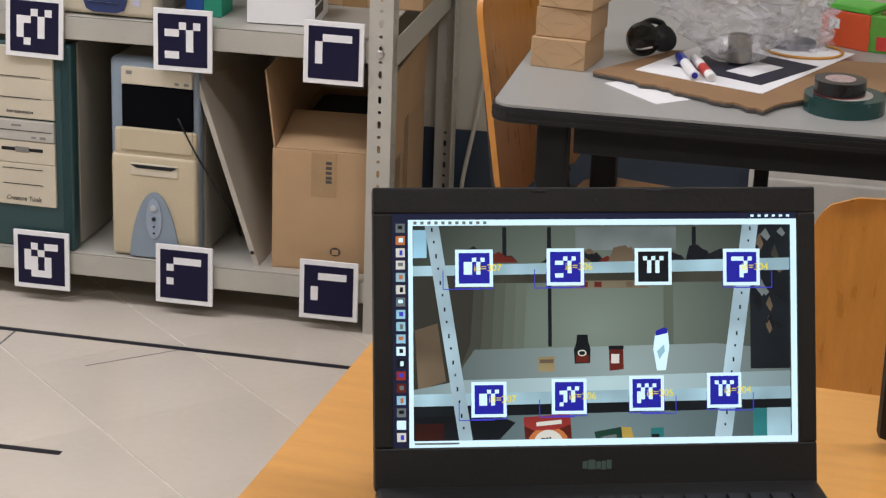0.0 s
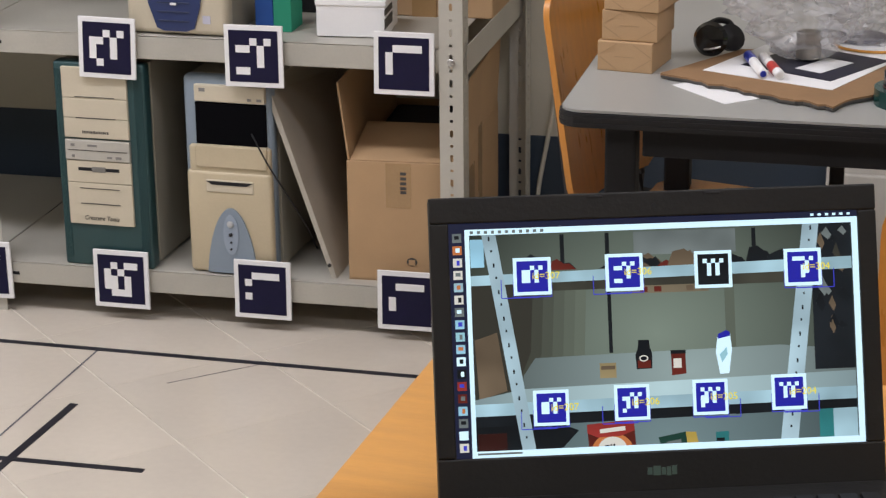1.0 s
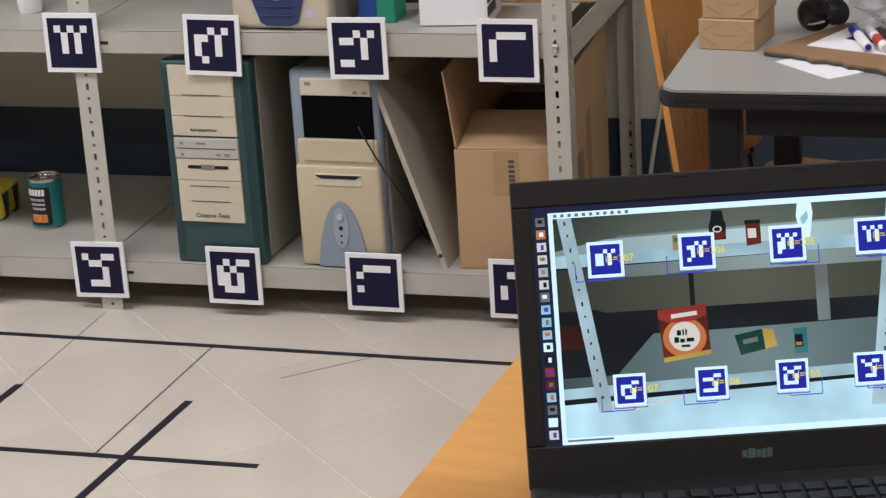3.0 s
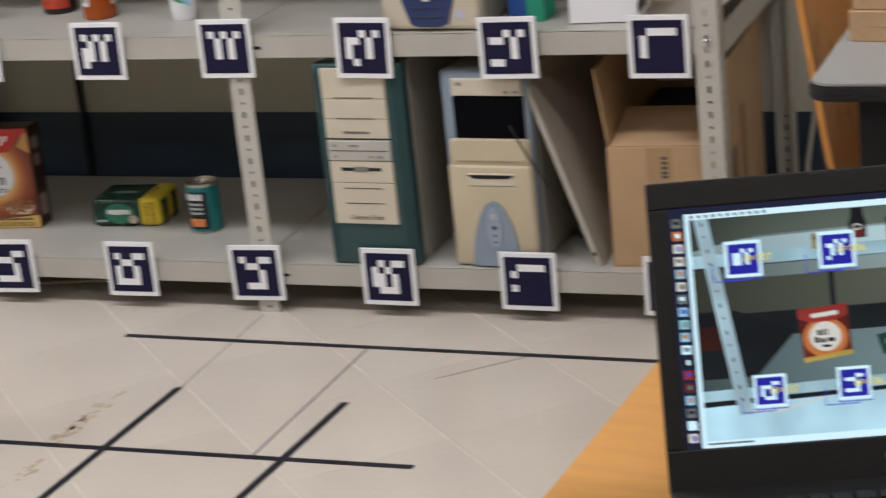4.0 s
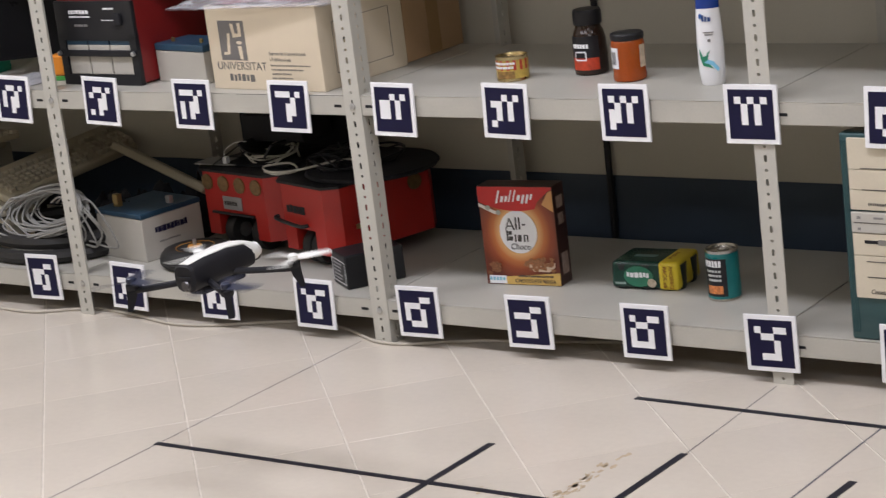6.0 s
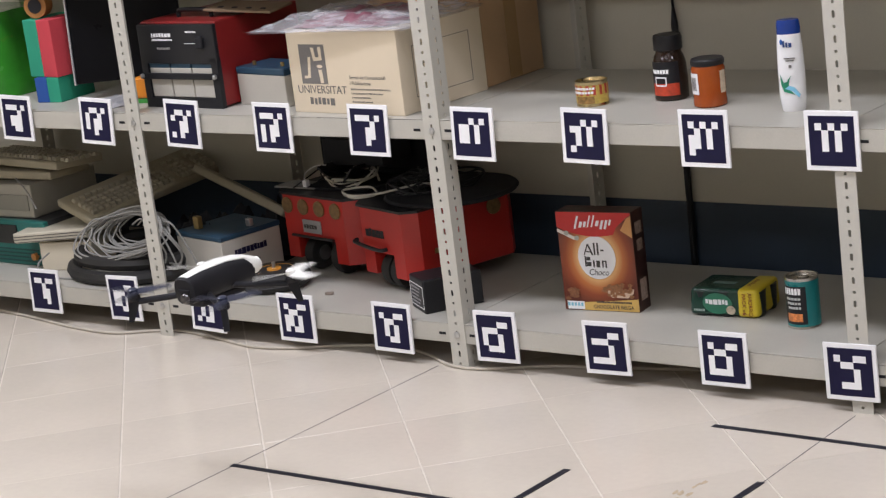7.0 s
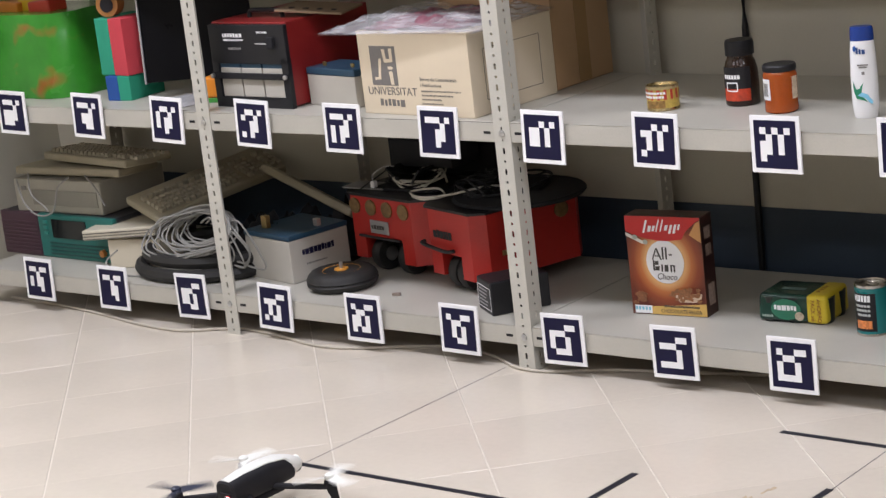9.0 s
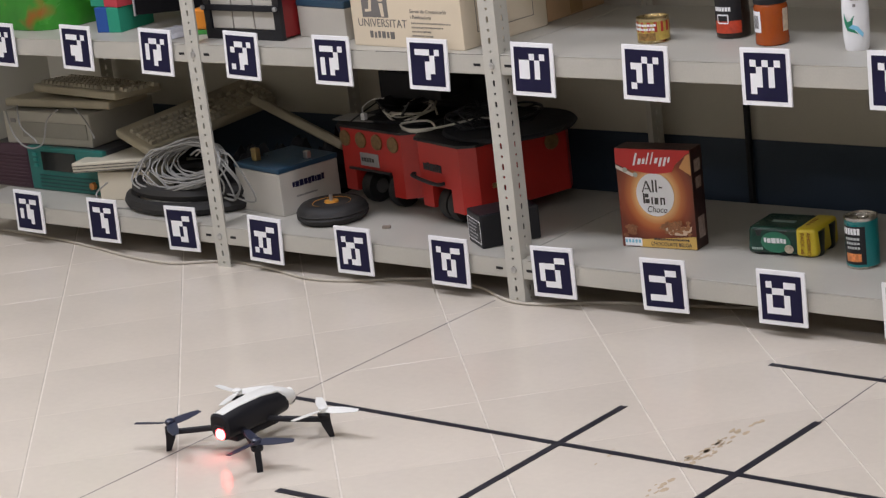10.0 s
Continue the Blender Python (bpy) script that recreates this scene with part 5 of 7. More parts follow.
    fr = bmesh.new()
    for x, z, a, b in ((0, 0.066, 0.09, 0.0014), (0, 0.012, 0.09, 0.0014), (-0.045, 0.039, 0.0014, 0.054), (0.045, 0.039, 0.0014, 0.054)):
        box(fr, a, 0.0008, b, (x, -0.0005, z))
    part("label_frame", fr, WHITE_CARD, t)
    for i in range(5):
        part("label_print", bars(word_bars(-0.036, 0.057 - 0.009 * i, 0.06 - 0.006 * (i % 3), 0.004, 60 + i, 0), -0.0005), surf("label_grey", (0.35, 0.35, 0.35), 0.5), t)
    t = thing("small_connector", 0.50, 0.12, L_TOP, 25, "small clear plastic connector lying on the shelf", "connector")
    part("body", boxm(0.022, 0.01, 0.008, (0, 0, 0.004), 0.002), surf("brown_connector", (0.25, 0.2, 0.16), 0.3), t)


robots_bay()


# ---- the bay with the old equipment ----
def keyboard(name_label, m, w=0.46, d=0.165, rows=5):
    t = thing("keyboard", 0, 0, 0, 0, name_label, "keyboard", "old beige keyboards")
    t.matrix_basis = m
    kb = surf("old_keyboard_plastic", (0.34, 0.30, 0.21), 0.55, var=0.08)
    part("case", boxm(w, d, 0.024, (0, 0, 0.013), 0.006, 3), kb, t, smooth=True)
    if not rows:
        return
    keys = bmesh.new()
    for r in range(rows):
        for i in range(21):
            if i in (14, 18):
                continue
            box(keys, 0.0165, 0.0165, 0.010, (-w / 2 + 0.03 + i * 0.020, -d / 2 + 0.025 + r * 0.0205 + (0.012 if r == rows - 1 else 0), 0.030), 0.0, taper=0.78)
    part("keys", keys, surf("key_caps", (0.38, 0.34, 0.25), 0.5, var=0.1), t, "beige key caps")


def old_equipment():
    t = thing("lab_instrument", -0.805, 0.150, L_TOP, -1, "purple and teal lab instrument with a dark display", "instrument")
    teal = surf("teal_plastic", (0.012, 0.13, 0.11), 0.4)
    purple = surf("dark_purple_plastic", (0.055, 0.022, 0.035), 0.45)
    part("body", boxm(0.50, 0.30, 0.128, (0, 0.16, 0.066), 0.004), surf("charcoal_case", (0.04, 0.04, 0.045), 0.5), t)
    part("left_front", boxm(0.17, 0.02, 0.130, (-0.165, 0.005, 0.066), 0.004), purple, t, "dark purple ribbed front")
    tf = part("right_front", boxm(0.33, 0.02, 0.130, (0.086, 0.005, 0.066), 0.004), teal, t, "teal front panel")
    for i in range(9):
        part("rib", boxm(0.165, 0.004, 0.004, (-0.165, -0.006, 0.014 + 0.011 * i), 0.001, 1), purple, t)
    part("display", boxm(0.15, 0.004, 0.055, (0.06, -0.0065, 0.090), 0.001), surf("dark_display", (0.01, 0.012, 0.012), 0.15), tf)
    for i in range(4):
        part("vent", boxm(0.25, 0.003, 0.004, (0.09, -0.006, 0.014 + 0.011 * i)), surf("vent_dark_teal", (0.004, 0.05, 0.045), 0.5), tf)
    for i in range(3):
        part("key_button", boxm(0.016, 0.004, 0.010, (-0.045, -0.007, 0.075 + 0.016 * i), 0.001), surf("teal_key", (0.02, 0.2, 0.17), 0.4), tf)
    part("power_knob", lathem([(0.011, 0), (0.010, 0.012), (0.0, 0.013)], seg=16, m=pose(0.20, -0.005, 0.03, 90)), surf("orange_knob", (0.5, 0.2, 0.05), 0.4), tf)
    t = thing("desktop_device", -0.80, 0.165, L_TOP + 0.131, 2, "beige desktop device with a vented front", "device")
    part("body", boxm(0.36, 0.26, 0.098, (0, 0.13, 0.049), 0.004), surf("grey_beige_case", (0.36, 0.34, 0.28), 0.5), t)
    part("vent_panel", boxm(0.27, 0.004, 0.045, (0.03, -0.001, 0.045), 0.001), surf("vent_grey", (0.25, 0.24, 0.2), 0.6), t)
    part("label", boxm(0.02, 0.002, 0.012, (-0.14, -0.001, 0.07)), GREY_PRINT, t)
    keyboard("beige keyboard lying face down on a stack of devices", pose(-0.78, 0.27, L_TOP + 0.232, -3, 0, 4), 0.42, rows=0)
    keyboard("beige computer keyboard on top of another keyboard", pose(-0.70, 0.285, L_TOP + 0.266, -3, 0, -6), 0.40)
    keyboard("beige computer keyboard leaning across a heap of cables", pose(-0.395, 0.375, L_TOP + 0.172, 15, -7, 77), 0.44, 0.17)
    keyboard("beige keyboard lying tilted behind a battery", pose(-0.055, 0.44, L_TOP + 0.150, -30, 14, -10), 0.40, 0.075, rows=0)
    t = thing("external_drive", -0.485, 0.125, L_TOP, 16, "flat beige plastic drive leaning on the heap", "device")
    part("lower_body", boxm(0.17, 0.17, 0.082, (0.02, 0.085, 0.041), 0.004), BEIGE, t)
    part("upper_body", boxm(0.24, 0.19, 0.03, (-0.01, 0.08, 0.110), 0.005, m=pose(0, 0, -0.006, 0, -3, 0)), surf("cream_drive", (0.50, 0.46, 0.36), 0.5), t)
    for i in range(3):
        part("groove", boxm(0.235, 0.002, 0.002, (-0.01, -0.0155, 0.099 + 0.008 * i), m=pose(0, 0, -0.006, 0, -3, 0)), DARK_PRINT, t)
    for i, sd in enumerate((11, 12, 13, 14, 15, 16, 17, 18)):
        rnd = random.Random(sd)
        pts = []
        for k in range(20):
            q = k * math.pi / 5
            gx, gz = (0.168 - 0.012 * i) * (1 + rnd.uniform(-0.13, 0.13)) * math.cos(q), (0.058 - 0.003 * i) * (1 + rnd.uniform(-0.22, 0.22)) * math.sin(q)
            pts.append((-0.195 + 0.016 * (i % 3) + gx, 0.085 + 0.010 * i + 0.55 * gz + rnd.uniform(-0.004, 0.004), L_TOP + 0.128 + 0.10 * gx + gz + 0.004 * (i % 2)))
        c = part("cable_coil", tubem(pts, 0.0026, seg=6), CABLE_GREY, smooth=True)
        tagged(c, "oval coil of grey computer cable", "cable", "grey cables in a heap")
    rnd = random.Random(21)
    for i in range(6):
        x, w = -0.11 + 0.02 * i, rnd.uniform(0.04, 0.09)
        c = part("cable_strand", tubem([(x - 0.06, 0.12, L_TOP + 0.15), (x, 0.10, L_TOP + 0.165 + rnd.uniform(-0.02, 0.02)), (x + w * 0.6, 0.09, L_TOP + 0.13), (x + w, 0.10, L_TOP + rnd.uniform(0.05, 0.09)), (x + w * 0.4, 0.11, L_TOP + rnd.uniform(0.03, 0.06)), (x - 0.05, 0.12, L_TOP + 0.055)], 0.0026, seg=6), CABLE_GREY, smooth=True)
        tagged(c, "hanging strand of grey cable", "cable", "grey cables in a heap")
    for cx, cy, r, z in ((-0.24, 0.20, 0.185, 0.020), (-0.23, 0.21, 0.175, 0.055)):
        c = part("rubber_hose", tubem([(cx + r * 1.15 * math.cos(a), cy + r * 0.9 * math.sin(a), L_TOP + z) for a in [k * math.pi / 6 for k in range(12)]], 0.019, closed=True), RUBBER, smooth=True)
        tagged(c, "thick black rubber hose coiled in a ring", "hose")
    for pts in ([(-0.93, 0.13, L_TOP + 0.235), (-0.90, 0.12, L_TOP + 0.17), (-0.84, 0.115, L_TOP + 0.135), (-0.77, 0.115, L_TOP + 0.15), (-0.74, 0.12, L_TOP + 0.22), (-0.72, 0.15, L_TOP + 0.245)], [(-0.66, 0.16, L_TOP + 0.25), (-0.60, 0.14, L_TOP + 0.22), (-0.57, 0.14, L_TOP + 0.17)], [(-0.86, 0.12, L_TOP + 0.26), (-0.85, 0.11, L_TOP + 0.2), (-0.80, 0.11, L_TOP + 0.165), (-0.79, 0.112, L_TOP + 0.15)], [(-0.49, 0.09, L_TOP + 0.06), (-0.52, 0.07, L_TOP + 0.03), (-0.47, 0.05, L_TOP + 0.006), (-0.36, 0.06, L_TOP + 0.004), (-0.28, 0.09, L_TOP + 0.02)]):
        c = part("keyboard_cable", tubem(pts, 0.0026, seg=6), CABLE_GREY, smooth=True)
        tagged(c, "grey keyboard cable hanging down in a loop", "cable")
    t = thing("dark_bag", -0.06, 0.32, L_TOP, 10, "black bag of clutter behind the cables", "bag")
    part("bag_body", crumple(0.42, 0.28, 0.13, 4, 34), BLACK_MATT, t, smooth=True)
    # upper shelf
    t = thing("plastic_bag", -0.83, 0.075, U_TOP, 0, "green plastic bag filled with coloured toys", "bag")
    part("bag_body", green_bag(), green_bag_material(), t, smooth=True)
    rnd = random.Random(2)
    for i, (c, nm) in enumerate((((0.5, 0.04, 0.02), "red"), ((0.65, 0.42, 0.02), "yellow"), ((0.6, 0.2, 0.02), "orange"), ((0.05, 0.25, 0.05), "green"))):
        part("toy_block", boxm(0.09, 0.07, 0.05, (0.10 - 0.085 * i, 0.12 + 0.02 * (i % 2), 0.235 + 0.008 * (i % 2)), 0.006, m=pose(0, 0, 0, 0, 4 * (i - 1), 0)), surf("toy_" + nm, c, 0.4), t, nm + " toy block")
    part("sticker", boxm(0.03, 0.001, 0.010, (-0.05, -0.012, 0.20)), PAPER, t)
    foam_block(-0.392, 0.098, U_TOP, 6, 0.085, 0.14, 0.068, (FOAM_BLUE, FOAM_GREEN), "blue and green foam block lying on the shelf")
    foam_block(-0.405, 0.105, U_TOP + 0.0685, -4, 0.115, 0.13, 0.155, (FOAM_GREEN, FOAM_RED), "tall green and red foam block on another block")
    t = thing("roll_of_tape", -0.43, 0.16, U_TOP + 0.2245, 0, "orange roll standing on a foam block", "roll")
    part("ring", lathem([(0.018, 0), (0.033, 0), (0.033, 0.04), (0.018, 0.04)], seg=24, m=pose(0, 0, 0.034, 90, 0, 20)), surf("orange_roll", (0.30, 0.13, 0.03), 0.5), t)
    part("hole", lathem([(0.02, 0), (0.02, 0.001)], seg=20, m=pose(0, 0, 0.034, 90, 0, 20) @ pose(0, 0, 0.041)), BLACK_MATT, t)
    t = thing("flat_monitor", -0.175, 0.205, U_TOP, 34, "flat black computer monitor with a thin silver edge", "monitor")
    part("screen", boxm(0.30, 0.014, 0.34, (0, 0, 0.215), 0.003, m=pose(0, 0, 0, -6, 0, 0)), surf("glossy_black_screen", (0.004, 0.004, 0.005), 0.3, Specular_IOR_Level=0.12), t, "dark glossy screen")
    part("edge_trim", boxm(0.006, 0.022, 0.345, (-0.153, 0, 0.215), 0.002, m=pose(0, 0, 0, -6, 0, 0)), surf("silver_trim", (0.5, 0.5, 0.52), 0.3, 0.7), t, "silver edge")
    part("stand", boxm(0.10, 0.10, 0.03, (0.03, -0.01, 0.016), 0.010, 3), surf("grey_stand", (0.16, 0.16, 0.18), 0.35), t, "grey foot")
    t = thing("toy_block", -0.035, 0.11, U_TOP, 14, "orange and green toy block on the shelf", "toy block")
    part("upper_half", boxm(0.07, 0.06, 0.055, (0, 0.03, 0.040), 0.006), surf("orange_toy", (0.70, 0.24, 0.02), 0.4), t)
    part("lower_half", boxm(0.07, 0.06, 0.012, (0, 0.03, 0.006), 0.002), surf("green_toy", (0.05, 0.3, 0.05), 0.4), t)
    t = thing("small_clutter", -0.13, 0.09, U_TOP, -20, "grey plastic wrapped part on the shelf", "clutter")
    part("wrap", crumple(0.11, 0.07, 0.02, 12, 14), surf("grey_wrap", (0.35, 0.35, 0.36), 0.3), t, smooth=True)


def green_bag():
    bm = bmesh.new()
    n, levels = 40, 9
    rings = []
    for k in range(levels):
        z = 0.235 * k / (levels - 1)
        ring = []
        for i in range(n):
            a = 2 * math.pi * i / n
            sq = (abs(math.cos(a)) ** 4 + abs(math.sin(a)) ** 4) ** -0.25
            g = 1 + 0.07 * noise.noise(Vector((2.2 * math.cos(a), 2.2 * math.sin(a), z * 14))) + 0.02 * noise.noise(Vector((7 * math.cos(a), 7 * math.sin(a), z * 40)))
            s = 1 - 0.10 * (k / (levels - 1)) ** 2
            ring.append(bm.verts.new((0.23 * sq * g * s * math.cos(a), 0.15 + 0.14 * sq * g * s * math.sin(a), z + 0.001)))
        rings.append(ring)
    for a, b in zip(rings, rings[1:]):
        for i in range(n):
            bm.faces.new((a[i], a[(i + 1) % n], b[(i + 1) % n], b[i]))
    bm.faces.new(rings[0][::-1])
    bm.faces.new(rings[-1])
    return bm


def green_bag_material():
    m = surf("green_plastic_bag", (0.03, 0.22, 0.02), 0.25, var=0.2, scale=9, bump=0.15, grain=40)
    n, l = m.node_tree.nodes, m.node_tree.links
    b = n["Principled BSDF"]
    tc, nz, rp, mix = n.new("ShaderNodeTexCoord"), n.new("ShaderNodeTexNoise"), n.new("ShaderNodeValToRGB"), n.new("ShaderNodeMixRGB")
    nz.inputs["Scale"].default_value = 13
    l.new(tc.outputs["Object"], nz.inputs["Vector"])
    rp.color_ramp.elements[0].position, rp.color_ramp.elements[1].position = 0.56, 0.74
    l.new(nz.outputs[0], rp.inputs[0])
    src = b.inputs["Base Color"].links[0].from_socket
    l.new(rp.outputs[0], mix.inputs[0])
    l.new(src, mix.inputs[1])
    mix.inputs[2].default_value = (0.28, 0.10, 0.02, 1)
    l.new(mix.outputs[0], b.inputs["Base Color"])
    return m


old_equipment()

# a cable on the floor along the shelf
lay = [(-0.95, 0.06), (-0.7, 0.04), (-0.5, 0.011), (-0.311, -0.026), (-0.144, -0.036), (-0.042, 0.01), (0.038, 0.032), (0.178, 0.014), (0.341, -0.021), (0.466, -0.001), (0.573, 0.046), (0.68, 0.08), (0.762, 0.08), (0.855, 0.051), (0.958, 0.0), (1.045, -0.002), (1.144, 0.04), (1.246, 0.074), (1.35, 0.095), (1.6, 0.15)]
c = part("floor_cable", tubem([(x, y, 0.0045) for x, y in lay], 0.0040), surf("beige_floor_cable", (0.46, 0.42, 0.35), 0.5), smooth=True)
tagged(c, "off-white cable lying on the floor along the shelf", "cable")
c = part("wall_lead", tubem([(3.13, 0.6, 0.9), (3.10, 0.6, 0.58), (3.083, 0.6, 0.41), (3.069, 0.6, 0.30), (3.041, 0.6, 0.139), (3.035, 0.59, 0.005)], 0.005), CABLE_WHITE, smooth=True)
tagged(c, "pale cable hanging beside the shelving", "cable")


# ---- the grey table and what lies on it ----
TABLE_Z = 0.74


def rounded_slab(w, d, h, r, n=6):
    o = []
    for cx, cy, a0 in ((w - r, d - r, 0), (r, d - r, 90), (r, r, 180), (w - r, r, 270)):
        o += [(cx + r * math.cos(radians(a0 + 90 * i / n)), cy + r * math.sin(radians(a0 + 90 * i / n))) for i in range(n + 1)]
    return prismm(o, h, Matrix.Translation((0, 0, h)) @ pose(0, 0, 0, -90, 0, 0))


def grey_table():
    t = thing("work_table", 3.352, -0.922, 0, -0.3, "grey topped work table with thick black edging", "table")
    top = surf("grey_laminate", (0.33, 0.33, 0.31), 0.35, var=0.05, scale=6)
    a = part("tabletop", rounded_slab(1.7, 0.82, 0.004, 0.03), top, t, "grey laminate top")
    a.location = (0, 0, TABLE_Z - 0.004)
    e = part("edging", rounded_slab(1.708, 0.828, 0.020, 0.034), BLACK, t, "ribbed black plastic edging")
    e.location = (-0.004, -0.004, TABLE_Z - 0.025)
    for i in range(2):
        r = part("edge_rib", rounded_slab(1.710, 0.830, 0.003, 0.035), BLACK, t)
        r.location = (-0.005, -0.005, TABLE_Z - 0.013 - 0.008 * i)
    for y in (0.06, 0.74):
        part("rail", boxm(1.465, 0.03, 0.052, (0.846, y, TABLE_Z - 0.0515), 0.003), BLACK_MATT, t)
    for x in (0.082, 1.60):
        for y in (0.065, 0.74):
            part("leg", boxm(0.045, 0.045, TABLE_Z - 0.026, (x, y, (TABLE_Z - 0.026) / 2), 0.004), BLACK_MATT, t, "black square steel leg")
    part("cross_rail", boxm(0.035, 0.60, 0.03, (0.082, 0.42, 0.12), 0.003), BLACK_MATT, t)
    part("middle_leg", boxm(0.025, 0.025, TABLE_Z - 0.036, (0.36, 0.74, (TABLE_Z - 0.036) / 2), 0.003), BLACK_MATT, t)


def small_boxes():
    fold = surf("carton_fold", (0.38, 0.25, 0.135), 0.8)
    for i, (dx, dy, rz) in enumerate(((0, 0, 0), (0.004, 0.006, 2), (0.010, 0.002, -2), (0.006, 0.006, 1), (0.012, 0.0, -1))):
        t = thing("small_carton", 3.420 + dx, -0.642 + dy, TABLE_Z + 0.0465 * i, -9 + rz, "small plain brown cardboard carton in a stack", "box", "stack of small cartons")
        part("carton", boxm(0.086, 0.105, 0.046, (0, 0, 0.023), 0.0015), CARDBOARD, t)
        f = bmesh.new()
        for s in (-1, 1):
            box(f, 0.034, 0.0006, 0.0012, (0, 0, 0), m=pose(s * 0.027, -0.0527, 0.0335, 0, s * 33, 0))
            box(f, 0.034, 0.0006, 0.0012, (0, 0, 0), m=pose(s * 0.027, -0.0527, 0.0125, 0, -s * 33, 0))
        box(f, 0.03, 0.0006, 0.001, (0, -0.0527, 0.023))
        part("folded_end", f, fold, t, "folded end seams")


def table_clutter():
    small_boxes()
    z = TABLE_Z
    t = thing("headphones", 3.530, -0.568, z, -25, "black glossy headphones lying beside the cartons", "headphones")
    part("ear_cup", lathem([(0.0, 0), (0.024, 0.002), (0.027, 0.014), (0.022, 0.024), (0.0, 0.027)], seg=24, m=pose(0, 0, 0.028, 80, 0, 20)), surf("gloss_black", (0.01, 0.01, 0.011), 0.12), t, smooth=True)
    part("ear_cup", lathem([(0.0, 0), (0.019, 0.002), (0.022, 0.014), (0.0, 0.022)], seg=24, m=pose(0.014, 0.024, 0.023, 60, 0, 60)), BLACK, t, smooth=True)
    part("band", tubem([(-0.006, 0, 0.05), (-0.002, 0.02, 0.053), (0.010, 0.034, 0.048), (0.018, 0.028, 0.038)], 0.005), BLACK, t, smooth=True)
    part("silver_arc", tubem([(-0.004, -0.026, 0.016), (0.012, -0.026, 0.018), (0.026, -0.018, 0.022)], 0.0018), ZINC, t)
    t = thing("loose_paper", 3.588, -0.760, z, -48, "white sheet of paper under a piece of cardboard", "paper")
    part("sheet", boxm(0.13, 0.14, 0.0008, (0, 0, 0.0005)), PAPER, t)
    t = thing("cardboard_sheet", 3.47, -0.725, z + 0.0015, 0, "torn flat piece of brown cardboard on the table", "cardboard")
    rnd = random.Random(5)
    edge = [(0.0, 0.003)]
    for i in range(1, 24):
        k = i / 24
        edge.append((0.262 * k, -0.143 * k + rnd.uniform(-0.007, 0.007)))
    edge += [(0.262, -0.145), (0.275, -0.112), (0.285, -0.095), (0.32, -0.062)]
    for i in range(1, 12):
        edge.append((0.32 + 0.0145 * i, -0.062 + 0.0105 * i + rnd.uniform(-0.006, 0.006)))
    edge += [(0.50, 0.21), (0.36, 0.195), (0.25, 0.20), (0.104, 0.178)]
    part("board", prismm(edge, 0.005, Matrix.Translation((0, 0, 0.007)) @ pose(0, 0, 0, -90, 0, 0)), surf("brown_board", (0.27, 0.155, 0.075), 0.8, var=0.12), t)
    part("corrugated_edge", prismm([(x * 0.996 + 0.0008, y - 0.0022) for x, y in edge], 0.004, Matrix.Translation((0, 0, 0.004)) @ pose(0, 0, 0, -90, 0, 0)), DARK_PRINT, t, "dark torn corrugated edge")
    t2 = thing("marker_sheet", 3.692, -0.588, z + 0.0085, -23.3, "white paper sheet printed with a large dark square", "paper")
    part("sheet", boxm(0.212, 0.325, 0.0008, (0, 0, 0.0005)), PAPER, t2)
    ink = surf("navy_black_ink", (0.012, 0.013, 0.03), 0.5)
    a = part("printed_square", boxm(0.158, 0.165, 0.0004, (0, 0, 0.0012)), ink, t2, "dark printed square")
    a.matrix_basis = pose(0.013, -0.030, 0, 0, 0, -6)
    a = part("white_field", boxm(0.046, 0.086, 0.0004, (0, 0, 0.0017)), PAPER, t2)
    a.matrix_basis = pose(0.033, -0.040, 0, 0, 0, -8)
    for i, (x0, y0, x1, y1, col, nm) in enumerate(((3.585, -0.600, 3.623, -0.735, (0.02, 0.04, 0.35), "blue"), (3.609, -0.610, 3.648, -0.738, (0.7, 0.68, 0.66), "white"))):
        ang = math.degrees(math.atan2(y1 - y0, x1 - x0))
        t = thing("marker_pen", x1, y1, z + 0.017, ang + 180, "white marker pen with a %s cap lying on paper" % nm, "pen", "marker pens")
        lay = pose(0, 0, 0, 0, 90, 0)
        part("barrel", lathem([(0.006, 0.0), (0.0075, 0.002), (0.0075, 0.075), (0.007, 0.08)], seg=16, m=lay), WHITE, t, smooth=True)
        part("cap", lathem([(0.0078, 0.08), (0.0078, 0.118), (0.006, 0.122)], seg=16, m=lay), surf(nm + "_cap", col, 0.3), t, nm + " cap", smooth=True)
        if nm == "white":
            part("sleeve_label", lathem([(0.0077, 0.02), (0.0077, 0.06)], seg=16, m=lay), surf("red_pen_label", (0.5, 0.04, 0.03), 0.4), t, "red printed band", smooth=True)
        part("end_plug", lathem([(0.0, -0.0015), (0.0045, -0.001), (0.005, 0.0005)], seg=14, m=lay), surf(nm + "_plug", col, 0.3), t)
    t = thing("tape_roll", 3.843, -0.800, z, 0, "wide roll of dark green adhesive tape", "tape roll", "rolls of tape")
    green = surf("dark_green_tape", (0.008, 0.05, 0.045), 0.25)
    part("tape", lathem([(0.040, 0.0), (0.058, 0.0), (0.058, 0.024), (0.040, 0.024)], seg=40), green, t, smooth=True)
    part("core", lathem([(0.036, 0.0005), (0.040, 0.0005), (0.040, 0.0245), (0.036, 0.0245)], seg=32), surf("core_card", (0.5, 0.47, 0.42), 0.7), t)
    t = thing("tape_roll", 3.835, -0.800, z + 0.0248, 0, "small roll of black insulating tape on another roll", "tape roll", "rolls of tape")
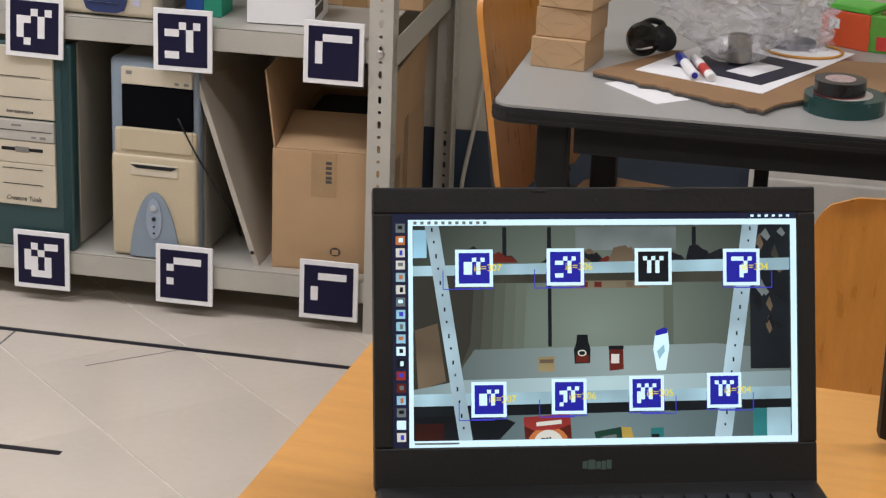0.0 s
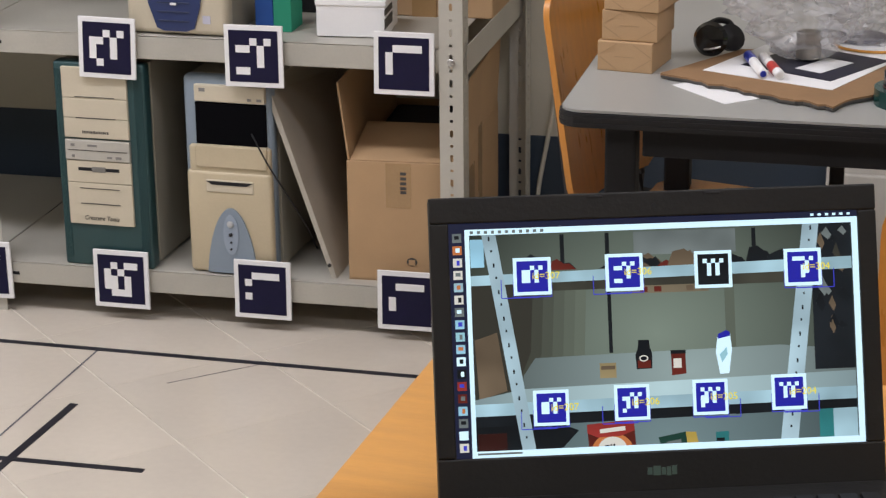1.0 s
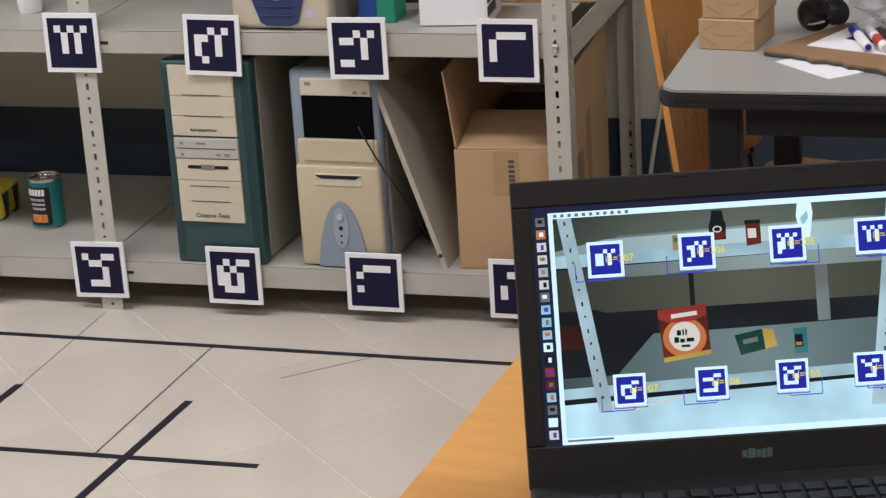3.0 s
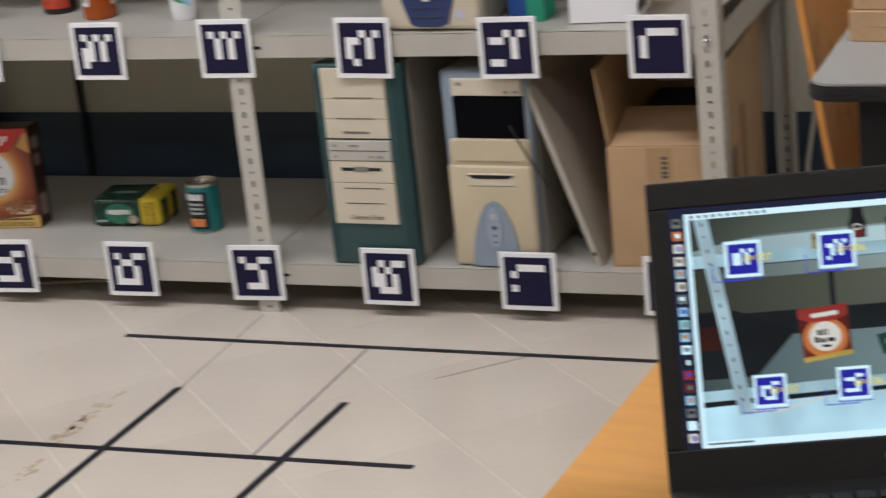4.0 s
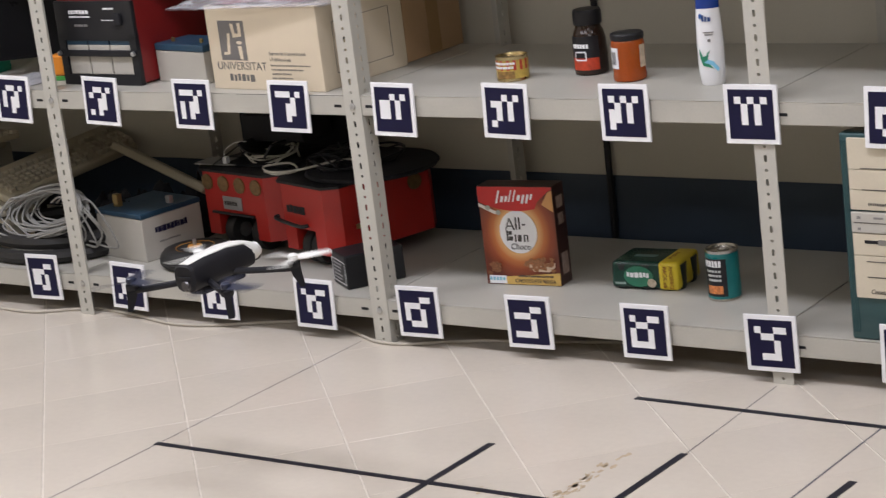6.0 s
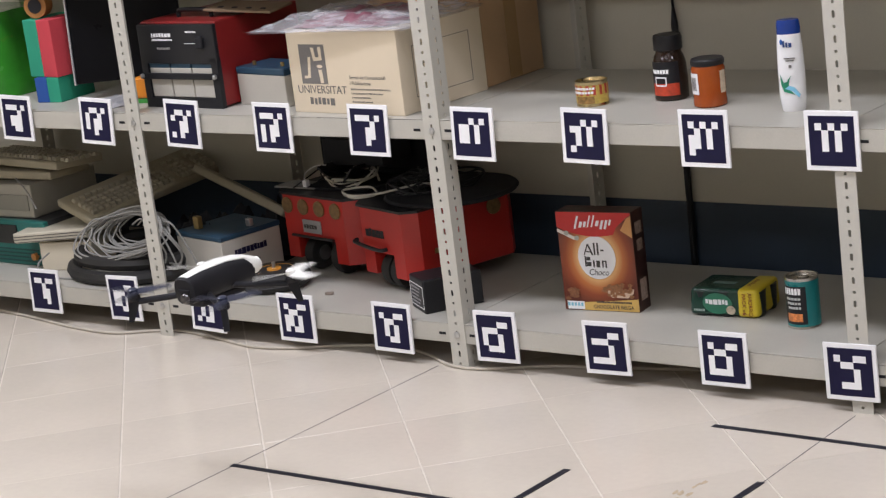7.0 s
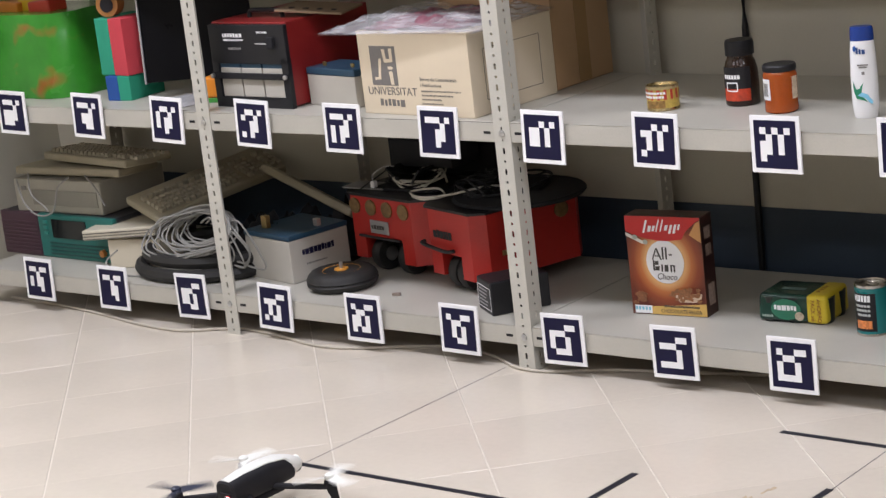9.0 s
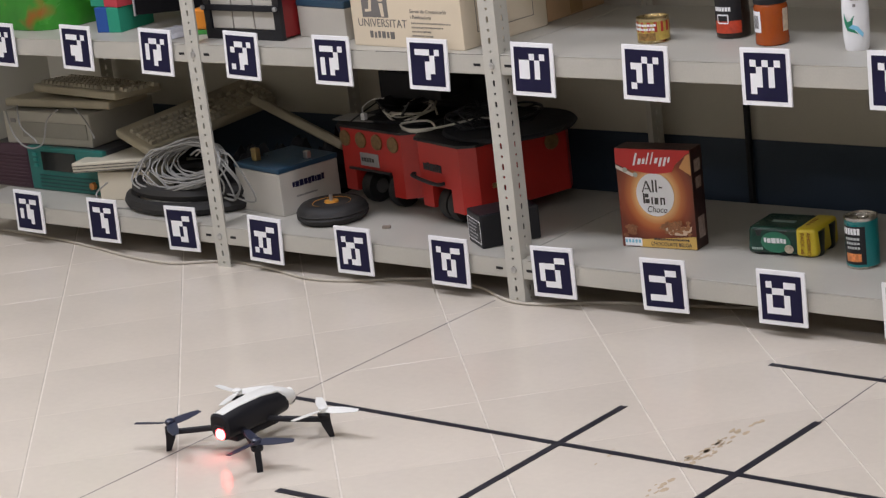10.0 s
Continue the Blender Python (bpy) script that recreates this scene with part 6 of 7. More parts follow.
    part("tape", lathem([(0.022, 0.0), (0.037, 0.0), (0.037, 0.021), (0.022, 0.021)], seg=36), surf("black_pvc_tape", (0.012, 0.012, 0.014), 0.25), t, smooth=True)
    part("red_rim", lathem([(0.030, 0.0), (0.0375, 0.0), (0.0375, 0.0012), (0.030, 0.0012)], seg=36), surf("dark_red_rim", (0.2, 0.02, 0.02), 0.4), t)
    part("core_label", lathem([(0.019, 0.0), (0.022, 0.0), (0.022, 0.0216), (0.019, 0.0216)], seg=28), surf("core_red_label", (0.4, 0.3, 0.28), 0.5, var=0.5, scale=200), t)
    clear_bag()
    t = thing("small_box", 3.848, -0.378, z, -27, "orange and green cardboard box", "box")
    part("carton", boxm(0.086, 0.06, 0.060, (0, 0, 0.030), 0.002), surf("orange_red_print", (0.70, 0.10, 0.03), 0.4), t, "bright orange red carton")
    part("green_side", boxm(0.086, 0.062, 0.010, (0.0, 0, 0.0655), 0.002), surf("bright_green_print", (0.10, 0.48, 0.06), 0.4), t)
    part("logo_shape", boxm(0.018, 0.001, 0.016, (-0.018, -0.0308, 0.038), 0.0004), PAPER, t)
    t = thing("small_box", 3.945, -0.400, z, -16, "bright green cardboard box", "box")
    part("carton", boxm(0.13, 0.08, 0.06, (0, 0, 0.03), 0.002), surf("green_carton", (0.11, 0.36, 0.05), 0.4, var=0.2), t)
    part("brown_top", boxm(0.10, 0.06, 0.004, (0, 0, 0.062), 0.001), surf("olive_print", (0.16, 0.12, 0.03), 0.5), t)
    part("red_label", boxm(0.04, 0.001, 0.022, (-0.03, -0.0408, 0.016)), surf("red_label_print", (0.6, 0.05, 0.04), 0.4), t)
    c = part("black_cable", tubem(loops(3.97, -0.36, z + 0.004, 0.06, 0.04, 2, 77, 0.3, 0.05), 0.003, seg=6), BLACK, smooth=True)
    tagged(c, "black cable curled behind the coloured boxes", "cable")


def bag_skin(foot, top, h, lean, seed, grow):
    """A thin bag with sharp random creases, narrow at its foot."""
    b = bmesh.new()
    n, k = 40, 30
    ring = []
    for j in range(k + 1):
        v = j / k
        r = foot + (top - foot) * v ** grow
        if j == k:
            r *= 0.55
        row = []
        for i in range(n):
            a = 2 * math.pi * i / n
            p = Vector((math.cos(a), math.sin(a), v * h / 0.08))
            crease = abs(noise.noise(p * 2.1 + Vector((seed, 0, 0)))) + 0.55 * abs(noise.noise(p * 4.7 + Vector((0, seed, 0)))) + 0.25 * noise.noise(p * 11 + Vector((0, 0, seed)))
            q = 1.12 - 0.75 * crease
            row.append(b.verts.new((lean * v + r * q * math.cos(a), 0.62 * r * q * math.sin(a), 0.001 + v * h * (1 + 0.10 * noise.noise(Vector((math.cos(a) * 1.5, math.sin(a) * 1.5, seed)))))))
        ring.append(row)
    for j in range(k):
        for i in range(n):
            b.faces.new((ring[j][i], ring[j][(i + 1) % n], ring[j + 1][(i + 1) % n], ring[j + 1][i]))
    b.faces.new(ring[0][::-1])
    return b


def clear_bag():
    t = thing("clear_plastic_bag", 3.672, -0.600, TABLE_Z + 0.011, 0, "crinkled clear plastic bag standing on the table", "plastic bag")
    part("bag_skin", bag_skin(0.030, 0.170, 0.20, -0.035, 3, 0.62), FILM, t, "clear crinkled film")
    part("metal_cup", lathem([(0.017, 0.0), (0.019, 0.001), (0.019, 0.040), (0.017, 0.041), (0.016, 0.036), (0.0, 0.035)], seg=28, at=(0.008, -0.004, 0.002)), surf("dull_steel", (0.30, 0.27, 0.23), 0.35, 0.8), t, "small steel cup")
    part("paper_label", boxm(0.085, 0.001, 0.05, (0.02, -0.088, 0.137), m=pose(0, 0, 0, -8, 6, 0)), PAPER, t)
    part("written_letters", lettering("SR", 0.040, pose(0.02, -0.0893, 0.150, -8, 186, 0), 0.0004), BLACK_INK, t)
    t = thing("clear_plastic_bag", 3.752, -0.455, TABLE_Z + 0.009, 0, "greyish clear plastic bag with a filled bottom", "plastic bag")
    part("bag_skin", bag_skin(0.072, 0.046, 0.17, 0.01, 8, 1.0), FILM, t, "clear crinkled film")
    part("dark_content", lathem([(0.0, 0.002), (0.040, 0.002), (0.041, 0.008), (0.0, 0.010)], seg=28), surf("dark_disc", (0.04, 0.04, 0.07), 0.4, var=0.4, scale=60), t, "dark flat disc inside", smooth=True)
    t = thing("ring_lid", 3.775, -0.495, TABLE_Z + 0.0092, 0, "flat orange plastic ring lying under a bag", "ring")
    part("rim", tubem([(0.060 * math.cos(a), 0.052 * math.sin(a), 0.003) for a in [k * math.pi / 12 for k in range(24)]], 0.0022, closed=True), surf("orange_rim_plastic", (0.55, 0.25, 0.04), 0.4), t, smooth=True)


def plywood_chair(x, y, rz, label):
    t = thing("plywood_chair", x, y, 0, rz, label, "chair", "orange plywood chairs")
    def shell(w, h, bend, m):
        bm = bmesh.new()
        n, k = 14, 36
        r = 0.05
        rows = []
        for side in (0, 0.011):
            g = []
            for i in range(n + 1):
                for j in range(k + 1):
                    u, v = 2 * i / n - 1, 2 * j / k - 1
                    cut = max(0.0, abs(v) - (1 - 2 * r / h)) / (2 * r / h)
                    ww = w / 2 - r * (1 - math.sqrt(max(0.0, 1 - cut * cut)))
                    g.append(bm.verts.new((u * ww, side - bend * (1 - u * u), v * h / 2 + h / 2)))
            rows.append(g)
        a, c = rows
        idx = lambda i, j: i * (k + 1) + j
        for i in range(n):
            for j in range(k):
                bm.faces.new((a[idx(i, j)], a[idx(i + 1, j)], a[idx(i + 1, j + 1)], a[idx(i, j + 1)]))
                bm.faces.new((c[idx(i, j)], c[idx(i, j + 1)], c[idx(i + 1, j + 1)], c[idx(i + 1, j)]))
        for j in range(k):
            for i in (0, n):
                bm.faces.new((a[idx(i, j)], a[idx(i, j + 1)], c[idx(i, j + 1)], c[idx(i, j)]))
        for i in range(n):
            for j in (0, k):
                bm.faces.new((a[idx(i, j)], c[idx(i, j)], c[idx(i + 1, j)], a[idx(i + 1, j)]))
        bm.transform(m)
        return bm
    part("backrest", shell(0.36, 0.37, -0.02, pose(0, 0, 0.44, -9, 0, 0)), PLYWOOD, t, "curved varnished plywood back", smooth=True)
    part("seat", shell(0.35, 0.36, 0.012, pose(0, -0.02, 0.40, 90, 0, 0)), PLYWOOD, t, "varnished plywood seat", smooth=True)
    for sx in (-1, 1):
        part("back_leg", tubem([(0.15 * sx, 0.09, 0.012), (0.15 * sx, 0.026, 0.38), (0.13 * sx, 0.040, 0.50), (0.12 * sx, 0.060, 0.62)], 0.010), BLACK, t, "black steel tube", smooth=True)
        part("front_leg", tubem([(0.17 * sx, -0.42, 0.012), (0.16 * sx, -0.34, 0.36), (0.16 * sx, -0.30, 0.378), (0.16 * sx, 0.02, 0.378)], 0.010), BLACK, t, "black steel tube", smooth=True)


def white_cabinet():
    t = thing("low_cabinet", 4.15, 0.34, 0, 0, "low white cabinet under the table by the wall", "cabinet")
    m = surf("white_cabinet_paint", (0.60, 0.57, 0.52), 0.5)
    part("body", boxm(0.95, 0.24, 0.312, (0, 0.12, 0.158), 0.004), m, t)
    for s in (-1, 1):
        part("door", boxm(0.46, 0.016, 0.27, (0.236 * s, -0.009, 0.158), 0.003), m, t)


# ---- the desk and the laptop ----
DESK_Z = 0.727


def desk():
    t = thing("wooden_desk", 3.392, -1.800, 0, -4.2, "orange beech laminate desk", "desk")
    a = part("desktop", rounded_slab(1.6, 0.80, 0.028, 0.02), WOOD_DESK, t, "beech laminate top")
    a.matrix_basis = pose(0, -0.80, DESK_Z - 0.028)
    for x in (0.06, 1.54):
        for y in (-0.06, -0.74):
            part("leg", boxm(0.04, 0.04, DESK_Z - 0.028, (x, y, (DESK_Z - 0.028) / 2), 0.003), BLACK_MATT, t)
    part("rail", boxm(1.44, 0.025, 0.06, (0.8, -0.06, DESK_Z - 0.06)), BLACK_MATT, t)


MOVERS = []


def vignette(name, col, low=0.07):
    """A lit tone of the display's picture that is brightest in the middle, as the camera's picture of the shelf is."""
    m = glow(name, col, 1.0)
    n, l = m.node_tree.nodes, m.node_tree.links
    tc, mp, gr, mr, ml = n.new("ShaderNodeTexCoord"), n.new("ShaderNodeMapping"), n.new("ShaderNodeTexGradient"), n.new("ShaderNodeMapRange"), n.new("ShaderNodeVectorMath")
    gr.gradient_type = "SPHERICAL"
    mp.inputs["Scale"].default_value = (5.2, 0, 6.5)
    mr.inputs[3].default_value, mr.inputs[4].default_value = low, 1.15
    ml.operation = "SCALE"
    ml.inputs[0].default_value = col
    l.new(tc.outputs["Object"], mp.inputs[0])
    l.new(mp.outputs[0], gr.inputs[0])
    l.new(gr.outputs[0], mr.inputs[0])
    l.new(mr.outputs[0], ml.inputs["Scale"])
    l.new(ml.outputs[0], n["Principled BSDF"].inputs["Emission Color"])
    return m



def laptop():
    t = thing("laptop", 3.6479, -2.1147, DESK_Z, 17.8, "black laptop showing a live picture of the shelves", "laptop")
    shell = surf("black_laptop_shell", (0.009, 0.0085, 0.008), 0.5, var=0.12, bump=0.08, Specular_IOR_Level=0.35)
    tilt = pose(0, 0, 0.1465, -20, 0, 0)
    lid = bmesh.new()
    box(lid, 0.382, 0.008, 0.2557, (0, 0.0105, -0.0072), 0.003)
    lid.transform(tilt)
    lid_ob = part("lid", lid, shell, t, "matt black lid")
    # frame round the display
    for sx, sz, at in ((0.382, 0.0220, (0, 0.002, 0.1097)), (0.382, 0.0363, (0, 0.002, -0.1169)), (0.016, 0.1975, (-0.183, 0.002, 0)), (0.016, 0.1975, (0.183, 0.002, 0))):
        part("bezel", boxm(sx, 0.010, sz, at, 0.0015), shell, lid_ob, "matt black display frame").matrix_basis = tilt
    part("maker_badge", bars(word_bars(-0.014, -0.1155, 0.029, 0.008, 71, 0, 0.1), -0.0034), surf("badge_grey", (0.10, 0.16, 0.14), 0.3, 0.5), t).matrix_basis = tilt
    part("webcam", lathem([(0.002, 0), (0.002, 0.0006)], seg=12, m=pose(0, -0.0031, 0.1085, 90)), BLACK, t).matrix_basis = tilt
    for x in (-0.05, 0.05):
        part("lid_pad", boxm(0.014, 0.001, 0.002, (x, -0.0034, 0.1175), 0.0004), BLACK, t).matrix_basis = tilt
    deck = part("base", boxm(0.382, 0.252, 0.022, (0, -0.173, 0.014), 0.005, 3), shell, t, "black keyboard deck", smooth=True)
    keys = bmesh.new()
    for r in range(6):
        for i in range(19):
            box(keys, 0.0158, 0.0145, 0.003, (-0.168 + i * 0.0186, -0.085 - r * 0.0182, 0.0262), 0.0, taper=0.9)
    part("keys", keys, BLACK, deck, "black keys")
    for x in (-0.14, 0.14):
        part("hinge", tubem([(x - 0.02, -0.040, 0.018), (x + 0.02, -0.040, 0.018)], 0.005), BLACK, t, smooth=True)

    # the display: a flat picture made of thin coloured pieces
    SW, SH = 0.350, 0.1975
    scr = part("screen", boxm(SW, 0.0010, SH, (0, 0.0055, 0)), vignette("screen_wall", (0.175, 0.235, 0.195), 0.13), t, "lit display")
    scr.matrix_basis = tilt
    W = lambda u: -SW / 2 + SW * u
    Z = lambda v: SH / 2 - SH * v
    tone = {
        "white": glow("screen_white", (0.66, 0.96, 1.08), 1.15), "dark": glow("screen_dark", (0.006, 0.009, 0.012), 1.0, 0.45), "bar": glow("screen_bar", (0.012, 0.016, 0.045), 1.0),
        "low_wall": vignette("screen_lower_wall", (0.085, 0.10, 0.075), 0.25), "shade": glow("screen_shade", (0.042, 0.044, 0.034), 1.0, 0.5),
        "shelf": vignette("screen_shelf", (0.26, 0.36, 0.36), 0.2), "front": vignette("screen_shelf_front", (0.42, 0.62, 0.66), 0.4), "low_shelf": vignette("screen_low_shelf", (0.15, 0.235, 0.25), 0.22),
        "edge": glow("screen_edge", (0.33, 0.55, 0.64), 1.0, 0.35), "post": glow("screen_post", (0.36, 0.54, 0.62), 1.0, 0.35), "cyan": glow("screen_cyan", (0.30, 0.62, 0.80), 1.0, 0.3),
        "blue": glow("screen_blue", (0.016, 0.018, 0.36), 1.1), "yellow": glow("screen_yellow", (0.95, 0.85, 0.02), 1.0), "floor": glow("screen_floor", (0.46, 0.78, 0.92), 1.0, 0.25),
        "navy": glow("screen_navy", (0.008, 0.012, 0.016), 1.0, 0.45), "brown": glow("screen_brown", (0.13, 0.10, 0.065), 1.0, 0.45), "red": glow("screen_red", (0.30, 0.035, 0.03), 1.0, 0.3),
        "cream": glow("screen_cream", (0.70, 0.72, 0.66), 1.0), "green": glow("screen_green", (0.01, 0.055, 0.04), 1.0, 0.45), "gold": glow("screen_gold", (0.48, 0.36, 0.08), 1.0, 0.3),
        "teal": glow("screen_teal", (0.02, 0.19, 0.20), 1.0, 0.3), "grey": glow("screen_grey", (0.15, 0.19, 0.19), 1.0, 0.45), "line": glow("screen_line", (0.05, 0.06, 0.62), 1.0), "orange": glow("screen_orange", (0.55, 0.19, 0.06), 1.0), "splash": glow("screen_splash", (0.30, 0.62, 0.72), 1.0),
        "tan": glow("screen_tan", (0.19, 0.165, 0.11), 1.0, 0.3), "can_gold": glow("screen_can_gold", (0.30, 0.25, 0.13), 1.0, 0.3), "dim_red": glow("screen_dim_red", (0.035, 0.008, 0.006), 1.0, 0.5), "oxblood": glow("screen_oxblood", (0.12, 0.018, 0.012), 1.0, 0.4),
    }

    def piece(name, outline, colour, layer, shift=None, lo=0.0, hi=2.0):
        """A flat patch of the picture; it lies `layer` steps over the display. shift: how it slides while the picture pans;
        below the share lo of the pan, and above hi, it is out of the picture and rests inside the lid."""
        zs, xs = [p[1] for p in outline], [p[0] for p in outline]
        cu, cv = (min(xs) + max(xs)) / 2, (min(zs) + max(zs)) / 2
        o = [(SW * (u - cu), -SH * (v - cv)) for u, v in outline]
        ob = part(name, prismm(o, 0.0002), tone[colour], scr)
        y = 0.0047 - 0.00045 * layer
        ob.matrix_basis = pose(W(cu), y, Z(cv))
        if shift:
            MOVERS.append((ob, W(cu), y, Z(cv), SW * shift[0], -SH * shift[1], lo, hi))
        return ob

    def rect(name, u0, v0, u1, v1, colour, layer, **k):
        return piece(name, [(u0, v0), (u1, v0), (u1, v1), (u0, v1)], colour, layer, **k)

    # fixed desktop: bars, dock, window frame
    rect("top_bar", 0, 0, 1, 0.027, "bar", 11)
    rect("dock", 0, 0.027, 0.039, 1, "bar", 11)
    rect("tool_bar", 0.039, 0.027, 1, 0.052, "white", 10.5)
    rect("window_edge", 0.039, 0.052, 0.050, 1, "white", 10.5)
    rect("window_edge", 0.985, 0.052, 1, 1, "white", 10.5)
    rect("window_edge", 0.050, 0.972, 0.985, 1, "white", 10.5)
    for i, c in enumerate(("grey", "orange", "cream", "cream", "edge", "cream", "grey", "cyan", "splash", "cyan", "white", "dark", "red", "oxblood", "cyan", "grey", "white", "cream")):
        v = 0.043 + i * 0.0525
        rect("dock_icon", 0.009, v, 0.031, v + 0.038, c, 11.6)
        rect("icon_mark", 0.014 + 0.002 * (i % 3), v + 0.009, 0.025 + 0.001 * (i % 2), v + 0.024 + 0.003 * (i % 3), ("dark", "white", "line", "grey", "orange")[i % 5], 12.2)
    for i in range(11):
        rect("tool_icon", 0.052 + i * 0.017, 0.034, 0.060 + i * 0.017, 0.047, "grey", 11.2)
    for i in range(6):
        rect("tray_icon", 0.885 + i * 0.018, 0.009, 0.893 + i * 0.018, 0.019, "white", 11.6)
    rect("status_line", 0.052, 0.980, 0.16, 0.988, "grey", 11.2)

    # the lower bay, which comes up from behind the middle shelf as the flying camera sinks
    rect("lower_wall", 0.05, 0.62, 0.985, 0.87, "low_wall", 0.4, shift=(0, -0.40))
    rect("wall_cable", 0.372, 0.62, 0.384, 0.858, "dark", 0.8, shift=(-0.008, -0.40))
    rect("navy_band", 0.05, 0.80, 0.985, 0.90, "navy", 0.8, shift=(0, -0.345))
    rect("wall_strut", 0.655, 0.62, 0.685, 0.915, "grey", 1.0, shift=(0.01, -0.37))
    piece("low_shelf", [(0.05, 0.90), (0.16, 0.872), (0.985, 0.852), (0.985, 1.08), (0.05, 1.10)], "low_shelf", 1.4, shift=(0, -0.31))
    piece("side_shade", [(0.05, 0.80), (0.16, 0.80), (0.30, 0.90), (0.20, 1.08), (0.05, 1.08)], "dark", 1.6, shift=(-0.02, -0.36))
    rect("side_robot", 0.055, 0.90, 0.125, 1.0, "dim_red", 1.8, shift=(-0.02, -0.40))
    # shelf edge and floor below it
    piece("floor_strip", [(0.05, 0.93), (0.985, 0.88), (0.985, 1.09), (0.05, 1.09)], "floor", 1.7, shift=(0, -0.11), lo=0.45)
    piece("shelf_shade", [(0.05, 0.925), (0.985, 0.875), (0.985, 0.895), (0.05, 0.945)], "dark", 1.9, shift=(0, -0.11), lo=0.45)
    piece("shelf_edge", [(0.05, 0.878), (0.985, 0.835), (0.985, 0.883), (0.05, 0.922)], "edge", 2.1, shift=(0, -0.11), lo=0.45)
    piece("floor_cable", [(0.16, 0.965), (0.22, 0.975), (0.34, 0.930), (0.34, 0.936), (0.22, 0.984), (0.16, 0.974)], "cream", 2.1, shift=(0, -0.11), lo=0.45)
    # the upper bay
    for i in range(6):
        k = i / 6
        tone["corner_%d" % i] = glow("screen_corner_tone", (0.035 + 0.105 * k, 0.036 + 0.145 * k, 0.028 + 0.115 * k), 1.0)
        g = 0.026 * i
        piece("corner_shade", [(0.05, 0.25), (0.16 + g, 0.25), (0.20 + g, 0.30), (0.19 + g, 0.56 + 0.01 * i), (0.15 + g, 0.72 - 0.02 * i), (0.05, 0.74)], "corner_%d" % i, 2.95 - 0.05 * i, shift=(-0.01, -0.45), hi=0.75)
    rect("top_shade", 0.12, 0.25, 0.86, 0.30, "shade", 2.9, shift=(0, -0.53), hi=0.5)
    rect("socket_strip", 0.44, 0.292, 0.63, 0.325, "tan", 3.0, shift=(0, -0.47), hi=0.5)
    for k in range(4):
        rect("wall_socket", 0.462 + 0.034 * k + (0.045 if k > 1 else 0), 0.297, 0.480 + 0.034 * k + (0.045 if k > 1 else 0), 0.320, "oxblood" if k < 2 else "brown", 3.2, shift=(0, -0.47), hi=0.5)
    rect("wall_strut", 0.668, 0.26, 0.692, 0.575, "corner_4", 2.6, shift=(0.01, -0.45), hi=0.78)
    rect("wall_cable", 0.381, 0.27, 0.390, 0.575, "dark", 3.0, shift=(-0.012, -0.45), hi=0.78)
    piece("shelf_back", [(0.17, 0.66), (0.20, 0.585), (0.80, 0.568), (0.985, 0.60), (0.985, 0.76), (0.17, 0.76)], "shelf", 3.2, shift=(0, -0.45))
    piece("shelf_front", [(0.05, 0.755), (0.17, 0.715), (0.985, 0.69), (0.985, 0.762), (0.05, 0.778)], "front", 3.4, shift=(0, -0.57))
    piece("under_shade", [(0.05, 0.82), (0.985, 0.808), (0.985, 0.85), (0.05, 0.872)], "dark", 3.5, shift=(0, -0.61))
    piece("shelf_edge", [(0.05, 0.774), (0.985, 0.758), (0.985, 0.812), (0.05, 0.826)], "edge", 3.7, shift=(0, -0.57))
    piece("side_carton", [(0.055, 0.50), (0.11, 0.47), (0.13, 0.72), (0.062, 0.755)], "brown", 3.3, shift=(-0.01, -0.47), hi=0.85)
    # what stands over the upper edge, with the edge itself
    piece("shelf_edge", [(0.05, 0.225), (0.985, 0.197), (0.985, 0.250), (0.05, 0.268)], "edge", 3.7, shift=(0, -0.57), hi=0.47)
    rect("screen_corner", 0.052, 0.07, 0.085, 0.19, "cyan", 3.4, shift=(0, -0.57), hi=0.28)
    rect("back_panel", 0.45, 0.06, 0.70, 0.16, "grey", 3.1, shift=(0, -0.57), hi=0.26)
    rnd = random.Random(12)
    for k in range(22):
        u, w, h = rnd.uniform(0.14, 0.84), rnd.uniform(0.015, 0.05), rnd.uniform(0.02, 0.075)
        piece("clutter", [(u - w, 0.212), (u - w * 0.7, 0.212 - h * rnd.uniform(0.4, 1)), (u - w * 0.1, 0.212 - h), (u + w * 0.3, 0.212 - h * rnd.uniform(0.5, 0.9)), (u + w * 0.6, 0.212 - h * rnd.uniform(0.3, 1)), (u + w, 0.212)], rnd.choice(("dark", "dark", "navy", "brown", "oxblood")), 3.3 + 0.01 * k, shift=(0, -0.57), hi=0.42)
    for u in (0.27, 0.38, 0.74):
        rect("clutter", u, 0.06, u + 0.010, 0.20, "dark", 3.25, shift=(0, -0.57), hi=0.27)
    # the dark neighbour bay beyond the far post
    rect("side_shade", 0.885, 0.05, 0.985, 0.68, "navy", 3.3, shift=(0, -0.10))
    for k in range(18):
        u, v, w, h = rnd.uniform(0.90, 0.968), rnd.uniform(0.08, 0.60), rnd.uniform(0.006, 0.02), rnd.uniform(0.01, 0.05)
        piece("side_clutter", [(u - w, v), (u, v - h), (u + w, v + h * 0.3), (u + w * 0.3, v + h)], rnd.choice(("dark", "grey", "dark", "brown", "shade")), 3.4 + 0.01 * k, shift=(0, -0.10))
    rect("side_case", 0.925, 0.815, 0.985, 0.975, "edge", 3.3, shift=(0, -0.30))
    rect("side_case", 0.890, 0.815, 0.925, 0.975, "teal", 3.4, shift=(0, -0.30))
    piece("post", [(0.076, 0.0), (0.110, 0.0), (0.195, 0.985), (0.162, 0.985)], "post", 5, shift=(-0.030, -0.11))
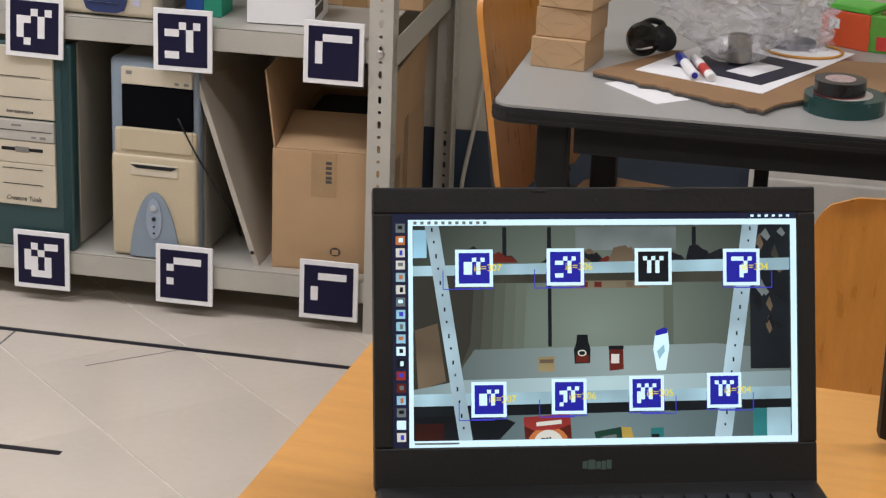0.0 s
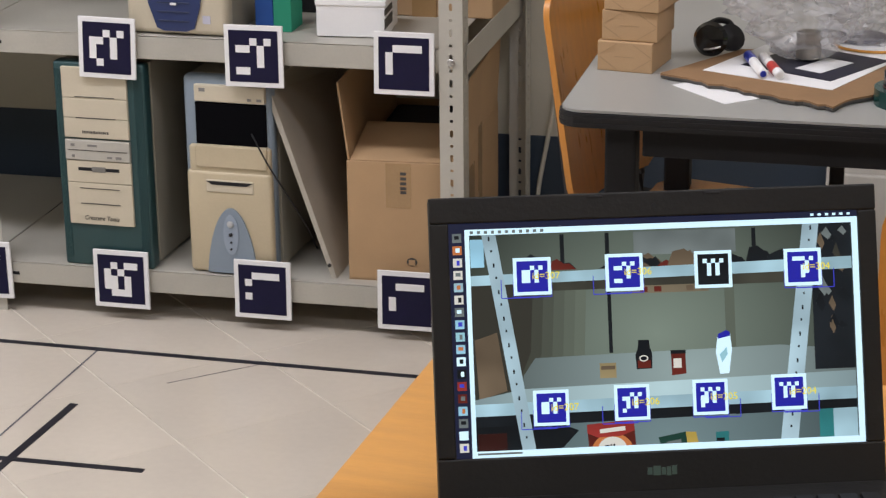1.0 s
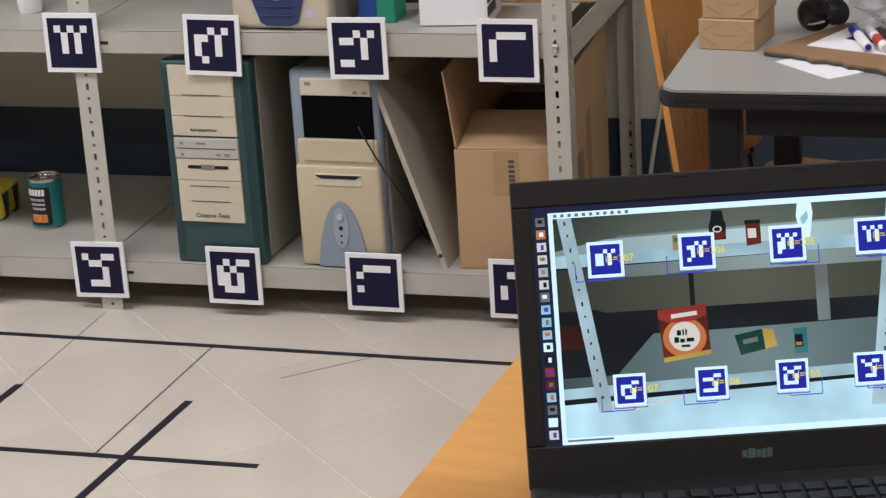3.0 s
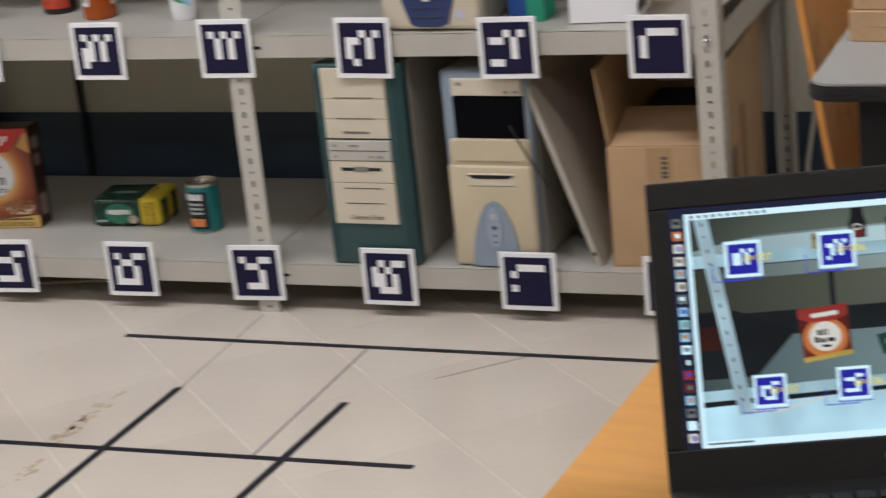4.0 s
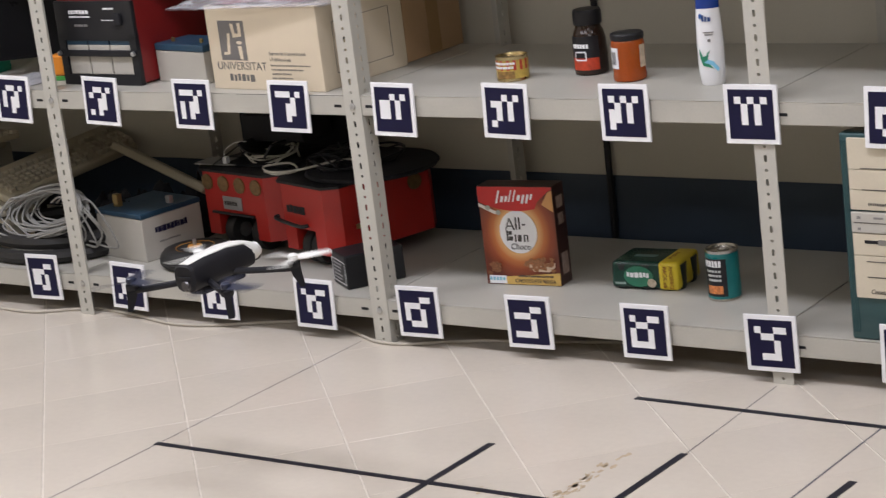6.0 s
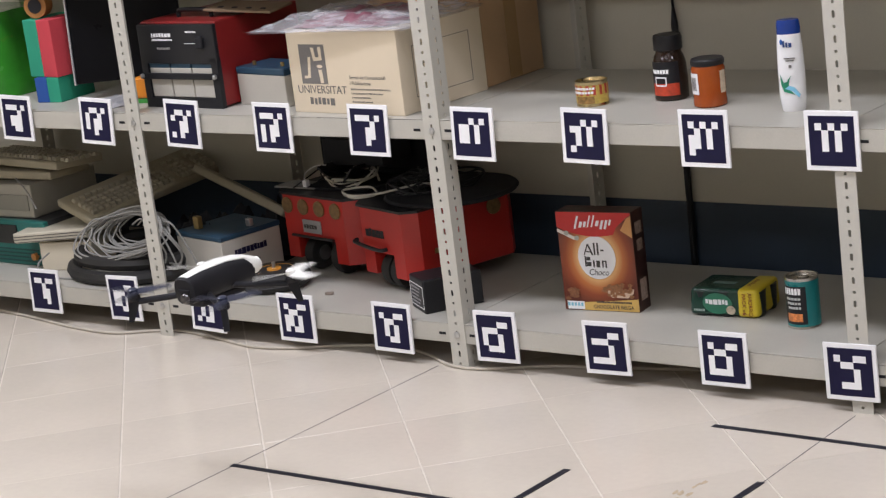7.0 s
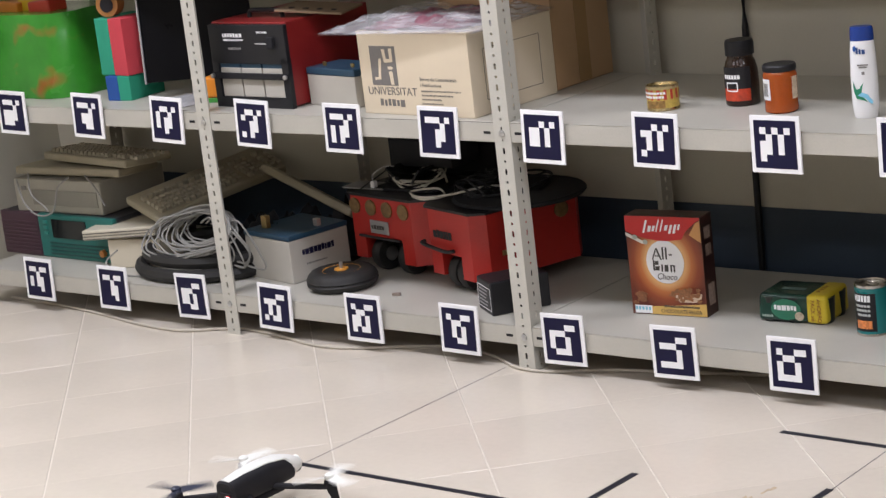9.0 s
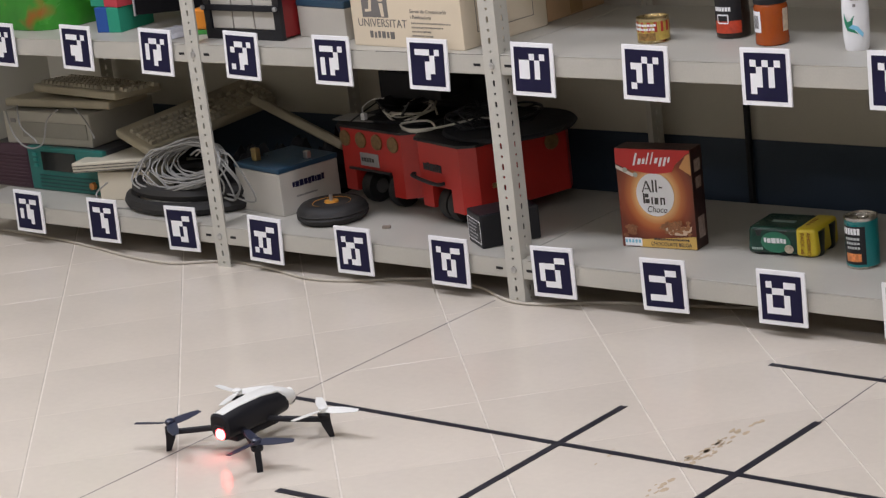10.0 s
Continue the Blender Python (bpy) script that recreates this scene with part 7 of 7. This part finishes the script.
    piece("post", [(0.870, 0.0), (0.910, 0.0), (0.835, 0.985), (0.792, 0.985)], "post", 5, shift=(-0.015, -0.07))
    for i in range(16):
        v = 0.06 + i * 0.057
        s = v / 0.985
        rect("post_hole", 0.0905 + 0.0855 * s, v, 0.0945 + 0.0855 * s, v + 0.018 - 0.008 * (i % 2), "dark", 5.6, shift=(-0.030, -0.11))
        rect("post_hole", 0.888 - 0.0765 * s, v, 0.892 - 0.0765 * s, v + 0.018 - 0.008 * (i % 2), "dark", 5.6, shift=(-0.015, -0.07))
    # goods on the upper shelf
    far = (-0.025, -0.47)
    rect("goods_can", 0.356, 0.618, 0.396, 0.682, "can_gold", 4.0, shift=far)
    rect("goods_can", 0.359, 0.630, 0.393, 0.646, "brown", 4.2, shift=far)
    piece("goods_jar", [(0.452, 0.525), (0.478, 0.525), (0.480, 0.56), (0.485, 0.585), (0.484, 0.648), (0.446, 0.650), (0.444, 0.588), (0.450, 0.56)], "dark", 4.0, shift=far)
    rect("goods_jar", 0.449, 0.612, 0.481, 0.645, "oxblood", 4.2, shift=far)
    piece("goods_jar", ellipse(0.464, 0.604, 0.011, 0.014, 14), "cream", 4.3, shift=far)
    piece("goods_jar", ellipse(0.464, 0.604, 0.008, 0.009, 14), "dark", 4.4, shift=far)
    piece("goods_jar", [(0.531, 0.585), (0.566, 0.582), (0.567, 0.676), (0.532, 0.682)], "oxblood", 4.0, shift=far)
    rect("goods_jar", 0.530, 0.574, 0.567, 0.590, "dark", 4.2, shift=far)
    rect("goods_jar", 0.536, 0.610, 0.556, 0.650, "cream", 4.2, shift=far)
    piece("goods_bottle", [(0.646, 0.525), (0.677, 0.508), (0.681, 0.58), (0.672, 0.682), (0.650, 0.684), (0.641, 0.59)], "white", 4.0, shift=(-0.013, -0.49))
    piece("goods_bottle", [(0.646, 0.533), (0.648, 0.512), (0.668, 0.497), (0.677, 0.506), (0.677, 0.522)], "blue", 4.2, shift=(-0.013, -0.49))
    piece("goods_bottle", [(0.650, 0.600), (0.668, 0.570), (0.670, 0.600), (0.656, 0.635)], "splash", 4.2, shift=(-0.013, -0.49))
    # goods on the lower shelf: cereal box, yoghurts, tin
    near = (-0.035, -0.42)
    bx = lambda u, v: (u, v + 0.42)
    U = [(0.319, 0.458), (0.434, 0.444), (0.441, 0.655), (0.328, 0.680)]
    piece("goods_box", [bx(*p) for p in U], "oxblood", 2.2, shift=near)
    piece("goods_box", [bx(*p) for p in ellipse(0.380, 0.580, 0.052, 0.082, 24)], "orange", 2.24, shift=near)
    piece("goods_box", [bx(*p) for p in ellipse(0.380, 0.575, 0.037, 0.062, 24)], "cream", 2.28, shift=near)
    piece("goods_box", [bx(*p) for p in ((0.319, 0.458), (0.434, 0.444), (0.435, 0.490), (0.400, 0.512), (0.345, 0.515), (0.320, 0.495))], "red", 2.32, shift=near)
    piece("goods_box", [bx(*p) for p in ((0.350, 0.480), (0.412, 0.470), (0.413, 0.488), (0.351, 0.498))], "cream", 2.36, shift=near)
    piece("goods_box", [bx(*p) for p in ((0.327, 0.660), (0.440, 0.636), (0.441, 0.655), (0.328, 0.680))], "gold", 2.32, shift=near)
    for u0, v0, u1, v1 in ((0.362, 0.548, 0.372, 0.570), (0.375, 0.545, 0.379, 0.570), (0.382, 0.545, 0.386, 0.570), (0.355, 0.576, 0.366, 0.600), (0.369, 0.584, 0.380, 0.600), (0.384, 0.582, 0.402, 0.598), (0.372, 0.610, 0.392, 0.620)):
        rect("goods_box", u0, v0 + 0.42, u1, v1 + 0.42, "dark", 2.36, shift=near)
    low = (-0.03, -0.36)
    piece("goods_pack", [(0.493, 0.945), (0.560, 0.925), (0.565, 1.01), (0.506, 1.03)], "green", 2.2, shift=low)
    piece("goods_pack", [(0.512, 0.966), (0.548, 0.956), (0.549, 0.976), (0.513, 0.986)], "grey", 2.24, shift=low)
    piece("goods_pack", [(0.560, 0.925), (0.585, 0.928), (0.594, 1.00), (0.565, 1.01)], "gold", 2.24, shift=low)
    piece("goods_can", [(0.634, 0.932), (0.666, 0.930), (0.665, 1.035), (0.634, 1.038)], "teal", 2.2, shift=low)
    rect("goods_can", 0.636, 0.958, 0.655, 1.010, "dark", 2.24, shift=low)
    rect("goods_can", 0.638, 0.990, 0.652, 1.004, "orange", 2.28, shift=low)

    # marker cards with their tracked outlines and numbers
    def card(u, v, code, blue, words, slide, a, b, lo=0.0, hi=2.0):
        k = dict(shift=slide, lo=lo, hi=hi)
        rect("card", u - a, v - b, u + a, v + b, "white", 6, **k)
        rect("card_square", u - a * 0.82, v - b * 0.82, u + a * 0.82, v + b * 0.82, "blue" if blue else "dark", 6.6, **k)
        o = part("card_code", cells(code, a * SW * 1.56, 0, 0.0002), tone["white"], scr)
        y = 0.0047 - 0.00045 * 7.2
        tagged(o, kind="stuff")
        o.matrix_basis = pose(W(u), y, Z(v))
        MOVERS.append((o, W(u), y, Z(v), SW * slide[0], -SH * slide[1], lo, hi))
        if words:
            w = part("card_number", lettering(words, 0.0085, Matrix.Identity(4), 0.0001), tone["yellow"], scr)
            y = 0.0047 - 0.00045 * 7.8
            w.matrix_basis = pose(W(u + 0.033), y, Z(v))
            MOVERS.append((w, W(u + 0.033), y, Z(v), SW * slide[0], -SH * slide[1], lo, hi))
            s = 0.03 if u > 0.5 else -0.03
            for du, dv, lu, lv in ((-a + s, 0.05, 0.002, b), (s, 0.05 + b / 2, 2 * a, 0.004), (a + s, 0.05, 0.002, b), (-a, b * 0.6, 0.002, b), (a, b * 0.6, 0.002, b), (0, b * 1.1, 2 * a, 0.004)):
                rect("tracked_line", u + du - lu / 2, v + dv - lv / 2, u + du + lu / 2, v + dv + lv / 2, "line", 5.9, **k)
    for u, v, c, w in ((0.200, 0.235, "Tg", "id=307"), (0.424, 0.232, "Tb", "id=306"), (0.642, 0.233, "Td", ""), (0.863, 0.237, "Th", "id=304")):
        card(u, v, CODES[c], bool(w), w, (-0.06 if u < 0.3 else -0.03, -0.57), 0.046, 0.080, hi=0.46)
    for u, v, c, w, du in ((0.234, 0.799, "Tg", "id=207", -0.065), (0.431, 0.790, "Tf", "id=206", -0.044), (0.623, 0.781, "Te", "id=205", -0.02), (0.817, 0.772, "Td", "id=204", -0.01)):
        card(u, v, CODES[c], True, w, (du, -0.57), 0.043, 0.076)
    for u, v, c, w in ((0.207, 0.782, "Bg", "id=107"), (0.402, 0.775, "Bf", "id=106"), (0.594, 0.766, "Be", "id=105"), (0.78, 0.757, "Bd", "id=104")):
        card(u, v + 0.57, CODES[c], True, w, (0.0, -0.57), 0.0385, 0.068, lo=0.48)


def screen_motions():
    # the pan of the display's picture: seconds and its share
    pan = [(0.0, 0.0), (1.75, 0.0), (1.9, 0.11), (2.0, 0.222), (2.1, 0.29), (2.2, 0.36)]
    pan += [(2.2 + 0.1 * i, 0.36 + 0.64 * math.sin(math.pi / 18 * i)) for i in range(1, 10)] + [(10.0, 1.0)]
    for ob, x, y, z, dx, dz, lo, hi in MOVERS:
        rows = []
        for t, k in pan:
            q = min(max(k, lo), hi)
            rows.append((t, pose(x + dx * q, y if lo <= k < hi else 0.0085, z + dz * q)))
        walk(ob, rows)


def second_screen():
    t = thing("black_device", 3.994, -1.950, DESK_Z, 6, "flat black device standing on the desk", "device")
    part("screen", boxm(0.20, 0.018, 0.135, (0, 0, 0.0745), 0.008), BLACK, t)
    part("stand", boxm(0.10, 0.07, 0.008, (0, 0.01, 0.004), 0.002), BLACK, t)


grey_table()
table_clutter()
plywood_chair(3.350, -0.30, 75, "orange varnished plywood chair behind the grey table")
plywood_chair(3.997, -1.50, 0, "orange varnished plywood chair behind the wooden desk")
white_cabinet()
desk()
laptop()
second_screen()


# ---- the drone ----
PROPS = []
FLASH_DRUM = (0.004, -0.0735, 0.048)


def drone():
    t = thing("quadcopter", 1.0, -0.93, 0, -2, "small black and white four-rotor drone with a red tail light", "drone")
    blk = surf("drone_black", (0.008, 0.008, 0.011), 0.55, var=0.15, Specular_IOR_Level=0.3)
    wht = surf("drone_white", (0.74, 0.74, 0.70), 0.35, var=0.03)

    def loft(sections, n=20, e=3.2, cap=True):
        """Rounded cross-sections along y: (y, half width, z low, z high)."""
        bm = bmesh.new()
        rings = []
        for y, hw, z0, z1 in sections:
            ring = []
            for i in range(n):
                a = 2 * math.pi * (i + 0.5) / n
                c, s = math.cos(a), math.sin(a)
                q = (abs(c) ** e + abs(s) ** e) ** (-1 / e)
                ring.append(bm.verts.new((hw * q * c, y, (z0 + z1) / 2 + (z1 - z0) / 2 * q * s)))
            rings.append(ring)
        for a, b in zip(rings, rings[1:]):
            for i in range(n):
                bm.faces.new((a[i], a[(i + 1) % n], b[(i + 1) % n], b[i]))
        bm.faces.new(rings[0])
        bm.faces.new(rings[-1])
        return bm
    part("body", loft([(-0.076, 0.022, 0.040, 0.084), (-0.072, 0.027, 0.034, 0.088), (-0.03, 0.029, 0.034, 0.093), (0.03, 0.030, 0.034, 0.095), (0.07, 0.029, 0.036, 0.091), (0.095, 0.026, 0.038, 0.082)]), blk, t, "matt black foam body", smooth=True)
    part("top_shell", loft([(-0.072, 0.013, 0.082, 0.0895), (-0.03, 0.015, 0.086, 0.0955), (0.03, 0.018, 0.089, 0.0975), (0.075, 0.022, 0.084, 0.093), (0.092, 0.0265, 0.046, 0.089), (0.11, 0.024, 0.046, 0.082), (0.124, 0.018, 0.050, 0.074), (0.128, 0.008, 0.062, 0.076)], 20, 2.6), wht, t, "glossy white top and nose", smooth=True)
    part("camera_eye", lathem([(0.012, 0), (0.013, 0.006), (0.009, 0.012), (0.0, 0.014)], seg=20, m=pose(0, 0.118, 0.052, -75)), surf("dark_glass", (0.005, 0.005, 0.006), 0.06), t, smooth=True)
    # the tail light blinks; an added turning drum imitates this: one half is a clear lens, the other half glows
    lens = surf("smoked_lens", (0.05, 0.045, 0.045), 0.15)
    led = part("tail_light", lathem([(0.0115, 0), (0.0115, 0.004), (0.008, 0.009), (0.0, 0.010)], seg=20, m=pose(0, 0, 0, -90)), lens, t, "tail light on an added drum that turns to imitate flashing", smooth=True)
    part("red_lamp", lathem([(0.0115, 0.0003), (0.0118, 0.004), (0.009, 0.009), (0.0, 0.011)], seg=20, m=pose(0, 0, 0, 90)), glow("red_tail_glow", (1.0, 0.05, 0.05), 24.0), led, "glowing red lamp", smooth=True)
    part("lamp_hood", boxm(0.030, 0.004, 0.006, (0.004, -0.077, 0.062), 0.001), blk, t)
    led.matrix_basis = pose(*FLASH_DRUM)
    PROPS.append(led)
    part("belly", boxm(0.04, 0.12, 0.016, (0, 0.01, 0.030), 0.005), blk, t)
    for sx in (-1, 1):
        for sy in (-1, 1):
            mx, my = 0.124 * sx, 0.094 * sy
            arm = part("arm", tubem([(0.018 * sx, 0.03 * sy, 0.046), (0.06 * sx, 0.055 * sy, 0.042), (mx * 0.95, my * 0.95, 0.038)], 0.0065), blk, t, "black arm", smooth=True)
            foot = bmesh.new()
            prism(foot, [(-0.011, 0.045), (0.012, 0.045), (0.0125, 0.028), (0.006 + 0.010, 0.0), (0.006, 0.0), (-0.006, 0.026)], 0.012, Matrix.Translation((mx, my, 0)) @ pose(0, 0, 0, 0, 0, 45 * sy if sx > 0 else 180 - 45 * sy) @ Matrix.Translation((0, -0.006, 0)))
            part("foot", foot, blk, arm, "tapered landing foot")
            part("motor", lathem([(0.011, 0.040), (0.0125, 0.042), (0.0125, 0.050), (0.010, 0.052), (0.0, 0.052)], seg=20, at=(mx, my, 0)), blk, arm, smooth=True)
            pr = bmesh.new()
            for b in range(3):
                n = 8
                up, lo = [], []
                for i in range(n + 1):
                    k = i / n
                    r = 0.006 + 0.070 * k
                    c = 0.0045 + 0.0065 * math.sin(math.pi * (0.12 + 0.80 * k) ** 0.8)
                    tw = 0.30 * (1 - 0.6 * k)
                    q = Matrix.Rotation(b * 2 * math.pi / 3, 4, "Z")
                    up.append((pr.verts.new(q @ Vector((r, c, c * tw + 0.0012))), pr.verts.new(q @ Vector((r, -c, -c * tw + 0.0012)))))
                    lo.append((pr.verts.new(q @ Vector((r, c, c * tw))), pr.verts.new(q @ Vector((r, -c, -c * tw)))))
                for i in range(n):
                    (a, b2), (c2, d) = up[i], up[i + 1]
                    (e1, f), (g, h) = lo[i], lo[i + 1]
                    for fc in ((a, c2, d, b2), (e1, f, h, g), (a, e1, g, c2), (b2, d, h, f)):
                        pr.faces.new(fc)
                pr.faces.new((up[-1][0], up[-1][1], lo[-1][1], lo[-1][0]))
            lathe(pr, [(0.009, -0.004), (0.010, 0.0), (0.010, 0.006), (0.006, 0.009), (0.0, 0.009)], seg=16)
            p = part("propeller", pr, wht if sy > 0 else surf("navy_propeller", (0.02, 0.025, 0.05), 0.35), t, "white three-blade propeller" if sy > 0 else "dark three-blade propeller", smooth=True)
            p.matrix_basis = pose(mx, my, 0.057)
            PROPS.append((p, mx, my, 1 if sx * sy > 0 else -1, {(-1, -1): 206, (1, -1): 150, (1, 1): 140, (-1, 1): 50}[(sx, sy)]))
    return t


DRONE = drone()
# where the drone is: seconds, place of its middle, forward and side tilt
FLIGHT = [
    (0, 1.459, -0.800, 0.398, 0, 0), (2, 1.429, -0.820, 0.413, 1, 0), (3.5, 1.439, -0.800, 0.403, -1, 0), (4.6, 1.417, -0.807, 0.409, 0, 3), (4.8, 1.413, -0.822, 0.375, 0, 4), (5, 1.405, -0.832, 0.338, 0, 5),
    (5.2, 1.431, -0.805, 0.325, 0, 4), (5.4, 1.405, -0.820, 0.333, 0, 1), (5.5, 1.376, -0.837, 0.353, 0, 0), (5.6, 1.340, -0.843, 0.377, 0, -1), (5.8, 1.304, -0.840, 0.387, 0, -2),
    (6, 1.268, -0.838, 0.392, 0, -2), (6.2, 1.221, -0.834, 0.403, 0, -1), (6.7, 1.139, -0.855, 0.408, 0, -1), (7.3, 1.072, -0.882, 0.412, 0, -1), (7.5, 1.058, -0.887, 0.416, 0, -1), (7.8, 1.012, -0.895, 0.413, 0, 0),
    (8.1, 0.997, -0.885, 0.408, 0, 0), (8.4, 0.981, -0.868, 0.429, 0, 1), (8.5, 0.983, -0.866, 0.401, 0, 1), (8.6, 0.984, -0.872, 0.341, 0, 1), (8.7, 0.989, -0.884, 0.262, 0, 0), (8.8, 0.990, -0.902, 0.178, 0, 0), (8.9, 1.000, -0.917, 0.088, 0, 0),
    (9, 1.004, -0.940, 0.002, 0, 0), (9.1, 1.007, -0.931, 0.000, 0, 0), (10, 1.007, -0.931, 0.000, 0, 0),
]

floor()


def motions():
    walk(DRONE, [(t, pose(x, y, z, pitch, roll, -2)) for t, x, y, z, pitch, roll in FLIGHT])
    # the added drum turns its glowing half out to imitate short flashes, two seconds apart, and a steady light after
    # landing
    rows = [(0.0, 180)]
    for a, b in ((1.37, 1.53), (3.37, 3.53), (5.37, 5.53), (7.37, 7.53), (9.36, 9.42), (9.58, None)):
        rows += [(a - 0.03, 180), (a - 0.02, 120), (a - 0.01, 60), (a, 0)]
        if b:
            rows += [(b, 0), (b + 0.01, 60), (b + 0.02, 120), (b + 0.03, 180)]
    walk(PROPS[0], [(t, pose(*FLASH_DRUM, 0, 0, a)) for t, a in rows + [(10.0, 0)]])
    for prop, mx, my, way, rest in PROPS[1:]:
        rows, turn, step = [], float(rest), 86.0
        spin = [(k / 30) for k in range(301)]
        angles = [0.0] * 301
        for k in range(299, -1, -1):
            t = k / 30
            rate = step if t < 9.05 else max(0.0, step * (1 - (t - 9.05) / 0.45))
            angles[k] = angles[k + 1] - way * rate
        walk(prop, [(t, pose(mx, my, 0.057, 0, 0, turn + a)) for t, a in zip(spin, angles)])
    screen_motions()


motions()
